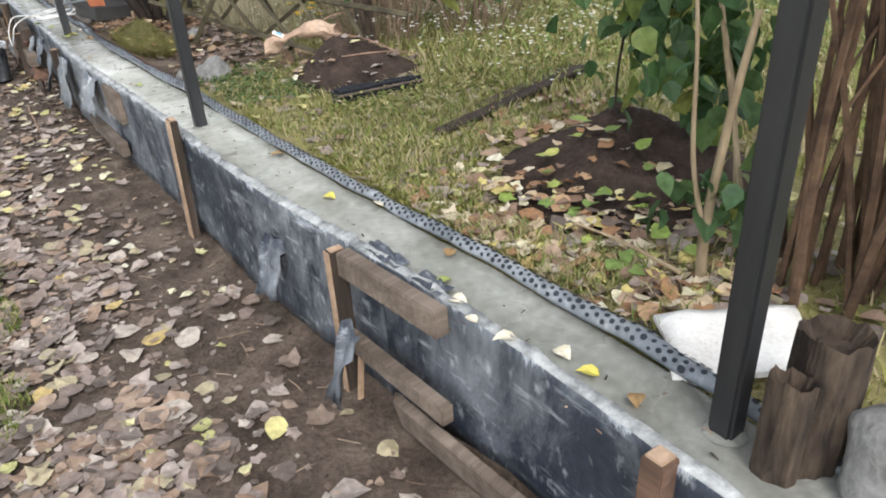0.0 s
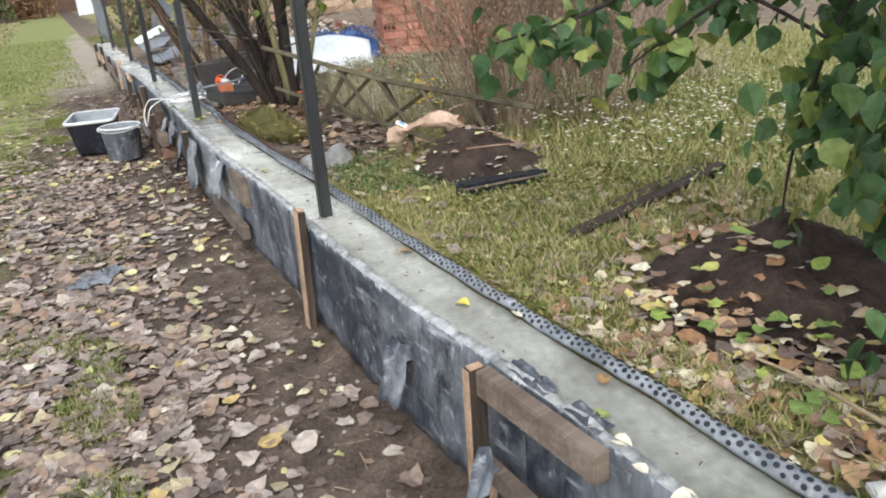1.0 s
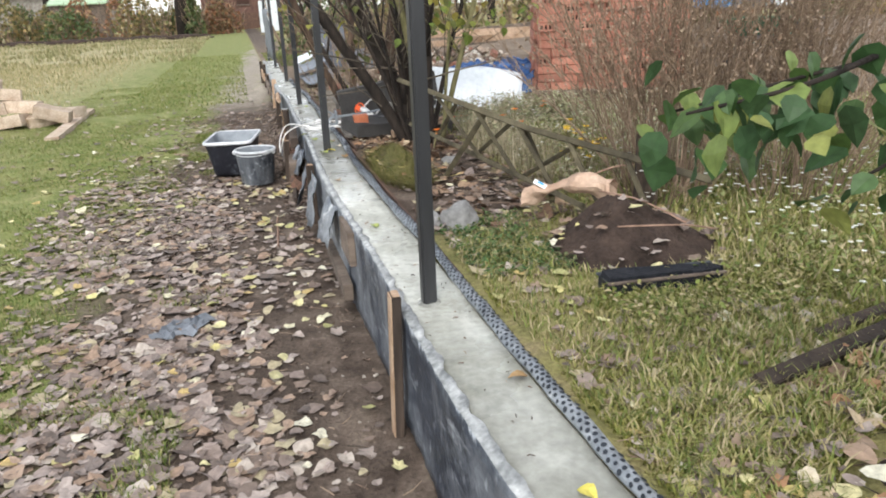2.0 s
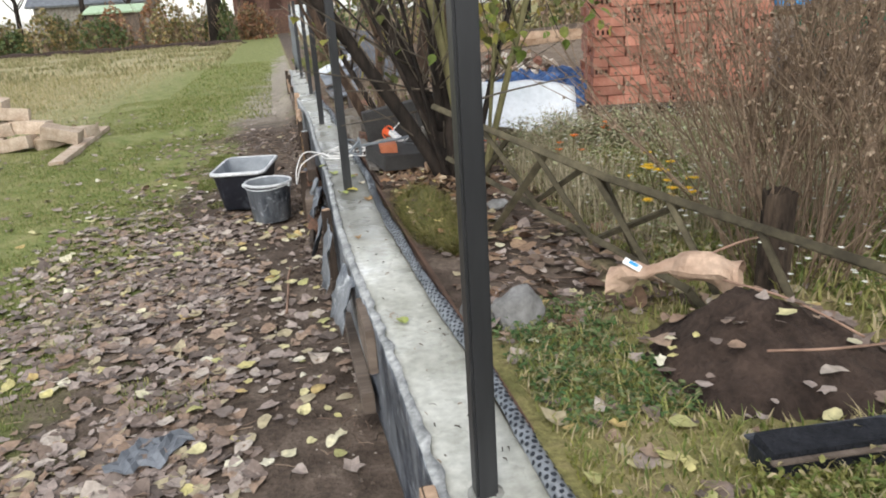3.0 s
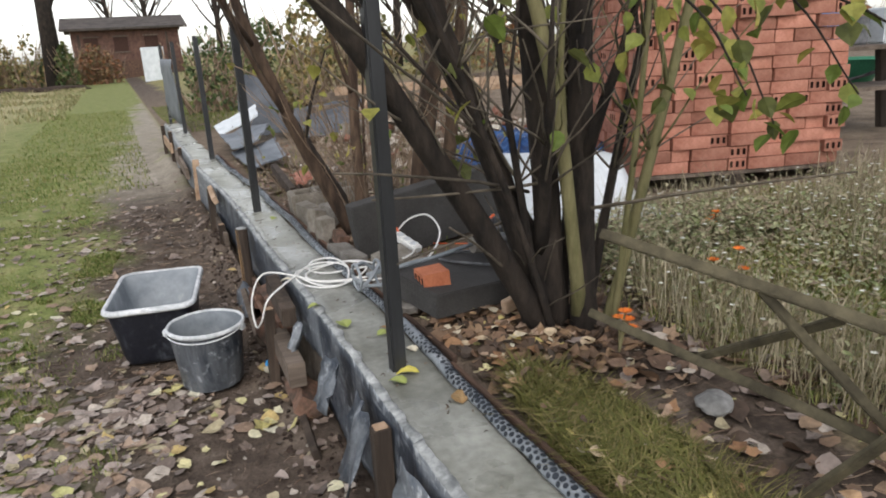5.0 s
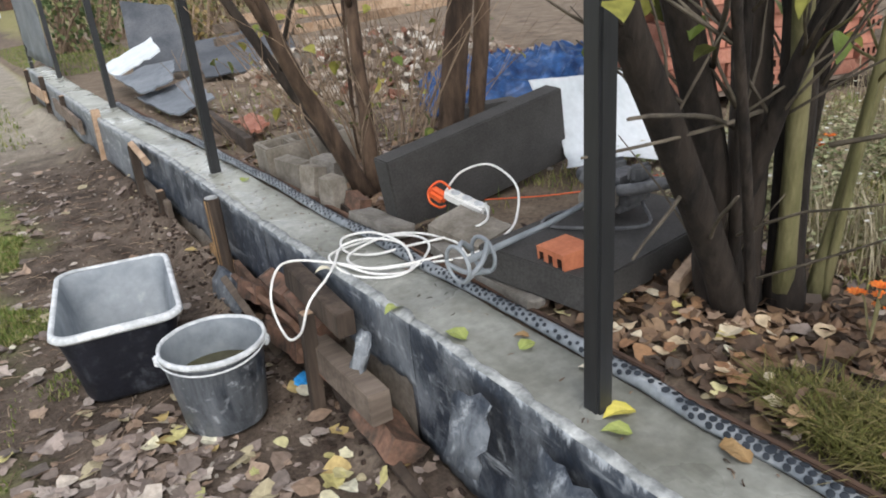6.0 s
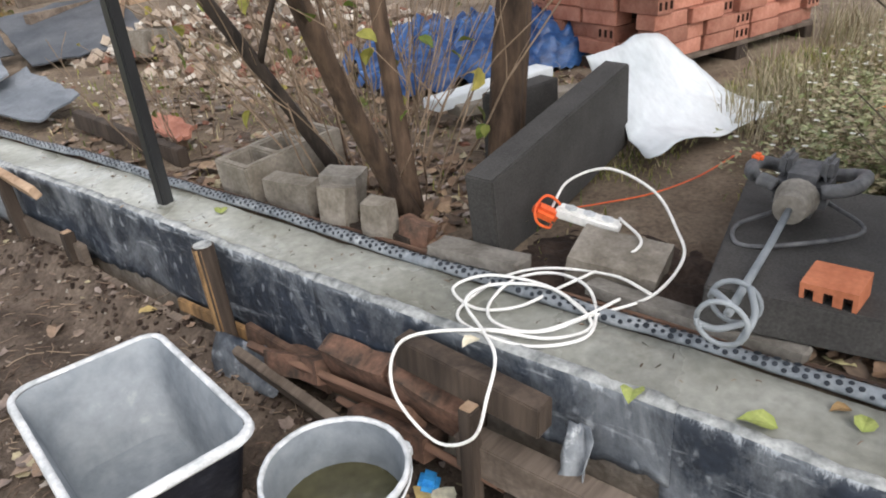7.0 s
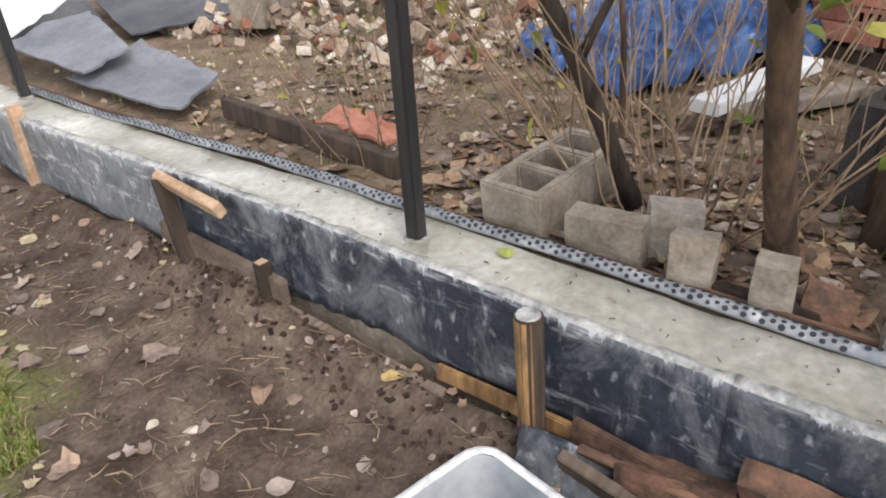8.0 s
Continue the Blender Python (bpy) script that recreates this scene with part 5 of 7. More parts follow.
def paper_bag():
    bm = bmesh.new()
    line = smooth_line([(1.40, 3.64, 0.555), (1.47, 3.57, 0.60), (1.55, 3.48, 0.635), (1.63, 3.42, 0.64), (1.70, 3.38, 0.60)], 5)
    last = None
    for i, p in enumerate(line):
        u = i / (len(line) - 1)
        r = 0.055 + 0.03 * (u - 0.4) ** 2 * 4 - (0.02 if 0.2 < u < 0.5 else 0)
        ring = []
        for k in range(12):
            a = 2 * math.pi * k / 12
            q = p + Vector((0.5, 0.6, 0)) * (r * math.cos(a)) + Vector((0, 0, 1)) * (r * 0.65 * math.sin(a))
            ring.append(bm.verts.new(q + noise.noise_vector(q * 16) * 0.022))
        if last:
            for k in range(12):
                bm.faces.new((last[k], last[(k + 1) % 12], ring[(k + 1) % 12], ring[k]))
        last = ring
    ob = part("paper_bag", bm, PAPER)
    mod = ob.modifiers.new("thick", "SOLIDIFY")
    mod.thickness = 0.002
    tagged(ob, "crumpled brown paper bag lying on the soil mound", "bag")
    lab = box_part("bag_label", (0.06, 0.026, 0.003), pose(1.445, 3.575, 0.628, 30, 25, -40), CORD_WHITE, ob, 0.001, label="white printed label")
    box_part("label_bar", (0.03, 0.010, 0.002), pose(1.447, 3.571, 0.632, 30, 25, -40), BLUE, lab, 0.0)
    return ob


paper_bag()
ROOT = surf("pale_roots", (0.20, 0.125, 0.09), (0.34, 0.22, 0.16), 12, 0.9, 0.2, 50)
for pts in ([(1.62, 3.36, 0.63), (1.70, 3.22, 0.625), (1.76, 3.12, 0.60), (1.84, 3.06, 0.55)], [(1.52, 3.02, 0.585), (1.66, 2.98, 0.585), (1.82, 3.00, 0.56), (2.0, 3.08, 0.5)], [(1.60, 3.45, 0.67), (1.74, 3.46, 0.70), (1.86, 3.5, 0.69)]):
    cable("dry_root", pts, 0.0035, ROOT, "pale dry root lying on the dug soil", "root")
cable("stick", [(0.33, 5.05, 0.012), (0.345, 5.3, 0.018), (0.352, 5.55, 0.016), (0.37, 5.72, 0.02)], 0.006, ROOT, "thin reddish stick lying on the soil", "stick")


# ---- the fallen lattice ----
def trellis():
    t = thing("trellis", "old greenish-brown wooden lattice leaning and half fallen in the flowers", "trellis")
    OLD = WOOD_LATTICE

    def slat(a, b, w=0.022):
        a, b = Vector(a), Vector(b)
        d = b - a
        bm = bmesh.new()
        box(bm, (d.length, 0.016, w), Matrix.Translation((a + b) / 2) @ Euler((radians(-35), -math.atan2(d.z, math.hypot(d.x, d.y)), math.atan2(d.y, d.x))).to_matrix().to_4x4(), 0.003)
        part("slat", bm, OLD, t)

    top = lambda u: Vector((1.31 + 0.345 * u, 4.77 - u, 0.89 - 0.15 * u + 0.03 * u * u))
    low = lambda u: Vector((1.47 + 0.23 * u, 4.51 - u, 0.57 - 0.09 * u))
    slat(top(-0.40), top(0.75), 0.028)
    slat(top(0.74), top(1.75), 0.028)
    slat(low(-0.85), low(0.9), 0.026)
    for u in (0.0, 0.35, 0.68, 1.02, 1.35):
        slat(top(u), low(u + 0.02))
    for u in (0.05, 0.5, 0.95):
        slat(top(u + 0.1) + Vector((0.02, 0, -0.01)), low(u - 0.55) + Vector((0.02, 0, 0)))
    # the foot that props it up
    slat(top(0.40) + Vector((0.02, 0, 0)), (1.30, 4.62, 0.44), 0.03)
    slat(top(0.70) + Vector((0.02, 0, 0)), (1.72, 4.05, 0.44), 0.026)
    slat(low(0.88), (1.70, 3.55, 0.44), 0.026)
    return t


WOOD_LATTICE = surf("greenish_old_lattice", (0.045, 0.038, 0.024), (0.105, 0.09, 0.055), 8, 0.9, 0.4, 50, spread=0.2)
trellis()


# ---- trees and shrubs ----
def grow(verts, faces, tips, start, direction, length, r0, r1, rand, bend=0.25, steps=6, sides=7):
    """A wandering limb; its later points are added to tips."""
    p, d = Vector(start), Vector(direction).normalized()
    pts, rad = [p.copy()], [r0]
    for i in range(steps):
        d = (d + Vector((rand.uniform(-1, 1), rand.uniform(-1, 1), rand.uniform(-0.6, 0.8))) * bend * 0.35).normalized()
        p = p + d * (length / steps)
        pts.append(p.copy())
        rad.append(r0 + (r1 - r0) * (i + 1) / steps)
        if i >= 1:
            tips.append((p.copy(), d.copy(), rad[-1]))
    tube(verts, faces, pts, rad, sides)
    return p, d


def multi_tree(name, label, category, stems, seed, bark, twigs=60, leaves=120, leaf_mat=None, leaf_size=0.06, twig_len=0.5, twig_mat=None, leaf_low=0.9, extra=(), curve=1.0):
    """Several stems from one foot, with limbs, thin twigs and loose leaves."""
    rand = random.Random(seed)
    t = thing(name, label, category)
    tips = []
    for base, top, r0, r1 in stems:
        v, f = [], []
        base, top = Vector(base), Vector(top)
        mine = []
        n = 9
        pts, rad = [], []
        side = Vector((rand.uniform(-1, 1), rand.uniform(-1, 1), 0)) * 0.05
        for i in range(n + 1):
            u = i / n
            p = Vector((base.x + (top.x - base.x) * u ** curve, base.y + (top.y - base.y) * u ** curve, base.z + (top.z - base.z) * u)) + side * math.sin(math.pi * u) + noise.noise_vector(Vector((u * 4, seed, base.x * 9))) * 0.02 * min(1, u * 4)
            pts.append(p)
            rad.append((r0 + (r1 - r0) * u ** 0.8) * (1 + 0.12 * noise.noise((u * 9, seed, base.y * 7))) * (1 + 0.3 * max(0, 0.08 - u) / 0.08))
            if u > 0.25:
                mine.append((p, (top - base).normalized(), rad[-1]))
        tube(v, f, pts, rad, 10)
        for q in range(2):
            p, d, r = rand.choice(mine)
            out = (d + Vector((rand.uniform(-1, 1), rand.uniform(-1, 1), 0.4)) * 0.7).normalized()
            grow(v, f, tips, p, out, rand.uniform(0.5, 1.0), r * 0.55, 0.005, rand)
        ob = raw("limb", v, f, bark if not isinstance(bark, (list, tuple)) else rand.choice(bark), t, True)
        tips += mine
    v, f = [], []
    ends = []
    for k in range(twigs):
        p, d, r = rand.choice(tips)
        out = (d * 0.6 + Vector((rand.uniform(-1, 1), rand.uniform(-1, 1), rand.uniform(-0.3, 0.9)))).normalized()
        grow(v, f, ends, p, out, twig_len * rand.uniform(0.5, 1.3), 0.005, 0.0016, rand, 0.5, 5, 4)
    for base, top in extra:
        grow(v, f, ends, base, Vector(top) - Vector(base), (Vector(top) - Vector(base)).length, 0.007, 0.003, rand, 0.2, 6, 5)
    if f:
        k = raw("twig_tangle", v, f, twig_mat or TWIG, t, True)
        k["kind"] = "stuff"
    if leaves and leaf_mat:
        v, f = [], []
        low = [e for e in ends if e[0].z > leaf_low] or ends
        for k in range(leaves):
            p, d, r = rand.choice(low)
            leaf(v, f, p + Vector((rand.uniform(-1, 1), rand.uniform(-1, 1), rand.uniform(-1, 0.3))) * 0.03, leaf_size * rand.uniform(0.6, 1.25), rand.uniform(0, 6.3), rand.uniform(-1.9, -0.2), rand.uniform(-0.7, 0.7), rand.uniform(0.03, 0.2), 0.06, rand.uniform(0.9, 1.2))
        k = raw("foliage", v, f, leaf_mat, t)
        k["kind"] = "stuff"
    return t


stems = [((1.40, 5.77, 0.34), (1.36, 5.77, 0.78), 0.078, 0.058), ((1.38, 5.74, 0.36), (0.10, 5.62, 2.3), 0.044, 0.034), ((1.40, 5.77, 0.36), (0.62, 5.74, 2.3), 0.046, 0.036),
         ((1.42, 5.77, 0.36), (1.30, 5.80, 2.3), 0.052, 0.040), ((1.48, 5.67, 0.36), (1.50, 5.69, 2.3), 0.048, 0.038), ((1.36, 5.75, 0.36), (0.95, 5.5, 2.3), 0.015, 0.009),
         ((1.50, 5.70, 0.36), (2.10, 5.88, 2.2), 0.020, 0.012), ((1.38, 5.70, 0.36), (0.50, 5.4, 2.2), 0.014, 0.008), ((1.45, 5.78, 0.36), (1.62, 6.0, 2.2), 0.022, 0.014)]
multi_tree("shrub_tree", "dark many-stemmed shrub tree with bare twigs and few yellowing leaves", "tree", stems, 21, BARK, 420, 170, OLIVE_LEAF, 0.06, 0.5, GREY_TWIG, 1.05, [((1.48, 5.74, 0.98), (0.72, 5.6, 0.96)), ((1.30, 5.75, 0.95), (0.55, 5.4, 1.22)), ((1.25, 5.8, 0.85), (0.75, 5.55, 0.86)), ((1.45, 5.6, 0.9), (1.9, 5.0, 1.1)), ((1.2, 5.75, 1.1), (0.45, 5.2, 1.5)), ((1.3, 5.8, 0.6), (0.85, 5.5, 1.0))], 1.08)
green_stem = [((1.47, 5.68, 0.42), (1.05, 5.70, 2.4), 0.026, 0.020), ((1.545, 5.64, 0.42), (2.1, 5.66, 2.3), 0.022, 0.014), ((1.56, 5.62, 0.42), (1.62, 5.5, 2.2), 0.013, 0.008)]
multi_tree("young_tree", "young greenish-barked stems in front of the shrub tree", "tree", green_stem, 22, BARK_GREEN, 25, 30, OLIVE_LEAF, 0.06, 0.5, BARK_GREEN, 1.1)
multi_tree("garden_tree", "dark brown leaning tree trunk behind the wall", "tree", [((1.18, 7.38, 0.38), (0.60, 7.52, 2.0), 0.040, 0.024), ((1.20, 7.40, 0.38), (1.38, 7.72, 2.2), 0.034, 0.022)], 31, TRUNK, 14, 12, OLIVE_LEAF, 0.055, 0.5, None, 0.9)
multi_tree("garden_tree", "thin brown leaning trunk among dry twigs", "tree", [((1.34, 7.84, 0.38), (0.62, 8.2, 2.0), 0.030, 0.018), ((1.42, 7.95, 0.38), (1.55, 8.2, 1.9), 0.012, 0.006)], 32, [TRUNK, BARK], 14, 14, OLIVE_LEAF, 0.055, 0.5, None, 0.8)
multi_tree("garden_tree", "pair of thick brown tree trunks beside the foam slab", "tree", [((1.42, 7.20, 0.38), (1.78, 7.18, 2.3), 0.060, 0.045), ((1.62, 7.28, 0.38), (1.86, 7.24, 2.2), 0.042, 0.030)], 33, TRUNK, 16, 14, OLIVE_LEAF, 0.055, 0.5, None, 1.0)


def twig_bush(name, label, x, y, n, spread, height, seed, mat, leaves=0, leaf_mat=None, r=0.005, base=0.2, side=2, leaf_size=0.03, wild=0.3):
    rand = random.Random(seed)
    t = thing(name, label, "bush", pose(0, 0, 0))
    v, f, tips = [], [], []
    z = ground_height(x, y) - 0.02
    for k in range(n):
        a, q = rand.uniform(0, 6.28), rand.random() ** 0.5
        s = Vector((x + base * q * math.cos(a), y + base * q * math.sin(a), z))
        d = Vector((math.cos(a) * q * spread, math.sin(a) * q * spread, height * rand.uniform(0.6, 1.1)))
        mine = []
        grow(v, f, mine, s, d, d.length, r * rand.uniform(0.6, 1.2), 0.0018, rand, wild, 6, 5)
        for j in range(side):
            p, dd, rr = rand.choice(mine)
            grow(v, f, tips, p, dd + Vector((rand.uniform(-1, 1), rand.uniform(-1, 1), rand.uniform(-0.1, 0.6))) * 0.8, height * rand.uniform(0.15, 0.4), rr * 0.7, 0.0012, rand, 0.4, 4, 4)
        tips += mine
    raw("stem_tangle", v, f, mat, t)["kind"] = "stuff"
    if leaves:
        v, f = [], []
        for k in range(leaves):
            p, d, rr = rand.choice(tips)
            leaf(v, f, p, leaf_size * rand.uniform(0.6, 1.3), rand.uniform(0, 6.3), rand.uniform(-1.8, 0.4), rand.uniform(-0.7, 0.7), 0.12, 0.06)
        raw("foliage", v, f, leaf_mat, t)["kind"] = "stuff"
    return t


DRY_LEAF = leafy("dry_bush_seedheads", [(0.24, 0.165, 0.11), (0.30, 0.22, 0.15), (0.17, 0.115, 0.08), (0.36, 0.28, 0.2)], through=0.1)
twig_bush("dry_bush", "tall dry reddish-brown bush full of thin bare twigs", 2.20, 3.78, 110, 0.34, 1.35, 41, TWIG, 11000, DRY_LEAF, 0.003, 0.20, 10, 0.013, 0.8)
twig_bush("dry_bush", "dry brown seed-headed bush beside the stump", 2.75, 3.55, 90, 0.42, 1.2, 42, TWIG, 9000, DRY_LEAF, 0.003, 0.24, 10, 0.013, 0.8)
twig_bush("dry_bush", "thin bare shoots at the foot of the trees", 1.42, 7.72, 32, 0.5, 1.0, 43, TWIG, 34, OLIVE_LEAF, 0.0045, 0.3, 3, 0.055, 0.7)
twig_bush("dry_bush", "thin bare shoots behind the trunks", 1.85, 8.25, 34, 0.5, 0.9, 44, TWIG, 22, OLIVE_LEAF, 0.004, 0.35, 3, 0.05, 0.7)
twig_bush("dry_bush", "thin bare shoots beside the fence post", 1.35, 8.9, 16, 0.4, 0.55, 45, TWIG, 10, OLIVE_LEAF, 0.003, 0.3, 2, 0.04)
twig_bush("dry_bush", "dry weed stalks near the rubble", 1.95, 9.4, 18, 0.4, 0.5, 46, TWIG, 30, OLIVE_LEAF, 0.003, 0.4, 2, 0.03)
twig_bush("cane_bush", "dense upright brown canes of an old shrub", 1.62, 0.30, 70, 0.18, 1.9, 51, CANE, 60, OLIVE_LEAF, 0.011, 0.30, 1, 0.07)
twig_bush("cane_bush", "upright brown canes behind the steel post", 1.42, 0.62, 16, 0.2, 1.8, 52, CANE, 0, None, 0.012, 0.14, 1)


def leafy_shrub():
    """The green shrub by the first post: a forked pale stem and big rounded leaves."""
    rand = random.Random(61)
    t = thing("green_shrub", "shrub with big dark green and yellowing leaves behind the wall", "shrub")
    v, f, tips = [], [], []
    for pts, r in (([(1.27, 0.79, 0.42), (1.27, 0.80, 0.58), (1.31, 0.80, 0.85), (1.36, 0.80, 1.06)], 0.015), ([(1.27, 0.80, 0.56), (1.25, 0.84, 0.75), (1.30, 0.9, 1.0), (1.38, 1.0, 1.25)], 0.007), ([(1.42, 0.80, 0.42), (1.55, 0.95, 0.8), (1.75, 1.2, 1.1), (1.9, 1.4, 1.4)], 0.007), ([(1.40, 0.75, 0.42), (1.5, 0.95, 0.9), (1.62, 1.2, 1.35), (1.6, 1.6, 1.5)], 0.008), ([(1.24, 0.83, 0.46), (1.17, 0.96, 0.52), (1.1, 1.05, 0.56)], 0.006), ([(1.36, 0.70, 0.42), (1.40, 0.72, 0.6), (1.38, 0.75, 0.75)], 0.006)):
        line = smooth_line(pts, 5)
        tube(v, f, line, [r * (1 - 0.55 * i / len(line)) for i in range(len(line))], 8)
        tips += [(p, Vector((0, 0, 1)), 0.006) for p in line[len(line) // 3:]]
    raw("stem", v, f, SHRUB_STEM, t, True)
    v, f = [], []
    clouds = (((1.84, 1.36, 1.02), (0.26, 0.22, 0.28), 170, 0.09), ((1.70, 1.12, 0.86), (0.16, 0.14, 0.18), 80, 0.088), ((1.36, 0.78, 0.66), (0.09, 0.10, 0.13), 26, 0.075), ((1.22, 0.86, 0.66), (0.06, 0.05, 0.07), 9, 0.08), ((1.95, 1.2, 1.35), (0.35, 0.3, 0.2), 160, 0.09))
    for c, r, n, s in clouds:
        for k in range(n):
            q = Vector((rand.gauss(0, 0.5), rand.gauss(0, 0.5), rand.gauss(0, 0.5)))
            p = Vector((c[0] + q.x * r[0], c[1] + q.y * r[1], c[2] + q.z * r[2]))
            leaf(v, f, p, s * rand.uniform(0.6, 1.15), rand.uniform(0, 6.3), rand.uniform(-1.9, -0.5), rand.uniform(-0.6, 0.6), rand.uniform(0.02, 0.14), 0.06, rand.uniform(1.0, 1.25))
    for k in range(34):
        p = Vector((1.47 + rand.gauss(0, 0.07), 1.04 + rand.gauss(0, 0.06), 0.98 + rand.gauss(0, 0.13)))
        leaf(v, f, p, 0.08 * rand.uniform(0.6, 1.15), rand.uniform(0, 6.3), rand.uniform(-1.9, -0.6), rand.uniform(-0.6, 0.6), rand.uniform(0.02, 0.14), 0.06, 1.15)
    raw("foliage", v, f, GREEN_LEAF, t)["kind"] = "stuff"
    return t


leafy_shrub()


def hanging_branch():
    rand = random.Random(71)
    t = thing("leafy_branch", "drooping shrub branch with rounded dull green leaves", "branch")
    v, f = [], []
    lines = ([(2.05, 1.35, 1.42), (1.80, 1.62, 1.36), (1.5, 1.95, 1.26), (1.15, 2.15, 1.15)], [(1.80, 1.62, 1.36), (1.58, 1.74, 1.20), (1.36, 1.84, 1.04)], [(1.5, 1.95, 1.27), (1.28, 1.92, 1.22), (1.05, 1.95, 1.18)], [(1.95, 1.35, 1.45), (1.8, 1.42, 1.2), (1.66, 1.42, 0.85), (1.62, 1.40, 0.5)], [(1.62, 1.9, 1.38), (1.72, 1.52, 1.2), (1.80, 1.30, 1.06)])
    tips = []
    for pts in lines:
        line = smooth_line(pts, 6)
        tube(v, f, line, [0.008 - 0.005 * i / len(line) for i in range(len(line))], 6)
        tips.append(line)
    raw("wood", v, f, BARK, t, True)
    v, f = [], []
    for line, n, s in zip(tips, (95, 60, 55, 16, 16), (0.08, 0.078, 0.075, 0.06, 0.06)):
        for k in range(n):
            p = rand.choice(line[2:])
            leaf(v, f, p + Vector((rand.gauss(0, 0.06), rand.gauss(0, 0.06), rand.gauss(-0.03, 0.045))), s * rand.uniform(0.6, 1.15), rand.uniform(0, 6.3), rand.uniform(-1.6, -0.4), rand.uniform(-0.5, 0.5), rand.uniform(0.02, 0.12), 0.05, 1.15)
    raw("foliage", v, f, GREEN_LEAF, t)["kind"] = "stuff"
    return t


hanging_branch()


def hanging_twigs():
    """Drooping leafy twigs of the shrub tree, before the bricks."""
    rand = random.Random(75)
    t = thing("leafy_branch", "thin drooping twigs with olive and yellowing leaves", "branch")
    v, f, tips = [], [], []
    for a, b, c in (((1.42, 5.45, 1.75), (1.52, 5.15, 1.5), (1.55, 4.98, 1.22)), ((1.42, 5.45, 1.75), (1.66, 5.1, 1.55), (1.74, 4.9, 1.28)), ((1.38, 5.45, 1.7), (1.40, 5.1, 1.5), (1.42, 4.95, 1.3)), ((1.45, 5.4, 1.7), (1.8, 5.0, 1.5), (1.9, 4.8, 1.33))):
        line = smooth_line([a, b, c], 7)
        tube(v, f, line, [0.005 - 0.003 * i / len(line) for i in range(len(line))], 5)
        tips += line[5:]
    raw("wood", v, f, BARK, t, True)
    v, f = [], []
    for k in range(70):
        p = rand.choice(tips)
        leaf(v, f, p + Vector((rand.gauss(0, 0.05), rand.gauss(0, 0.05), rand.gauss(-0.02, 0.04))), 0.06 * rand.uniform(0.6, 1.2), rand.uniform(0, 6.3), rand.uniform(-1.8, -0.4), rand.uniform(-0.6, 0.6), 0.08, 0.05, 1.1)
    raw("foliage", v, f, OLIVE_LEAF, t)["kind"] = "stuff"
    return t


hanging_twigs()


# ---- the stack of bricks on its pallet ----
def brick_stack():
    yaw = math.atan2(-0.37, 1.14)
    t = thing("brick_stack", "tall stack of orange-red perforated bricks on a wooden pallet", "brick stack", Matrix.Translation((3.02, 7.32, 0.45)) @ Euler((0, 0, yaw)).to_matrix().to_4x4())
    rand = random.Random(81)
    a = bmesh.new()
    box(a, (0.25, 0.12, 0.075), None, 0.003)
    plain = part("brick", a, BRICK, t)
    holed = part("brick", hollow_brick_mesh(0.25, 0.12, 0.075), (BRICK, SHADE_AND_PANE_DARK), t)
    plain_me, holed_me = plain.data, holed.data
    first = [plain, holed]

    def lay(me, m):
        ob = first.pop() if first and first[-1].data is me else new("brick", me)
        ob.parent = t
        ob.matrix_basis = m

    D, H, N = 0.95, 0.079, 20
    for c in range(N):
        z = 0.131 + H * c
        row = [0.25] * 4 + [0.12] * 3
        rand.shuffle(row)
        x = rand.uniform(-0.012, 0.012)
        for w in row:
            j = rand.uniform(-0.03, 0.014)
            if w < 0.2:
                lay(holed_me, pose(x + w / 2, 0.125 + j, z, 0, 0, -90 if rand.random() < 0.55 else 90))
            else:
                lay(plain_me, pose(x + w / 2, 0.06 + j, z, 0, 0, rand.uniform(-1, 1)))
            x += w + 0.009
        row = [0.25, 0.25, 0.12]
        rand.shuffle(row)
        y = 0.256
        for w in row:
            j = rand.uniform(-0.03, 0.014)
            lay(holed_me if w < 0.2 else plain_me, pose(0.125 + j, y + w / 2, z, 0, 0, 180) if w < 0.2 else pose(0.06 + j, y + w / 2, z, 0, 0, 90))
            y += w + 0.006
    for i in range(5):
        for k in range(5):
            lay(plain_me, pose(0.39 + 0.256 * i, 0.32 + 0.13 * k, 0.131 + H * (N - 1) - 0.003 * (i % 2), 0, 0, 0))
    # dark box added behind the bricks, its colour standing in for gap shade
    box_part("inner_core", (1.10, 0.62, H * N - 0.11), pose(0.83, 0.58, 0.055 + H * N / 2), SHADE_AND_PANE_DARK, t, 0.0)
    for y in (0.0, 0.3, 0.6, 0.9):
        box_part("pallet_board", (1.45, 0.1, 0.022), pose(0.7, y + 0.02, 0.08), WOOD_GREY, t, 0.002)
    for x in (0.05, 0.7, 1.35):
        box_part("pallet_runner", (0.1, 1.0, 0.09), pose(x, 0.47, 0.022), WOOD_DARK, t, 0.003)
    return t


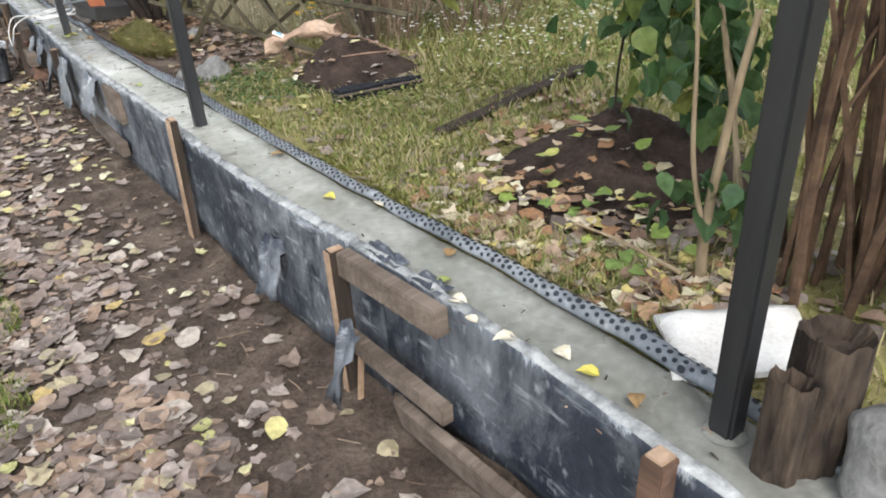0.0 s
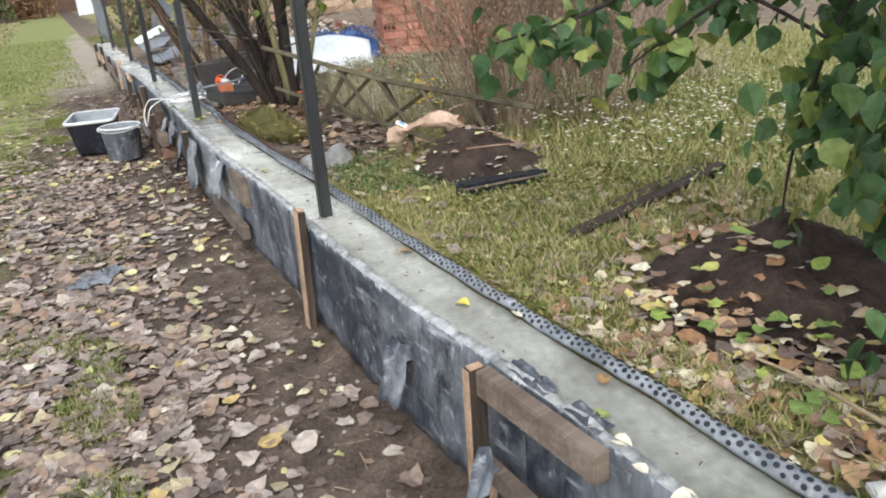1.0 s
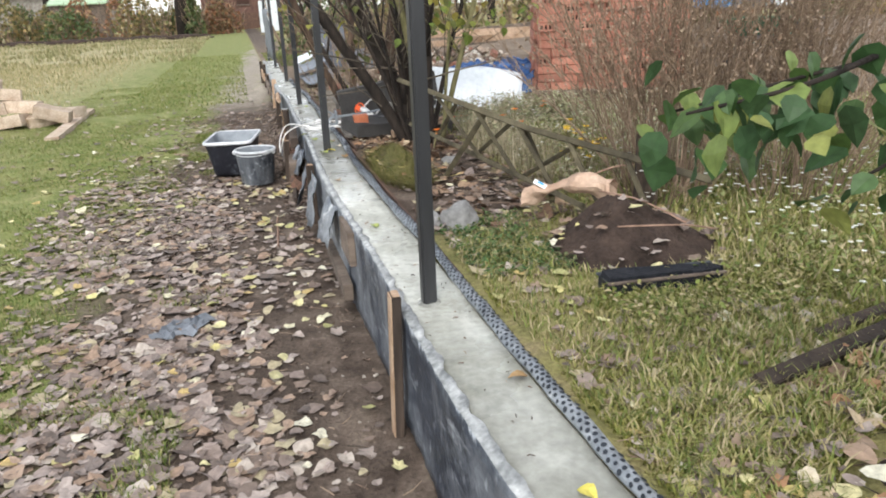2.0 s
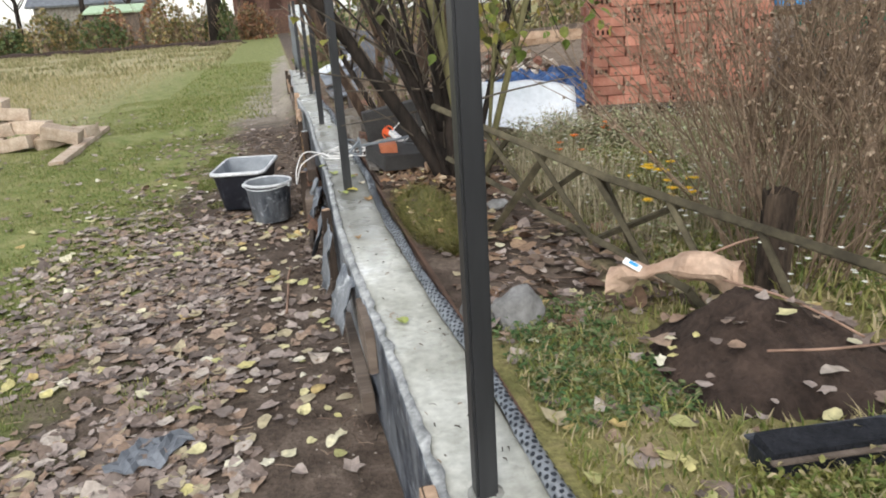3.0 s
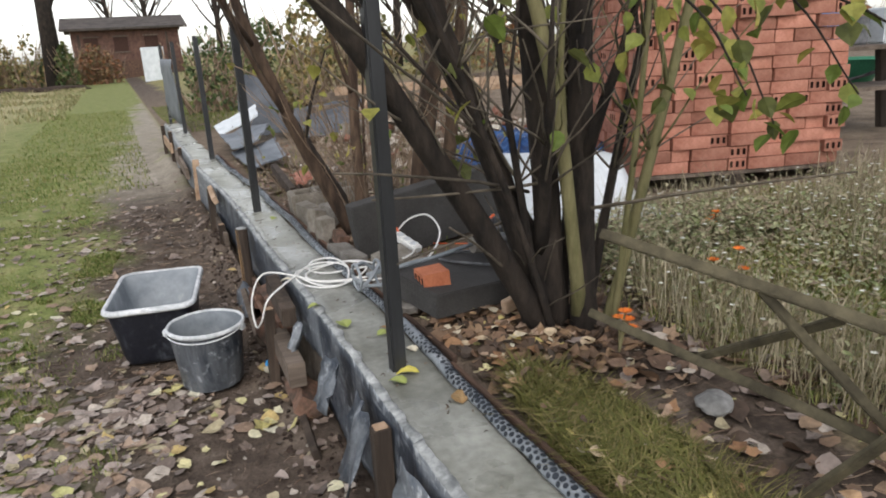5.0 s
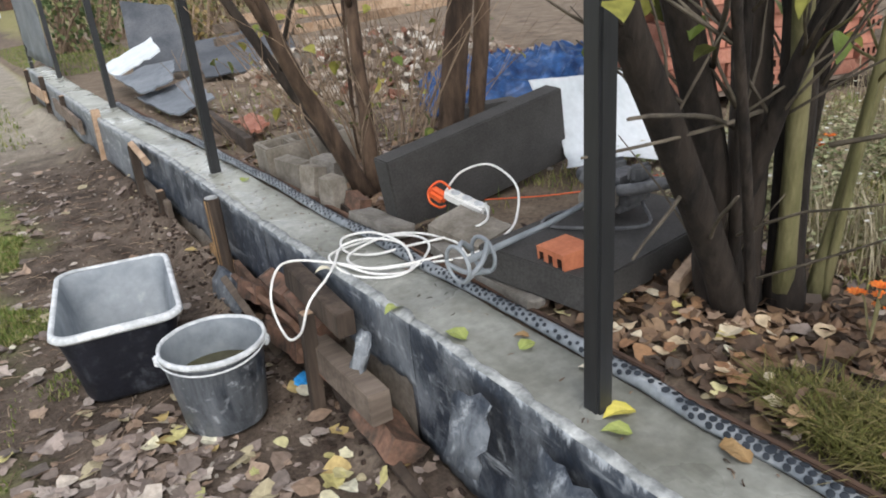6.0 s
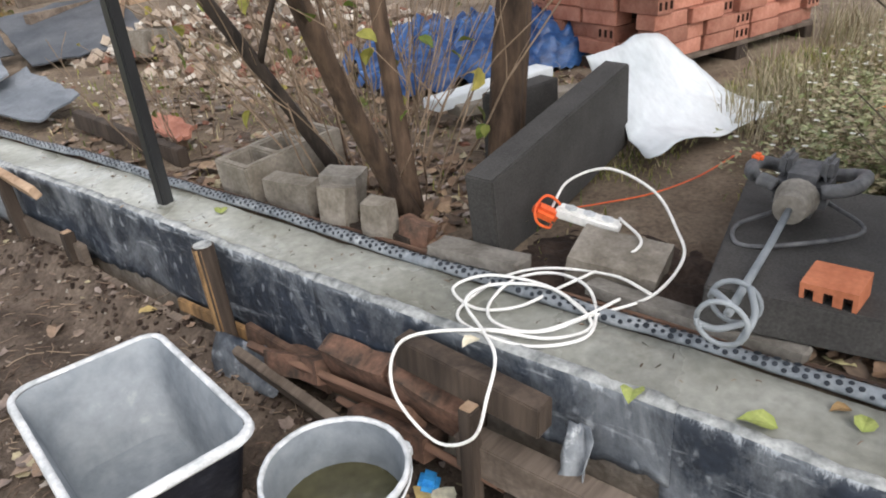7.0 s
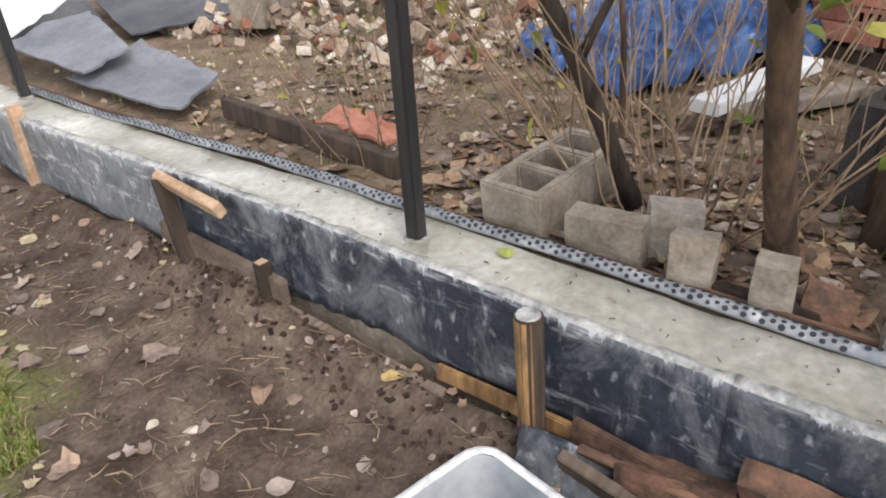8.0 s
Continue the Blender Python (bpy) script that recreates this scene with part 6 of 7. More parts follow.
# ---- tarpaulin, rubble, roofing sheets ----
def tarp_pile():
    bm = bmesh.new()
    n = 72
    grid = []
    for i in range(n + 1):
        row = []
        for k in range(n + 1):
            u, w = i / n * 2 - 1, k / n * 2 - 1
            fall = max(0, 1 - max(abs(u), abs(w)) ** 3)
            x, y = 0.85 * u, 0.42 * w
            z = 0.26 * fall ** 0.6 + 0.14 * noise.noise((x * 3, y * 4, 2)) * fall + 0.22 * (0.5 - abs(noise.noise((x * 4 + y * 3, y * 5, 5)))) * fall + 0.20 * abs(noise.noise((x * 9 - y * 5, y * 11, 8))) + 0.10 * abs(noise.noise((x * 21, y * 19, 3)))
            row.append(bm.verts.new((x + 0.05 * noise.noise((u * 5, w * 5, 1)), y + 0.05 * noise.noise((u * 5, w * 5, 3)), max(z, 0.0) - 0.01)))
        grid.append(row)
    for a, b in zip(grid, grid[1:]):
        for k in range(n):
            bm.faces.new((a[k], b[k], b[k + 1], a[k + 1])).smooth = True
    ob = part("tarpaulin", bm, BLUE_TARP)
    ob.matrix_world = pose(3.25, 8.25, 0.46, 0, 0, -27) @ Matrix.Diagonal((1.2, 1.05, 0.68, 1))
    return tagged(ob, "crumpled blue tarpaulin covering a low pile", "tarpaulin")


tarp_pile()
for m in (pose(2.35, 7.68, 0.50, 0, 4, -25), pose(2.3, 7.82, 0.56, 0, 0, -12)):
    bm = bmesh.new()
    box(bm, (0.75, 0.12, 0.05), None, 0.004)
    ob = tagged(part("pale_board", bm, PALE_CONCRETE if m.translation.z < 0.55 else SHEET_WHITE), "pale board lying before the blue tarpaulin", "board", "boards by the tarpaulin")
    ob.matrix_world = m


def sheet_of(pts, label, material, name="roofing_sheet", thick=0.012, seed=0):
    bm = bmesh.new()
    a, b, c, d = [Vector(p) for p in pts]
    n = 8
    grid = [[bm.verts.new((a * (1 - i / n) + b * (i / n)) * (1 - k / n) + (d * (1 - i / n) + c * (i / n)) * (k / n) + Vector((0, 0, 0.012 * noise.noise((i * 0.7, k * 0.7, seed))))) for k in range(n + 1)] for i in range(n + 1)]
    for r in (0, n):
        for k in range(n + 1):
            grid[r][k].co += noise.noise_vector((k * 1.7, r, seed)) * 0.02
            grid[k][r].co += noise.noise_vector((k * 1.7, r, seed + 4)) * 0.02
    for r, s in zip(grid, grid[1:]):
        for k in range(n):
            bm.faces.new((r[k], s[k], s[k + 1], r[k + 1]))
    ob = part(name, bm, material)
    mod = ob.modifiers.new("thick", "SOLIDIFY")
    mod.thickness = thick
    return tagged(ob, label, "roofing sheet", "roofing sheets")


sheet_of([(1.02, 9.86, 0.50), (1.36, 9.98, 0.55), (1.42, 10.75, 0.62), (0.99, 10.75, 0.53)], "flat grey roofing sheet with a torn corner on the ground", SLATE, seed=1)
sheet_of([(0.99, 10.55, 0.58), (1.22, 10.5, 0.66), (1.5, 11.4, 0.72), (1.0, 11.5, 0.62)], "curled grey roofing sheet lying on another", SLATE, seed=2)
sheet_of([(1.0, 11.5, 0.62), (1.4, 11.4, 0.80), (1.5, 12.1, 0.86), (1.02, 12.2, 0.66)], "white roofing sheet propped on the pile", SHEET_WHITE, seed=3)
sheet_of([(1.75, 11.5, 0.50), (2.6, 11.2, 0.55), (3.1, 12.6, 0.80), (2.1, 12.8, 0.72)], "large dark grey roofing sheet tilted on the soil", SLATE_DARK, seed=4)
sheet_of([(1.3, 12.2, 0.5), (1.9, 12.1, 0.52), (1.9, 12.7, 1.1), (1.45, 12.8, 1.2)], "dark grey bent sheet standing by the wall", SLATE_DARK, seed=5)
board("lying_beam", (1.10, 8.62, 0.47), (1.19, 9.72, 0.49), 0.09, 0.05, WOOD_DARK, "dark old beam lying behind the membrane")
sheet_of([(1.16, 8.72, 0.53), (1.28, 8.76, 0.55), (1.32, 9.12, 0.56), (1.2, 9.14, 0.53)], "orange-red roof tile lying on the soil", BRICK, "roof_tile", 0.018, 6)
board("lying_beam", (2.6, 11.7, 0.66), (3.2, 12.5, 0.95), 0.10, 0.06, WOOD_RAW, "orange-brown beam under the dark sheet")


def rubble(name, label, x0, x1, y0, y1, n, smin, smax, mat, seed, heap=0.3):
    rand = random.Random(seed)
    bm_v, bm_f = [], []
    cube = [(-1, -1, -1), (1, -1, -1), (1, 1, -1), (-1, 1, -1), (-1, -1, 1), (1, -1, 1), (1, 1, 1), (-1, 1, 1)]
    cf = [(0, 3, 2, 1), (4, 5, 6, 7), (0, 1, 5, 4), (1, 2, 6, 5), (2, 3, 7, 6), (3, 0, 4, 7)]
    for k in range(n):
        u, w = rand.random(), rand.random()
        x, y = x0 + (x1 - x0) * u, y0 + (y1 - y0) * w
        s = rand.uniform(smin, smax)
        z = ground_height(x, y) + heap * math.sin(math.pi * u) * math.sin(math.pi * w) * rand.random() + s * 0.2
        m = Matrix.Translation((x, y, z)) @ Euler((rand.uniform(-0.7, 0.7), rand.uniform(-0.7, 0.7), rand.uniform(0, 6.3))).to_matrix().to_4x4()
        i0 = len(bm_v)
        sx, sy, sz = s * rand.uniform(0.5, 1), s * rand.uniform(0.4, 0.8), s * rand.uniform(0.25, 0.6)
        for a, b, c in cube:
            j = [rand.uniform(0.6, 1.0) for _ in range(3)]
            bm_v.append(m @ Vector((a * sx * j[0], b * sy * j[1], c * sz * j[2])) * 1.0)
        bm_f += [tuple(i0 + q for q in fc) for fc in cf]
    return tagged(raw(name, bm_v, bm_f, mat), label, "rubble", kind="stuff")


RUBBLE = leafy("pale_rubble", [(0.34, 0.28, 0.22), (0.43, 0.38, 0.32), (0.24, 0.185, 0.145), (0.21, 0.10, 0.07), (0.50, 0.46, 0.40), (0.16, 0.125, 0.10), (0.28, 0.22, 0.17)], 0.95, 0.0)
rubble("rubble_heap", "heap of pale broken stones and brick fragments", 2.0, 4.3, 9.2, 12.2, 1100, 0.02, 0.075, RUBBLE, 91, 0.35)
rubble("clods", "small stones and soil crumbs on the bare garden ground", 1.0, 3.2, 7.0, 11.5, 700, 0.008, 0.028, RUBBLE, 92, 0.0)
rubble("clods", "small soil crumbs and pebbles along the wall foot", -0.6, 0.62, 0.3, 11.0, 2600, 0.003, 0.013, leafy("soil_crumbs", [(0.07, 0.052, 0.04), (0.12, 0.09, 0.07), (0.2, 0.16, 0.13), (0.3, 0.27, 0.23)], 0.95, 0.0), 93, 0.0)
for k, (a, b) in enumerate((((2.6, 12.6, 0.9), (5.4, 11.2, 0.95)), ((2.4, 13.0, 0.8), (5.2, 12.2, 1.0)), ((3.0, 12.2, 0.75), (5.6, 12.0, 0.9)), ((2.2, 12.4, 0.7), (4.6, 12.9, 0.75)))):
    board("timber", a, b, 0.10, 0.06, WOOD_GREY if k % 2 else WOOD_RAW, "grey old timber lying on the heap", category="timber", group="timbers on the heap")


# ---- pile of tan blocks on the lawn ----
def block_pile():
    rand = random.Random(101)
    for j, (x, y, z, r) in enumerate([(-3.4 + 0.36 * i, 11.0 + 0.1 * (i % 2), 0.14, 0) for i in range(4)] + [(-3.3 + 0.38 * i, 11.2, 0.30, 0) for i in range(3)] + [(-3.15 + 0.38 * i, 11.3, 0.46, 0) for i in range(2)] + [(-3.0, 11.35, 0.60, 0), (-3.4, 11.4, 0.6, 0), (-2.15, 10.95, 0.22, 30), (-2.1, 11.5, 0.14, 0)]):
        block((0.42, 0.25, 0.15), pose(x, y, z + 0.02, rand.uniform(-9, 9), rand.uniform(-14, 14) + r, rand.uniform(-30, 30)), CLAY, "tan worn clay block piled on the lawn", j * 1.7, "block", "clay_block", "pile of tan blocks")


block_pile()
board("plank", (-3.6, 10.5, 0.03), (-2.15, 10.62, 0.03), 0.03, 0.14, WOOD_GREY, "weathered plank under the block pile", category="plank")
board("plank", (-3.6, 10.75, 0.04), (-2.05, 10.82, 0.04), 0.03, 0.12, WOOD_GREY, "grey plank under the block pile", category="plank")
board("kerb_beam", (-1.93, 9.70, 0.055), (-1.985, 12.3, 0.06), 0.12, 0.15, CLAY, "pale worn kerb beam lying in the grass", category="kerb")


# ---- flowers ----
def marigold(x, y, z, colour, seed):
    rand = random.Random(seed)
    t = thing("flower", "orange-yellow daisy-like flowers on thin green stems", "flower", group="garden flowers")
    v, f = [], []
    heads = [(x + rand.gauss(0, 0.045), y + rand.gauss(0, 0.045), z + rand.uniform(-0.06, 0.05)) for _ in range(4)]
    for h in heads:
        tube(v, f, smooth_line([(x, y, ground_height(x, y)), (x + (h[0] - x) * 0.6, y + (h[1] - y) * 0.6, z * 0.6 + 0.2), h], 4), 0.003, 5)
    raw("stem", v, f, BARK_GREEN, t)
    for h in heads:
        v, f = [], []
        for k in range(11):
            leaf(v, f, Vector(h), 0.027, 2 * math.pi * k / 11, 0.45, 0, 0.08, 0.03, 0.8)
        raw("bloom", v, f, colour, t)
    return t


PETAL = leafy("orange_petals", [(0.72, 0.42, 0.03), (0.80, 0.52, 0.04), (0.82, 0.60, 0.07)], 0.6, 0.2)
PETAL_RED = leafy("red_orange_petals", [(0.72, 0.16, 0.03), (0.80, 0.24, 0.04)], 0.6, 0.2)
for k, (x, y, z, c) in enumerate(((1.45, 5.44, 0.55, PETAL_RED), (2.26, 4.66, 0.62, PETAL), (2.16, 4.78, 0.62, PETAL), (2.00, 4.25, 0.62, PETAL), (2.6, 6.2, 0.55, PETAL_RED), (2.1, 5.6, 0.6, PETAL_RED), (1.95, 4.4, 0.55, PETAL), (2.08, 4.52, 0.64, PETAL))):
    marigold(x, y, z, c, 200 + k)


# ---- ground cover: grass, weeds, fallen leaves ----
def blades(name, label, spots, n, hmin, hmax, mat, seed, lean=0.5, wide=0.004, where=None, category="grass"):
    rand = random.Random(seed)
    v, f = [], []
    for k in range(n):
        for _ in range(20):
            x0, x1, y0, y1 = rand.choice(spots)
            x, y = rand.uniform(x0, x1), rand.uniform(y0, y1)
            if where is None or where(x, y, rand):
                break
        else:
            continue
        z = ground_height(x, y) - 0.004
        h, a = rand.uniform(hmin, hmax), rand.uniform(0, 6.28)
        lx, ly = math.cos(a) * h * rand.uniform(0.1, lean), math.sin(a) * h * rand.uniform(0.1, lean)
        w = wide * rand.uniform(0.6, 1.3)
        sx, sy = -math.sin(a) * w, math.cos(a) * w
        i = len(v)
        v += [(x - sx, y - sy, z), (x + sx, y + sy, z), (x + lx * 0.4 + sx * 0.8, y + ly * 0.4 + sy * 0.8, z + h * 0.6), (x + lx * 0.4 - sx * 0.8, y + ly * 0.4 - sy * 0.8, z + h * 0.6), (x + lx, y + ly, z + h * rand.uniform(0.75, 1.0))]
        f += [(i, i + 1, i + 2, i + 3), (i + 3, i + 2, i + 4)]
    return tagged(raw(name, v, f, mat), label, category, kind="stuff")


def patchy(scale, level, seed):
    return lambda x, y, r: noise.noise((x * scale, y * scale, seed)) > level + r.uniform(-0.25, 0.25)


def off_mounds(x, y):
    return ((x - 1.62) / 0.46) ** 2 + ((y - 1.34) / 0.5) ** 2 > 1 and ((x - 1.68) / 0.36) ** 2 + ((y - 3.22) / 0.34) ** 2 > 1


def lawn_edge(y):
    return -0.75 + 0.42 * smoothstep(4, 11, y)


blades("garden_grass", "rough green and straw-coloured garden grass", [(0.95, 4.2, -0.5, 4.2), (1.0, 4.0, 1.6, 3.4), (1.6, 4.2, 3.5, 7.0)], 52000, 0.015, 0.065, GRASS, 301, 1.2, 0.0026, lambda x, y, r: off_mounds(x, y) and patchy(1.6, 0.0, 5)(x, y, r) and not (x < 1.7 and y > 3.75))
blades("garden_grass", "short mossy grass behind the wall", [(0.98, 1.7, 1.8, 3.5), (0.98, 1.3, 0.9, 2.2)], 12000, 0.012, 0.05, GRASS, 308, 1.3, 0.0024, lambda x, y, r: off_mounds(x, y))
blades("moss", "yellow-green mossy turf behind the wall", [(0.97, 1.5, 1.5, 3.0), (1.2, 2.2, 2.2, 2.75)], 26000, 0.008, 0.03, MOSS, 309, 1.4, 0.0024, lambda x, y, r: off_mounds(x, y) and patchy(2.2, -0.05, 15)(x, y, r))
blades("garden_grass", "straw-mixed grass spreading over the back garden", [(2.0, 9.0, -1.0, 6.2)], 30000, 0.03, 0.11, GRASS, 310, 1.1, 0.0045, lambda x, y, r: r.random() < (1 - smoothstep(3.5, 9.0, x + noise.noise((x, y, 3)))) * smoothstep(-1.0, 1.6, y))
blades("dry_stalks", "dry beige stalks standing in the flower bed", [(1.7, 4.6, 4.1, 6.8)], 7000, 0.10, 0.30, leafy("beige_stalks", [(0.34, 0.29, 0.19), (0.26, 0.22, 0.14), (0.42, 0.37, 0.26), (0.22, 0.21, 0.11)], through=0.1), 311, 0.7, 0.0022, lambda x, y, r: patchy(1.4, 0.0, 21)(x, y, r) and x - 1.7 > (y - 5.6) * 0.6)
blades("hay_grass", "matted dry grass on the mound beside the wall", [(0.95, 1.26, 4.3, 5.55)], 9000, 0.03, 0.085, leafy("hay", [(0.12, 0.118, 0.032), (0.17, 0.155, 0.05), (0.085, 0.088, 0.022), (0.21, 0.175, 0.075)]), 302, 2.2, 0.002, lambda x, y, r: ((x - 1.09) / (0.125 + r.gauss(0, 0.02))) ** 2 + ((y - 4.93) / 0.56) ** 2 < 1)
for o in scene.objects:
    if o.name.startswith("hay_grass"):
        for vert in o.data.vertices:
            q = math.hypot((vert.co.x - 1.09) / 0.135, (vert.co.y - 4.93) / 0.56)
            vert.co.z += 0.125 * (1 - smoothstep(0, 1, q))
blades("lawn", "short green lawn with worn patches", [(-3.2, -0.3, 3.0, 12), (-2.4, 0.0, 5, 16), (-1.4, -0.1, 0.5, 6)], 90000, 0.012, 0.035, LAWN, 303, 0.9, 0.0022, lambda x, y, r: x < lawn_edge(y) + 0.35 * noise.noise((x * 2, y * 2, 4)) + r.gauss(0, 0.12) and patchy(1.1, -0.15, 8)(x, y, r))
blades("grass_tuft", "small tufts of green grass in the trodden soil", [(-0.8, 0.25, 0.8, 3.4), (-0.6, 0.15, 7.8, 9.4), (-1.2, 0.1, 1.5, 8)], 20000, 0.014, 0.045, LAWN, 304, 1.0, 0.0024, lambda x, y, r: noise.noise((x * 2.2, y * 2.2, 11)) > 0.22 + 0.35 * smoothstep(-0.4, 0.25, x))
blades("path_edge_grass", "sparse grass stalks in the garden soil", [(1.0, 3.0, 6.8, 11.0)], 1500, 0.02, 0.09, GRASS, 305, 1.2, 0.0025)
blades("field_grass", "pale dry grass of the field", [(-9, -1.9, 6, 26)], 26000, 0.04, 0.12, leafy("field_straw", [(0.36, 0.30, 0.16), (0.44, 0.38, 0.22), (0.28, 0.25, 0.11), (0.20, 0.20, 0.08)]), 306, 0.9, 0.006, lambda x, y, r: r.random() < (1 - smoothstep(-5.0, -1.9, x)) * smoothstep(6, 12, y))
blades("field_grass", "pale tussocky grass of the far field", [(-18, 0.0, 24, 46)], 16000, 0.06, 0.2, leafy("far_field_straw", [(0.30, 0.26, 0.14), (0.38, 0.33, 0.19), (0.22, 0.21, 0.09), (0.16, 0.17, 0.07)]), 312, 0.9, 0.018, lambda x, y, r: x < -1.2 and patchy(0.5, 0.0, 33)(x, y, r))
blades("far_verge", "green verge grass along the far path", [(-1.6, 0.3, 12, 26), (0.95, 2.2, 14, 26)], 16000, 0.03, 0.07, LAWN, 307, 0.9, 0.005)


def dry_leaf(verts, faces, at, size, turn, tilt, roll, rand):
    """Adds one dry leaf lying on the ground: a ragged outline round a midpoint, slightly curled."""
    m = Matrix.Translation(at) @ Euler((tilt, roll, turn)).to_matrix().to_4x4()
    n = len(verts)
    curl, bow, wide = rand.gauss(0.10, 0.22), rand.gauss(0.05, 0.20), rand.uniform(0.75, 1.25)
    lobed = rand.random() < 0.4
    outline = ((0, 0), (0.22, 0.08), (0.43, 0.28), (0.40, 0.56), (0.23, 0.83), (0, 1.06), (-0.23, 0.83), (-0.40, 0.56), (-0.43, 0.28), (-0.22, 0.08))
    verts.append(m @ Vector((0, 0.02 * size, 0)))
    for i, (x, y) in enumerate(outline):
        k = (0.72 if lobed and i % 2 else 1.0) * rand.uniform(0.84, 1.14)
        px, py = x * wide * k, (y - 0.5) * k
        verts.append(m @ Vector((px * size, py * size, size * (curl * px * px * 2.2 + bow * py * py * 1.6 + rand.gauss(0, 0.025)))))
    for i in range(10):
        faces.append((n, n + 1 + i, n + 1 + (i + 1) % 10))


def leaf_cover(name, label, spots, n, smin, smax, mat, seed, where=None, lift=0.004, on_wall=False, tilt=0.16):
    rand = random.Random(seed)
    v, f = [], []
    for k in range(n):
        for _ in range(25):
            x0, x1, y0, y1 = rand.choice(spots)
            x, y = rand.uniform(x0, x1), rand.uniform(y0, y1)
            if where is None or where(x, y, rand):
                break
        else:
            continue
        z = WALL_TOP + 0.006 if on_wall else ground_height(x, y)
        if not on_wall:
            for mx, my, rx, ry, h in ((1.66, 1.36, 0.56, 0.58, 0.20), (1.68, 3.22, 0.42, 0.40, 0.19), (1.09, 4.93, 0.135, 0.56, 0.13)):
                z += h * (1 - smoothstep(0, 1, math.hypot((x - mx) / rx, (y - my) / ry)))
        dry_leaf(v, f, Vector((x, y, z + lift + rand.uniform(0, 0.012))), smin + (smax - smin) * rand.random() ** 1.4, rand.uniform(0, 6.3), rand.gauss(0, tilt), rand.gauss(0, tilt), rand)
    return tagged(raw(name, v, f, mat), label, "fallen leaves", kind="stuff")


def litter_zone(x, y, r):
    if x > 0.6:
        return False
    d = smoothstep(-1.6, -0.5, x) * (1 - 0.86 * smoothstep(-0.05, 0.35, x + 0.12 * noise.noise((y * 1.3, 3, 3)))) * (1 - 0.86 * smoothstep(6.0, 8.6, y)) * (0.55 + 0.75 * noise.noise((x * 1.7, y * 1.7, 6)))
    return r.random() < d


leaf_cover("leaf_litter", "dry brown and pinkish fallen leaves on the soil", [(-1.7, 0.62, -0.3, 7.5), (-1.2, 0.6, 0.5, 6.0), (-1.6, 0.62, 5, 11)], 8600, 0.026, 0.098, LITTER, 401, litter_zone, tilt=0.14)
leaf_cover("yellow_leaves", "pale yellow fallen leaves on the soil", [(-1.6, 0.62, 0, 9.0), (-0.9, 0.62, 0.6, 7.0)], 250, 0.036, 0.088, YELLOW, 402, lambda x, y, r: x < 0.6 and r.random() < 1 - 0.6 * smoothstep(6.5, 8.5, y), 0.008)
leaf_cover("leaf_litter", "brown leaves lying on the far lawn and path", [(-3.0, 0.55, 7, 14)], 420, 0.04, 0.085, LITTER, 403)
leaf_cover("garden_litter", "brown and pale leaves among the garden grass", [(0.98, 2.4, 0.3, 2.6), (0.98, 1.6, 0.6, 2.4), (1.0, 2.6, 2.4, 4.4)], 1100, 0.026, 0.075, LITTER, 404, lambda x, y, r: ((x - 1.70) / 0.44) ** 2 + ((y - 1.42) / 0.46) ** 2 > 1 or r.random() < 0.08)
leaf_cover("garden_litter", "thick brown leaf litter under the shrub tree", [(0.98, 1.9, 3.6, 6.2), (1.0, 1.7, 7.2, 8.6), (1.0, 3.0, 7.0, 10.0)], 1100, 0.028, 0.085, LITTER, 405)
leaf_cover("garden_litter", "dark and warm brown curled leaves under the shrub tree", [(0.98, 1.9, 3.6, 6.2), (1.0, 1.7, 7.2, 8.6), (1.0, 3.0, 7.0, 10.0)], 1500, 0.028, 0.09, leafy("dark_leaf_litter", [(0.16, 0.10, 0.065), (0.11, 0.07, 0.048), (0.22, 0.145, 0.095), (0.08, 0.055, 0.04), (0.29, 0.20, 0.13), (0.13, 0.095, 0.07)], through=0.05), 413, None, 0.008, tilt=0.28)
leaf_cover("yellow_leaves", "yellow leaves scattered over the dug soil", [(1.0, 1.9, 0.75, 2.2), (1.0, 1.5, 0.7, 1.7)], 75, 0.03, 0.062, YELLOW, 406, lambda x, y, r: ((x - 1.72) / 0.42) ** 2 + ((y - 1.45) / 0.44) ** 2 > 1, 0.008)
leaf_cover("garden_litter", "orange-brown and pale leaves round the dug soil", [(1.0, 1.55, 0.7, 1.75), (1.0, 1.35, 0.6, 1.5), (1.5, 2.2, 1.7, 2.2)], 420, 0.03, 0.08, WARM_LITTER, 412, None, 0.008, tilt=0.25)
leaf_cover("yellow_leaves", "yellow leaves gathered beside the bucket and the wall", [(-0.02, 0.12, 6.84, 7.06), (0.32, 0.44, 6.26, 6.4), (0.2, 0.4, 5.45, 5.65)], 18, 0.06, 0.09, YELLOW, 414, None, 0.012)
leaf_cover("wall_foot_litter", "muddy brown leaves packed along the wall foot", [(0.42, 0.64, 5.3, 9.8)], 110, 0.02, 0.045, LITTER, 411, None, 0.006, tilt=0.3)
rubble("soil_clods", "dark soil clods and crumbs along the wall foot", 0.44, 0.63, 5.4, 9.6, 520, 0.006, 0.018, MOUND, 91, 0.0)
leaf_cover("garden_litter", "dark brown mulch of leaves between the bank and the tree", [(0.97, 1.6, 5.35, 6.05)], 520, 0.03, 0.08, leafy("mulch_leaves", [(0.11, 0.07, 0.045), (0.075, 0.05, 0.035), (0.16, 0.10, 0.062), (0.055, 0.04, 0.03), (0.21, 0.135, 0.08)], through=0.03), 415, None, 0.016, tilt=0.4)
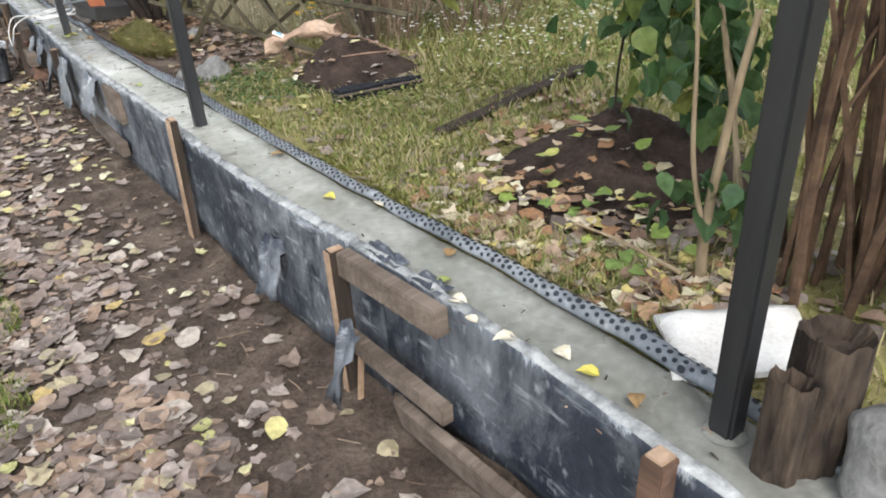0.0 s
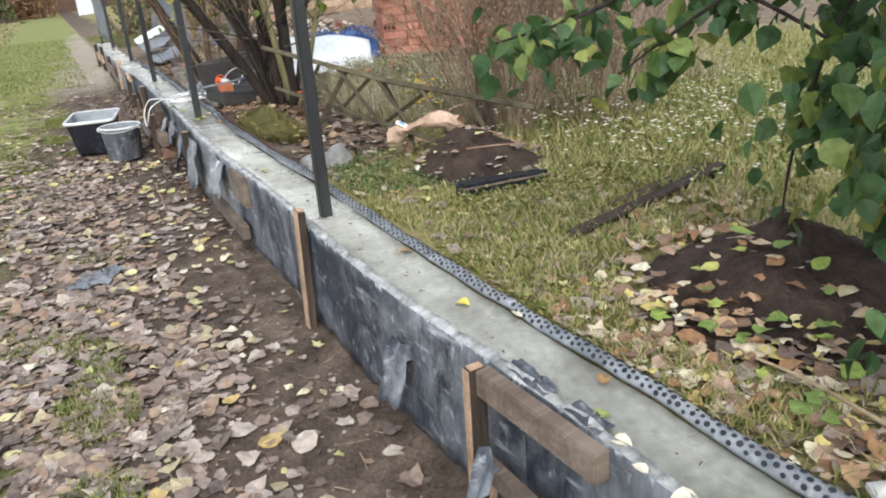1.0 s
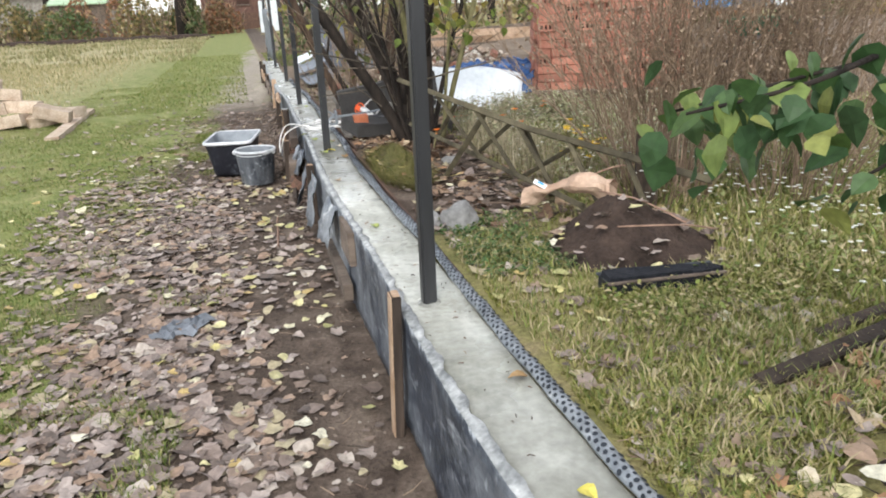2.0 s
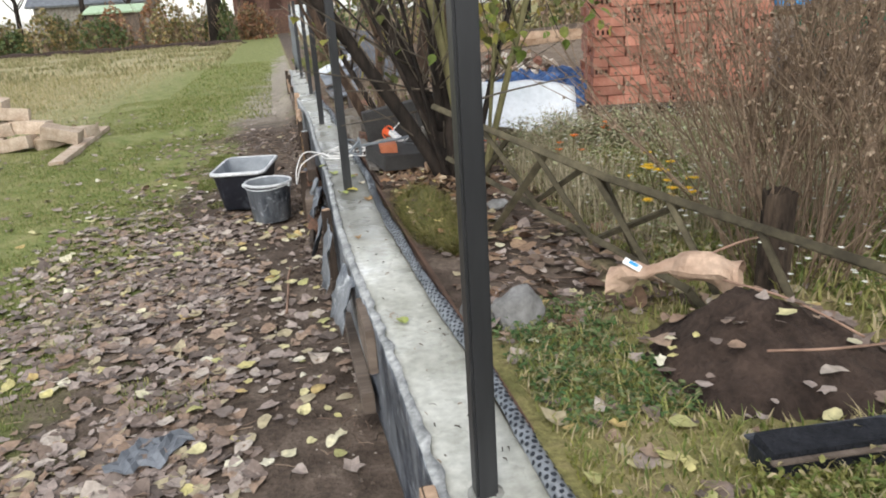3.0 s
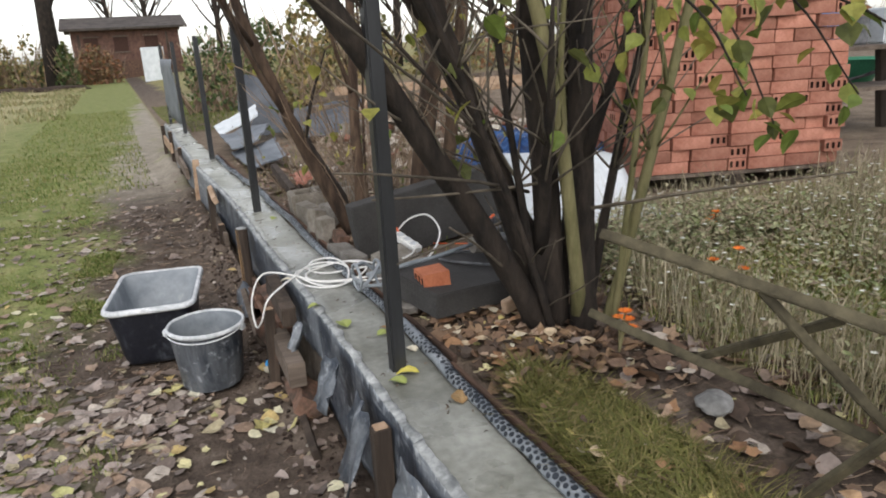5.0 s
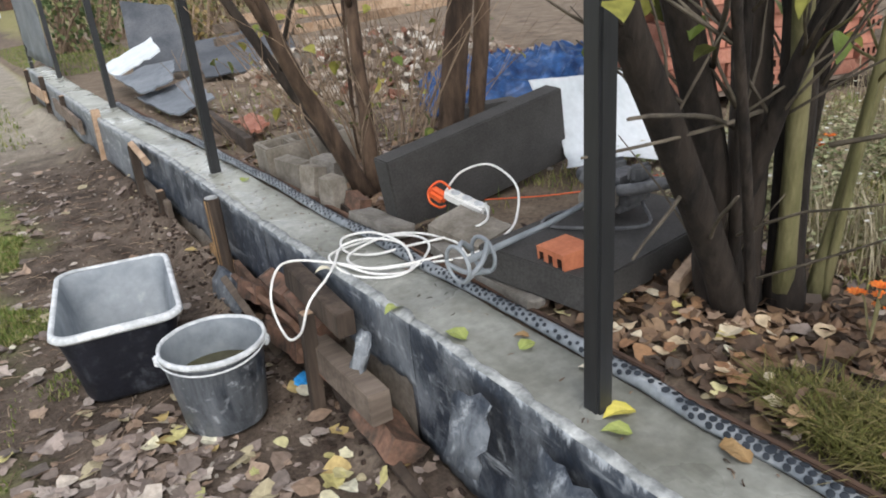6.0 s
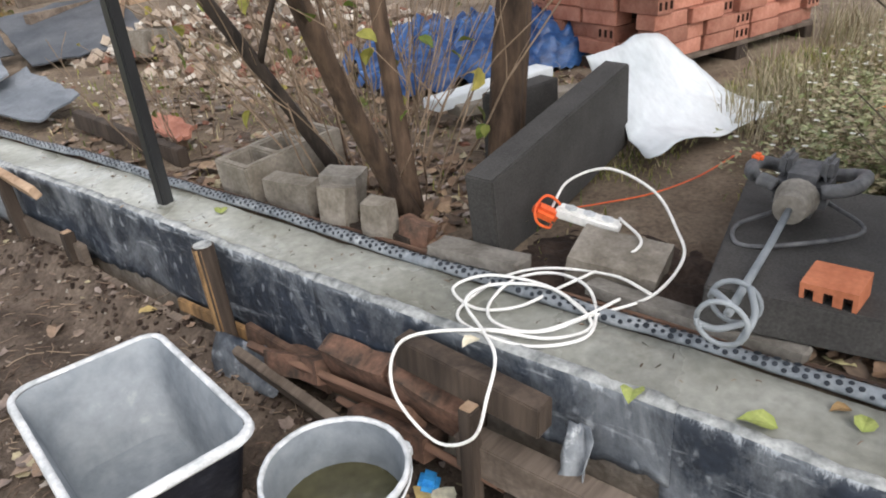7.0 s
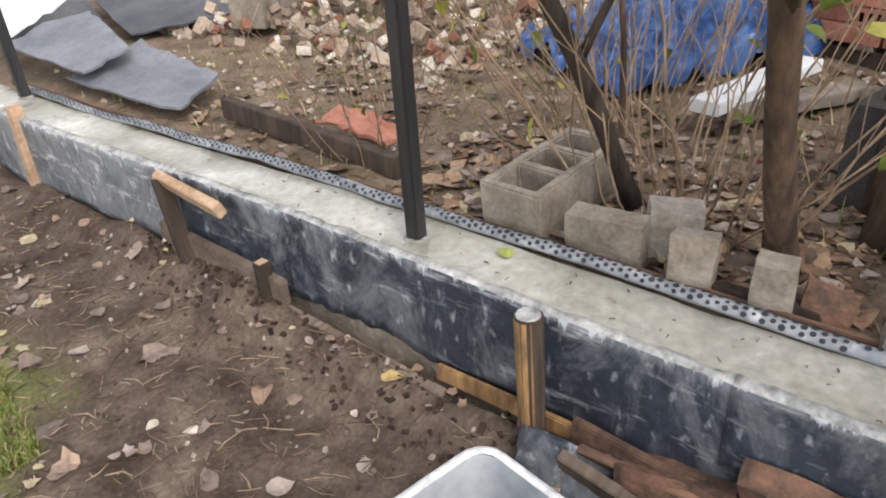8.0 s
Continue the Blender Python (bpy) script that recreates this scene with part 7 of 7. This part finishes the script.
leaf_cover("garden_litter", "brown leaves caught in the dry grass mound", [(0.98, 1.4, 5.5, 6.1), (0.98, 1.4, 4.4, 6.1)], 130, 0.03, 0.07, WARM_LITTER, 409, None, 0.03)
leaf_cover("yellow_leaves", "few yellow leaves in the garden", [(0.98, 2.2, 2.4, 6.3)], 90, 0.03, 0.07, YELLOW, 407, None, 0.008)
GREEN_FALLEN = leafy("fallen_green_leaves", [(0.22, 0.30, 0.07), (0.32, 0.38, 0.10), (0.15, 0.22, 0.06), (0.42, 0.42, 0.13)], through=0.1)
leaf_cover("green_leaves", "fresh green leaves lying on the dug soil", [(1.15, 1.6, 0.85, 1.5)], 34, 0.04, 0.075, GREEN_FALLEN, 408, None, 0.02)


def weeds(name, label, spots, n, size, mat, seed, height=0.08):
    rand = random.Random(seed)
    v, f = [], []
    for k in range(n):
        x0, x1, y0, y1 = rand.choice(spots)
        x, y = rand.uniform(x0, x1), rand.uniform(y0, y1)
        h = rand.uniform(0.2, 1) * height
        for j in range(rand.randint(3, 6)):
            leaf(v, f, Vector((x + rand.gauss(0, 0.012), y + rand.gauss(0, 0.012), ground_height(x, y) + h * rand.random())), size * rand.uniform(0.6, 1.3), rand.uniform(0, 6.3), rand.uniform(-0.3, 0.6), rand.uniform(-0.4, 0.4), 0.1, 0.05, 0.7)
    return tagged(raw(name, v, f, mat), label, "weeds", kind="stuff")


HERB = leafy("green_herbs", [(0.045, 0.095, 0.03), (0.07, 0.125, 0.04), (0.10, 0.155, 0.055), (0.15, 0.19, 0.08), (0.20, 0.20, 0.10)], through=0.2)
PALE_HERB = leafy("pale_herbs", [(0.28, 0.30, 0.17), (0.36, 0.37, 0.21), (0.20, 0.23, 0.10), (0.42, 0.38, 0.25), (0.32, 0.26, 0.17), (0.24, 0.19, 0.13)], through=0.2)
weeds("ground_herb", "low fresh green herbs beside the stone", [(1.0, 1.38, 3.05, 3.75)], 420, 0.019, HERB, 501, 0.06)
weeds("weeds", "green weeds in the rough grass", [(2.1, 3.4, 2.5, 4.0), (1.8, 3.2, 3.8, 6.4), (1.3, 2.4, 2.45, 2.8)], 1700, 0.02, GRASS, 502, 0.07)
weeds("weeds", "pale green leafy weeds spread over the back garden", [(2.2, 4.8, 1.9, 4.4), (3.0, 6.5, 1.5, 6.0)], 2600, 0.026, leafy("pale_green_weeds", [(0.15, 0.20, 0.055), (0.22, 0.27, 0.09), (0.28, 0.31, 0.13), (0.11, 0.16, 0.045), (0.33, 0.33, 0.16)], through=0.2), 505, 0.12)
weeds("flower_bed", "overgrown bed of pale grey-green flower stalks", [(1.75, 3.2, 3.9, 6.6), (2.6, 4.6, 4.6, 6.5), (1.9, 2.9, 6.0, 6.4)], 4600, 0.026, PALE_HERB, 503, 0.26)
WHITE_BLOOM = leafy("white_tiny_blooms", [(0.62, 0.62, 0.58), (0.70, 0.70, 0.64), (0.55, 0.56, 0.48)], 0.7, 0.1)
rand = random.Random(504)
v, f = [], []
for k in range(1100):
    x, y = rand.choice(((rand.uniform(1.8, 4.6), rand.uniform(1.9, 4.4)), (rand.uniform(1.7, 3.4), rand.uniform(3.9, 6.6)), (rand.uniform(1.9, 3.6), rand.uniform(2.3, 4.2)), (rand.uniform(3, 4.5), rand.uniform(4.6, 6.5))))
    z = ground_height(x, y) + rand.uniform(0.08, 0.26)
    for j in range(5):
        leaf(v, f, Vector((x, y, z)), 0.011, 1.256 * j, 0.3, 0, 0.1, 0.0, 1.2)
tagged(raw("white_flowers", v, f, WHITE_BLOOM), "tiny white flowers scattered through the weeds", "flowers", kind="stuff")


def debris(name, label, spots, n, lmin, lmax, mat, seed, on_wall=False):
    """Short bits of straw, twig and bark lying flat."""
    rand = random.Random(seed)
    v, f = [], []
    for k in range(n):
        x0, x1, y0, y1 = rand.choice(spots)
        x, y = rand.uniform(x0, x1), rand.uniform(y0, y1)
        z = (WALL_TOP + 0.007 if on_wall else ground_height(x, y) + 0.004)
        a, l, r = rand.uniform(0, 6.28), rand.uniform(lmin, lmax), rand.uniform(0.0008, 0.0025)
        d = Vector((math.cos(a), math.sin(a), rand.uniform(-0.05, 0.15))) * l
        p = Vector((x, y, z))
        tube(v, f, [p, p + d * 0.5 + Vector((rand.gauss(0, 0.1) * l, rand.gauss(0, 0.1) * l, 0.002)), p + d], [r, r, r * 0.6], 4)
    return tagged(raw(name, v, f, mat), label, "debris", kind="stuff")


BITS = leafy("straw_and_bark_bits", [(0.08, 0.055, 0.04), (0.16, 0.11, 0.08), (0.28, 0.21, 0.15), (0.05, 0.04, 0.03)], 0.9, 0.0)
debris("twig_debris", "bits of straw and twig on the trodden soil", [(-0.9, 0.62, 0.2, 11), (-0.5, 0.6, 7, 10.5)], 2800, 0.02, 0.09, BITS, 601)
debris("twig_debris", "twigs and straw on the garden soil", [(1.0, 2.2, 3.4, 6.4), (1.0, 2.8, 7.0, 10.5), (1.0, 1.9, 0.8, 2.4)], 1900, 0.03, 0.14, BITS, 602)
debris("wall_debris", "dark specks and needles on the wet concrete", [(0.68, 0.86, 0.2, 9.5)], 170, 0.004, 0.02, BITS, 603, True)


# ---- single leaves lying on the wall ----
def fallen_leaf(x, y, size, turn, mat, label):
    v, f = [], []
    leaf(v, f, Vector((0, 0, 0)), size, 0, 0.05, 0.1, 0.12, 0.08, 1.1)
    ob = tagged(raw("fallen_leaf", v, f, mat), label, "leaf", "leaves on the wall")
    ob.matrix_world = pose(x, y, WALL_TOP + 0.008, 0, 0, turn)
    return ob


PALE_LEAF = surf("pale_dry_leaf", (0.56, 0.50, 0.36), (0.68, 0.63, 0.50), 30, 0.7, 0.2, 90)
YELLOW_LEAF = surf("yellow_leaf", (0.50, 0.44, 0.07), (0.58, 0.50, 0.12), 30, 0.6, 0.2, 90)
LIME_LEAF = surf("lime_leaf", (0.22, 0.27, 0.07), (0.31, 0.34, 0.11), 30, 0.6, 0.2, 90)
BROWN_LEAF = surf("brown_leaf", (0.20, 0.12, 0.05), (0.32, 0.21, 0.10), 30, 0.7, 0.2, 90)
for x, y, s, turn, k in ((0.80, 0.68, 0.045, 30, 2), (0.815, 0.60, 0.04, 130, 3), (0.76, 0.88, 0.05, 60, 0), (0.73, 0.98, 0.035, 10, 0), (0.745, 1.10, 0.045, 200, 0), (0.80, 1.17, 0.045, 90, 1), (0.86, 1.27, 0.04, 300, 3), (0.80, 0.80, 0.045, 170, 0), (0.87, 2.30, 0.05, 80, 3), (0.80, 1.85, 0.045, 200, 2), (0.90, 1.65, 0.05, 0, 0), (0.74, 3.75, 0.05, 20, 1), (0.735, 5.55, 0.06, 40, 1), (0.71, 6.08, 0.07, 10, 1), (0.69, 6.36, 0.06, 100, 1), (0.83, 5.42, 0.055, 210, 3), (0.85, 5.75, 0.05, 20, 0), (0.80, 5.60, 0.07, 70, 2), (0.83, 5.35, 0.06, 0, 3), (0.78, 5.95, 0.05, 270, 1), (0.815, 7.98, 0.055, 320, 1), (0.84, 5.98, 0.04, 40, 3), (0.66, 6.75, 0.05, 80, 0), (0.70, 4.75, 0.045, 180, 3)):
    fallen_leaf(x, y, s, turn, (PALE_LEAF, LIME_LEAF, YELLOW_LEAF, BROWN_LEAF)[k], ("pale dry leaf lying on the wet concrete", "lime-green leaf lying on the wet concrete", "yellow leaf lying on the wet concrete", "brown curled leaf lying on the wet concrete")[k])
fallen_leaf(0.05, 7.37, 0.09, 20, LIME_LEAF, "green leaf lying inside the tub").location.z = 0.06


# ---- the far side of the field ----
def far_tree(x, y, h, r, seed, label="bare grey tree far beyond the field", spread=0.45):
    rand = random.Random(seed)
    t = thing("far_tree", label, "tree", group="far trees")
    v, f, tips = [], [], []
    tube(v, f, [(x, y, -0.1), (x + 0.1, y, h * 0.35), (x - 0.1, y, h * 0.6)], [r, r * 0.75, r * 0.45], 9)
    for k in range(16):
        grow(v, f, tips, (x, y, h * rand.uniform(0.25, 0.6)), (rand.uniform(-1, 1) * spread * 2, rand.uniform(-1, 1) * spread, 1), h * rand.uniform(0.3, 0.55), r * 0.3, 0.03, rand, 0.4, 6, 5)
    raw("trunk", v, f, BARK, t, True)
    v, f, e = [], [], []
    for k in range(200):
        p, d, q = rand.choice(tips)
        grow(v, f, e, p, d + Vector((rand.uniform(-1, 1), rand.uniform(-1, 1), rand.uniform(-0.2, 0.8))), h * rand.uniform(0.08, 0.22), 0.022, 0.008, rand, 0.5, 4, 3)
    raw("twig_tangle", v, f, TWIG, t)["kind"] = "stuff"
    return t


for k, (x, y, h, r) in enumerate(((-2.6, 46, 12, 0.5), (-9.5, 60, 9, 0.2), (-14, 66, 11, 0.25), (3.5, 74, 12, 0.3), (9, 70, 13, 0.3), (-20, 70, 10, 0.22), (14, 40, 10, 0.25), (8, 32, 8, 0.18), (22, 36, 11, 0.28), (0.5, 78, 12, 0.3))):
    far_tree(x, y, h, r, 600 + k, "thick-trunked old tree at the field edge" if k == 0 else "bare grey tree far beyond the field")


def far_bush(x, y, w, h, seed, mat, label, n=520, size=0.22):
    rand = random.Random(seed)
    t = thing("far_bush", label, "bush", group="far bushes")
    v, f, e = [], [], []
    for k in range(22):
        grow(v, f, e, (x + rand.uniform(-0.3, 0.3) * w, y, ground_height(x, y) - 0.1), (rand.uniform(-0.5, 0.5), rand.uniform(-0.3, 0.3), 1), h * rand.uniform(0.5, 1.0), 0.03, 0.01, rand, 0.4, 5, 4)
    raw("stem_tangle", v, f, TWIG, t)["kind"] = "stuff"
    v, f = [], []
    for k in range(n):
        a, q = rand.uniform(0, 6.28), rand.random() ** 0.5
        zz = rand.random()
        rad = w * 0.5 * q * (1 - 0.55 * zz ** 2) * (1 + 0.3 * noise.noise((a, zz * 3, seed)))
        leaf(v, f, Vector((x + rad * math.cos(a), y + rad * 0.6 * math.sin(a), ground_height(x, y) + h * zz * (1 - 0.35 * q))), size * rand.uniform(0.5, 1.2), rand.uniform(0, 6.3), rand.uniform(-1.5, 1.5), rand.uniform(-1, 1), 0.1, 0.1)
    raw("foliage", v, f, mat, t)["kind"] = "stuff"
    return t


FAR_A = leafy("far_autumn_foliage", [(0.20, 0.17, 0.07), (0.28, 0.20, 0.08), (0.15, 0.15, 0.06), (0.30, 0.24, 0.12), (0.12, 0.12, 0.05)])
FAR_B = leafy("far_rust_foliage", [(0.30, 0.14, 0.07), (0.24, 0.13, 0.08), (0.20, 0.16, 0.08), (0.34, 0.22, 0.12)])
FAR_C = leafy("far_green_foliage", [(0.06, 0.09, 0.035), (0.09, 0.12, 0.045), (0.13, 0.14, 0.05)])
rand = random.Random(700)
for k in range(26):
    x = -30 + k * 1.15 + rand.uniform(-0.5, 0.5)
    far_bush(x, 47 + rand.uniform(0, 5), rand.uniform(2, 3.6), rand.uniform(1.6, 3.4), 700 + k, rand.choice((FAR_A, FAR_A, FAR_B, FAR_C)), "autumn-coloured bush along the far field edge")
far_bush(-2.0, 45.5, 1.2, 2.6, 740, FAR_C, "dark ivy growth round the old tree")
far_bush(-0.4, 51, 2.8, 2.4, 741, FAR_B, "rust-red bush before the wooden house")
far_bush(-3.7, 47, 2.0, 3.4, 742, FAR_A, "bare pale bush beside the old tree", 160)
for k in range(16):
    x, y = 5 + k * 2.2 + rand.uniform(-0.6, 0.6), 34 - k * 0.9 + rand.uniform(-2, 2)
    far_bush(x, y, rand.uniform(2.6, 4), rand.uniform(2.0, 3.6), 760 + k, rand.choice((FAR_A, FAR_B, FAR_C)), "autumn bush closing the garden at the back", 420, 0.25)
for k, (x, y, w, h) in enumerate(((1.6, 17, 1.2, 1.6), (2.6, 19, 1.6, 1.8), (3.6, 16.5, 1.4, 1.3), (2.4, 14.4, 1.0, 0.9))):
    far_bush(x, y, w, h, 780 + k, FAR_C if k < 2 else FAR_A, "green-brown bush beyond the sheets", 500, 0.09)
lumpy = [lump("earth_ridge", (2.7, 0.9, 0.4), pose(-15 + 2.1 * k, 44.5 + (k % 3) * 0.5, 0.05), MOUND, "dark ridge of turned earth along the field edge", "earth ridge", k, 0.3, 3, "earth heaps") for k in range(7)]


def wooden_house():
    t = thing("wooden_house", "old red-brown wooden house with a low dark roof", "house", pose(1.4, 60, 0))
    WALLS = surf("red_brown_boards", (0.075, 0.042, 0.034), (0.145, 0.08, 0.06), 3, 0.9, 0.3, 20)
    ROOF = surf("dark_roof_felt", (0.05, 0.043, 0.04), (0.10, 0.085, 0.075), 2, 0.9, 0.3, 20)
    box_part("wall", (7.0, 5.0, 3.4), pose(0, 2.5, 1.7), WALLS, t, 0.02)
    box_part("lower_wall", (7.1, 0.12, 1.2), pose(0, -0.05, 0.6), BRICK_OLD, t, 0.02)
    box_part("roof", (8.2, 3.4, 0.16), pose(0, 1.0, 3.75, 14, 0, 0), ROOF, t, 0.02)
    box_part("roof", (8.2, 3.6, 0.16), pose(0, 4.2, 3.75, -14, 0, 0), ROOF, t, 0.02)
    for x in (-2.3, -0.4, 1.6):
        w = box_part("window", (0.9, 0.06, 1.0), pose(x, -0.04, 2.3), SHADE_AND_PANE_DARK, t, 0.01, label="dark window")
        box_part("window_frame", (1.05, 0.05, 0.1), pose(x, -0.07, 2.85), WOOD_GREY, w, 0.01)
        box_part("window_frame", (1.05, 0.05, 0.1), pose(x, -0.07, 1.78), WOOD_GREY, w, 0.01)
    box_part("porch_post", (0.15, 0.15, 3.0), pose(-3.0, -0.9, 1.5), WOOD_DARK, t, 0.01)
    box_part("porch_post", (0.15, 0.15, 3.0), pose(2.6, -0.9, 1.5), WOOD_DARK, t, 0.01)
    return t


wooden_house()
bm = bmesh.new()
box(bm, (1.2, 0.06, 1.9), None, 0.01)
door = tagged(part("white_panel", bm, SHEET_WHITE), "pale blue-white metal panel standing at the path's end", "panel")
door.matrix_world = pose(2.33, 48, 0.95)
shed = thing("garden_shed", "small grey shed with a pale green roof beyond the field", "shed", pose(-9.5, 55, 0))
box_part("wall", (3.2, 2.4, 2.2), pose(0, 0, 1.1), WOOD_GREY, shed, 0.02)
box_part("roof", (3.6, 2.8, 0.12), pose(0, -0.1, 2.4, 10, 0, 0), surf("green_roof", (0.34, 0.46, 0.30), (0.42, 0.54, 0.37), 4, 0.6, 0.05), shed, 0.02)
box_part("door", (0.8, 0.05, 1.7), pose(-0.6, -1.22, 0.85), WOOD_DARK, shed, 0.01)
shed2 = thing("grey_house", "low grey house far behind the bushes", "house", pose(-14, 72, 0))
box_part("wall", (9, 5, 3.2), pose(0, 0, 1.6), OLD_CONCRETE, shed2, 0.02)
box_part("roof", (10, 3.4, 0.2), pose(0, -1.4, 3.9, 28, 0, 0), SLATE, shed2, 0.02)
box_part("roof", (10, 3.4, 0.2), pose(0, 1.4, 3.9, -28, 0, 0), SLATE, shed2, 0.02)

# the blue-grey sheet hung between the far posts
bm = bmesh.new()
grid = [[bm.verts.new((0.80 + 0.05 * noise.noise((i * 0.6, k * 0.5, 3)), 13.75 + 2.3 * i / 12, 0.55 + 0.85 * k / 8)) for k in range(9)] for i in range(13)]
for a, b in zip(grid, grid[1:]):
    for k in range(8):
        bm.faces.new((a[k], b[k], b[k + 1], a[k + 1])).smooth = True
hung = part("hung_sheet", bm, SLATE)
mod = hung.modifiers.new("thick", "SOLIDIFY")
mod.thickness = 0.004
tagged(hung, "blue-grey plastic sheet hung between far fence posts", "sheet")


# ---- table and things beyond the brick stack ----
def work_table(m):
    t = thing("work_table", "old grey wooden garden table beyond the bricks", "table", m)
    for k in range(4):
        box_part("table_board", (1.6, 0.17, 0.03), pose(0, -0.27 + 0.18 * k, 0.76), WOOD_GREY, t, 0.003)
    box_part("shelf_board", (1.5, 0.5, 0.03), pose(0, 0, 0.42), WOOD_GREY, t, 0.003)
    for x in (-0.7, 0.7):
        for y in (-0.26, 0.26):
            box_part("leg", (0.07, 0.07, 0.75), pose(x, y, 0.375, 0, 8 if x < 0 else -8, 0), WOOD_DARK, t, 0.004)
    return t


work_table(pose(5.75, 8.0, 0.45, 0, 0, -12))
for x, y, w, h, k, label in ((5.35, 7.95, 0.34, 0.30, BLUE, "bright blue plastic crate on the garden table"), (5.85, 8.05, 0.3, 0.22, TOOL_GREY, "dark grey box on the garden table"), (6.2, 7.9, 0.26, 0.28, SHEET_WHITE, "white canister on the garden table")):
    t = thing("crate", label, "crate", pose(x, y, 1.225, 0, 0, -12), "things on the table")
    box_part("crate_body", (w, w * 0.8, h), pose(0, 0, h / 2), k, t, 0.015)
    box_part("crate_rim", (w * 1.05, w * 0.85, 0.03), pose(0, 0, h), k, t, 0.006)
t = thing("wheelbarrow", "dark wheelbarrow leaning beside the garden table", "wheelbarrow", pose(6.6, 8.7, 0.45, 0, 0, 30))
bm = bmesh.new()
loft(bm, [rounded_ring(0.6, 0.9, 0.1, 0.62), rounded_ring(0.4, 0.6, 0.1, 0.32)])
part("tray", bm, surf("green_tray", (0.03, 0.16, 0.09), (0.05, 0.22, 0.13), 5, 0.5, 0.1), t)
v, f = [], []
tube(v, f, [(0, 0.5 + 0.17 * math.cos(a), 0.19 + 0.17 * math.sin(a)) for a in [2 * math.pi * i / 18 for i in range(19)]], 0.035, 8)
raw("tyre", v, f, TOOL_GREY, t, True)
for s in (-0.22, 0.22):
    v, f = [], []
    tube(v, f, [(s * 0.4, 0.5, 0.2), (s, 0.1, 0.34), (s * 1.2, -0.75, 0.62)], 0.018, 8)
    raw("handle", v, f, TOOL_GREY, t, True)

brick_stack()
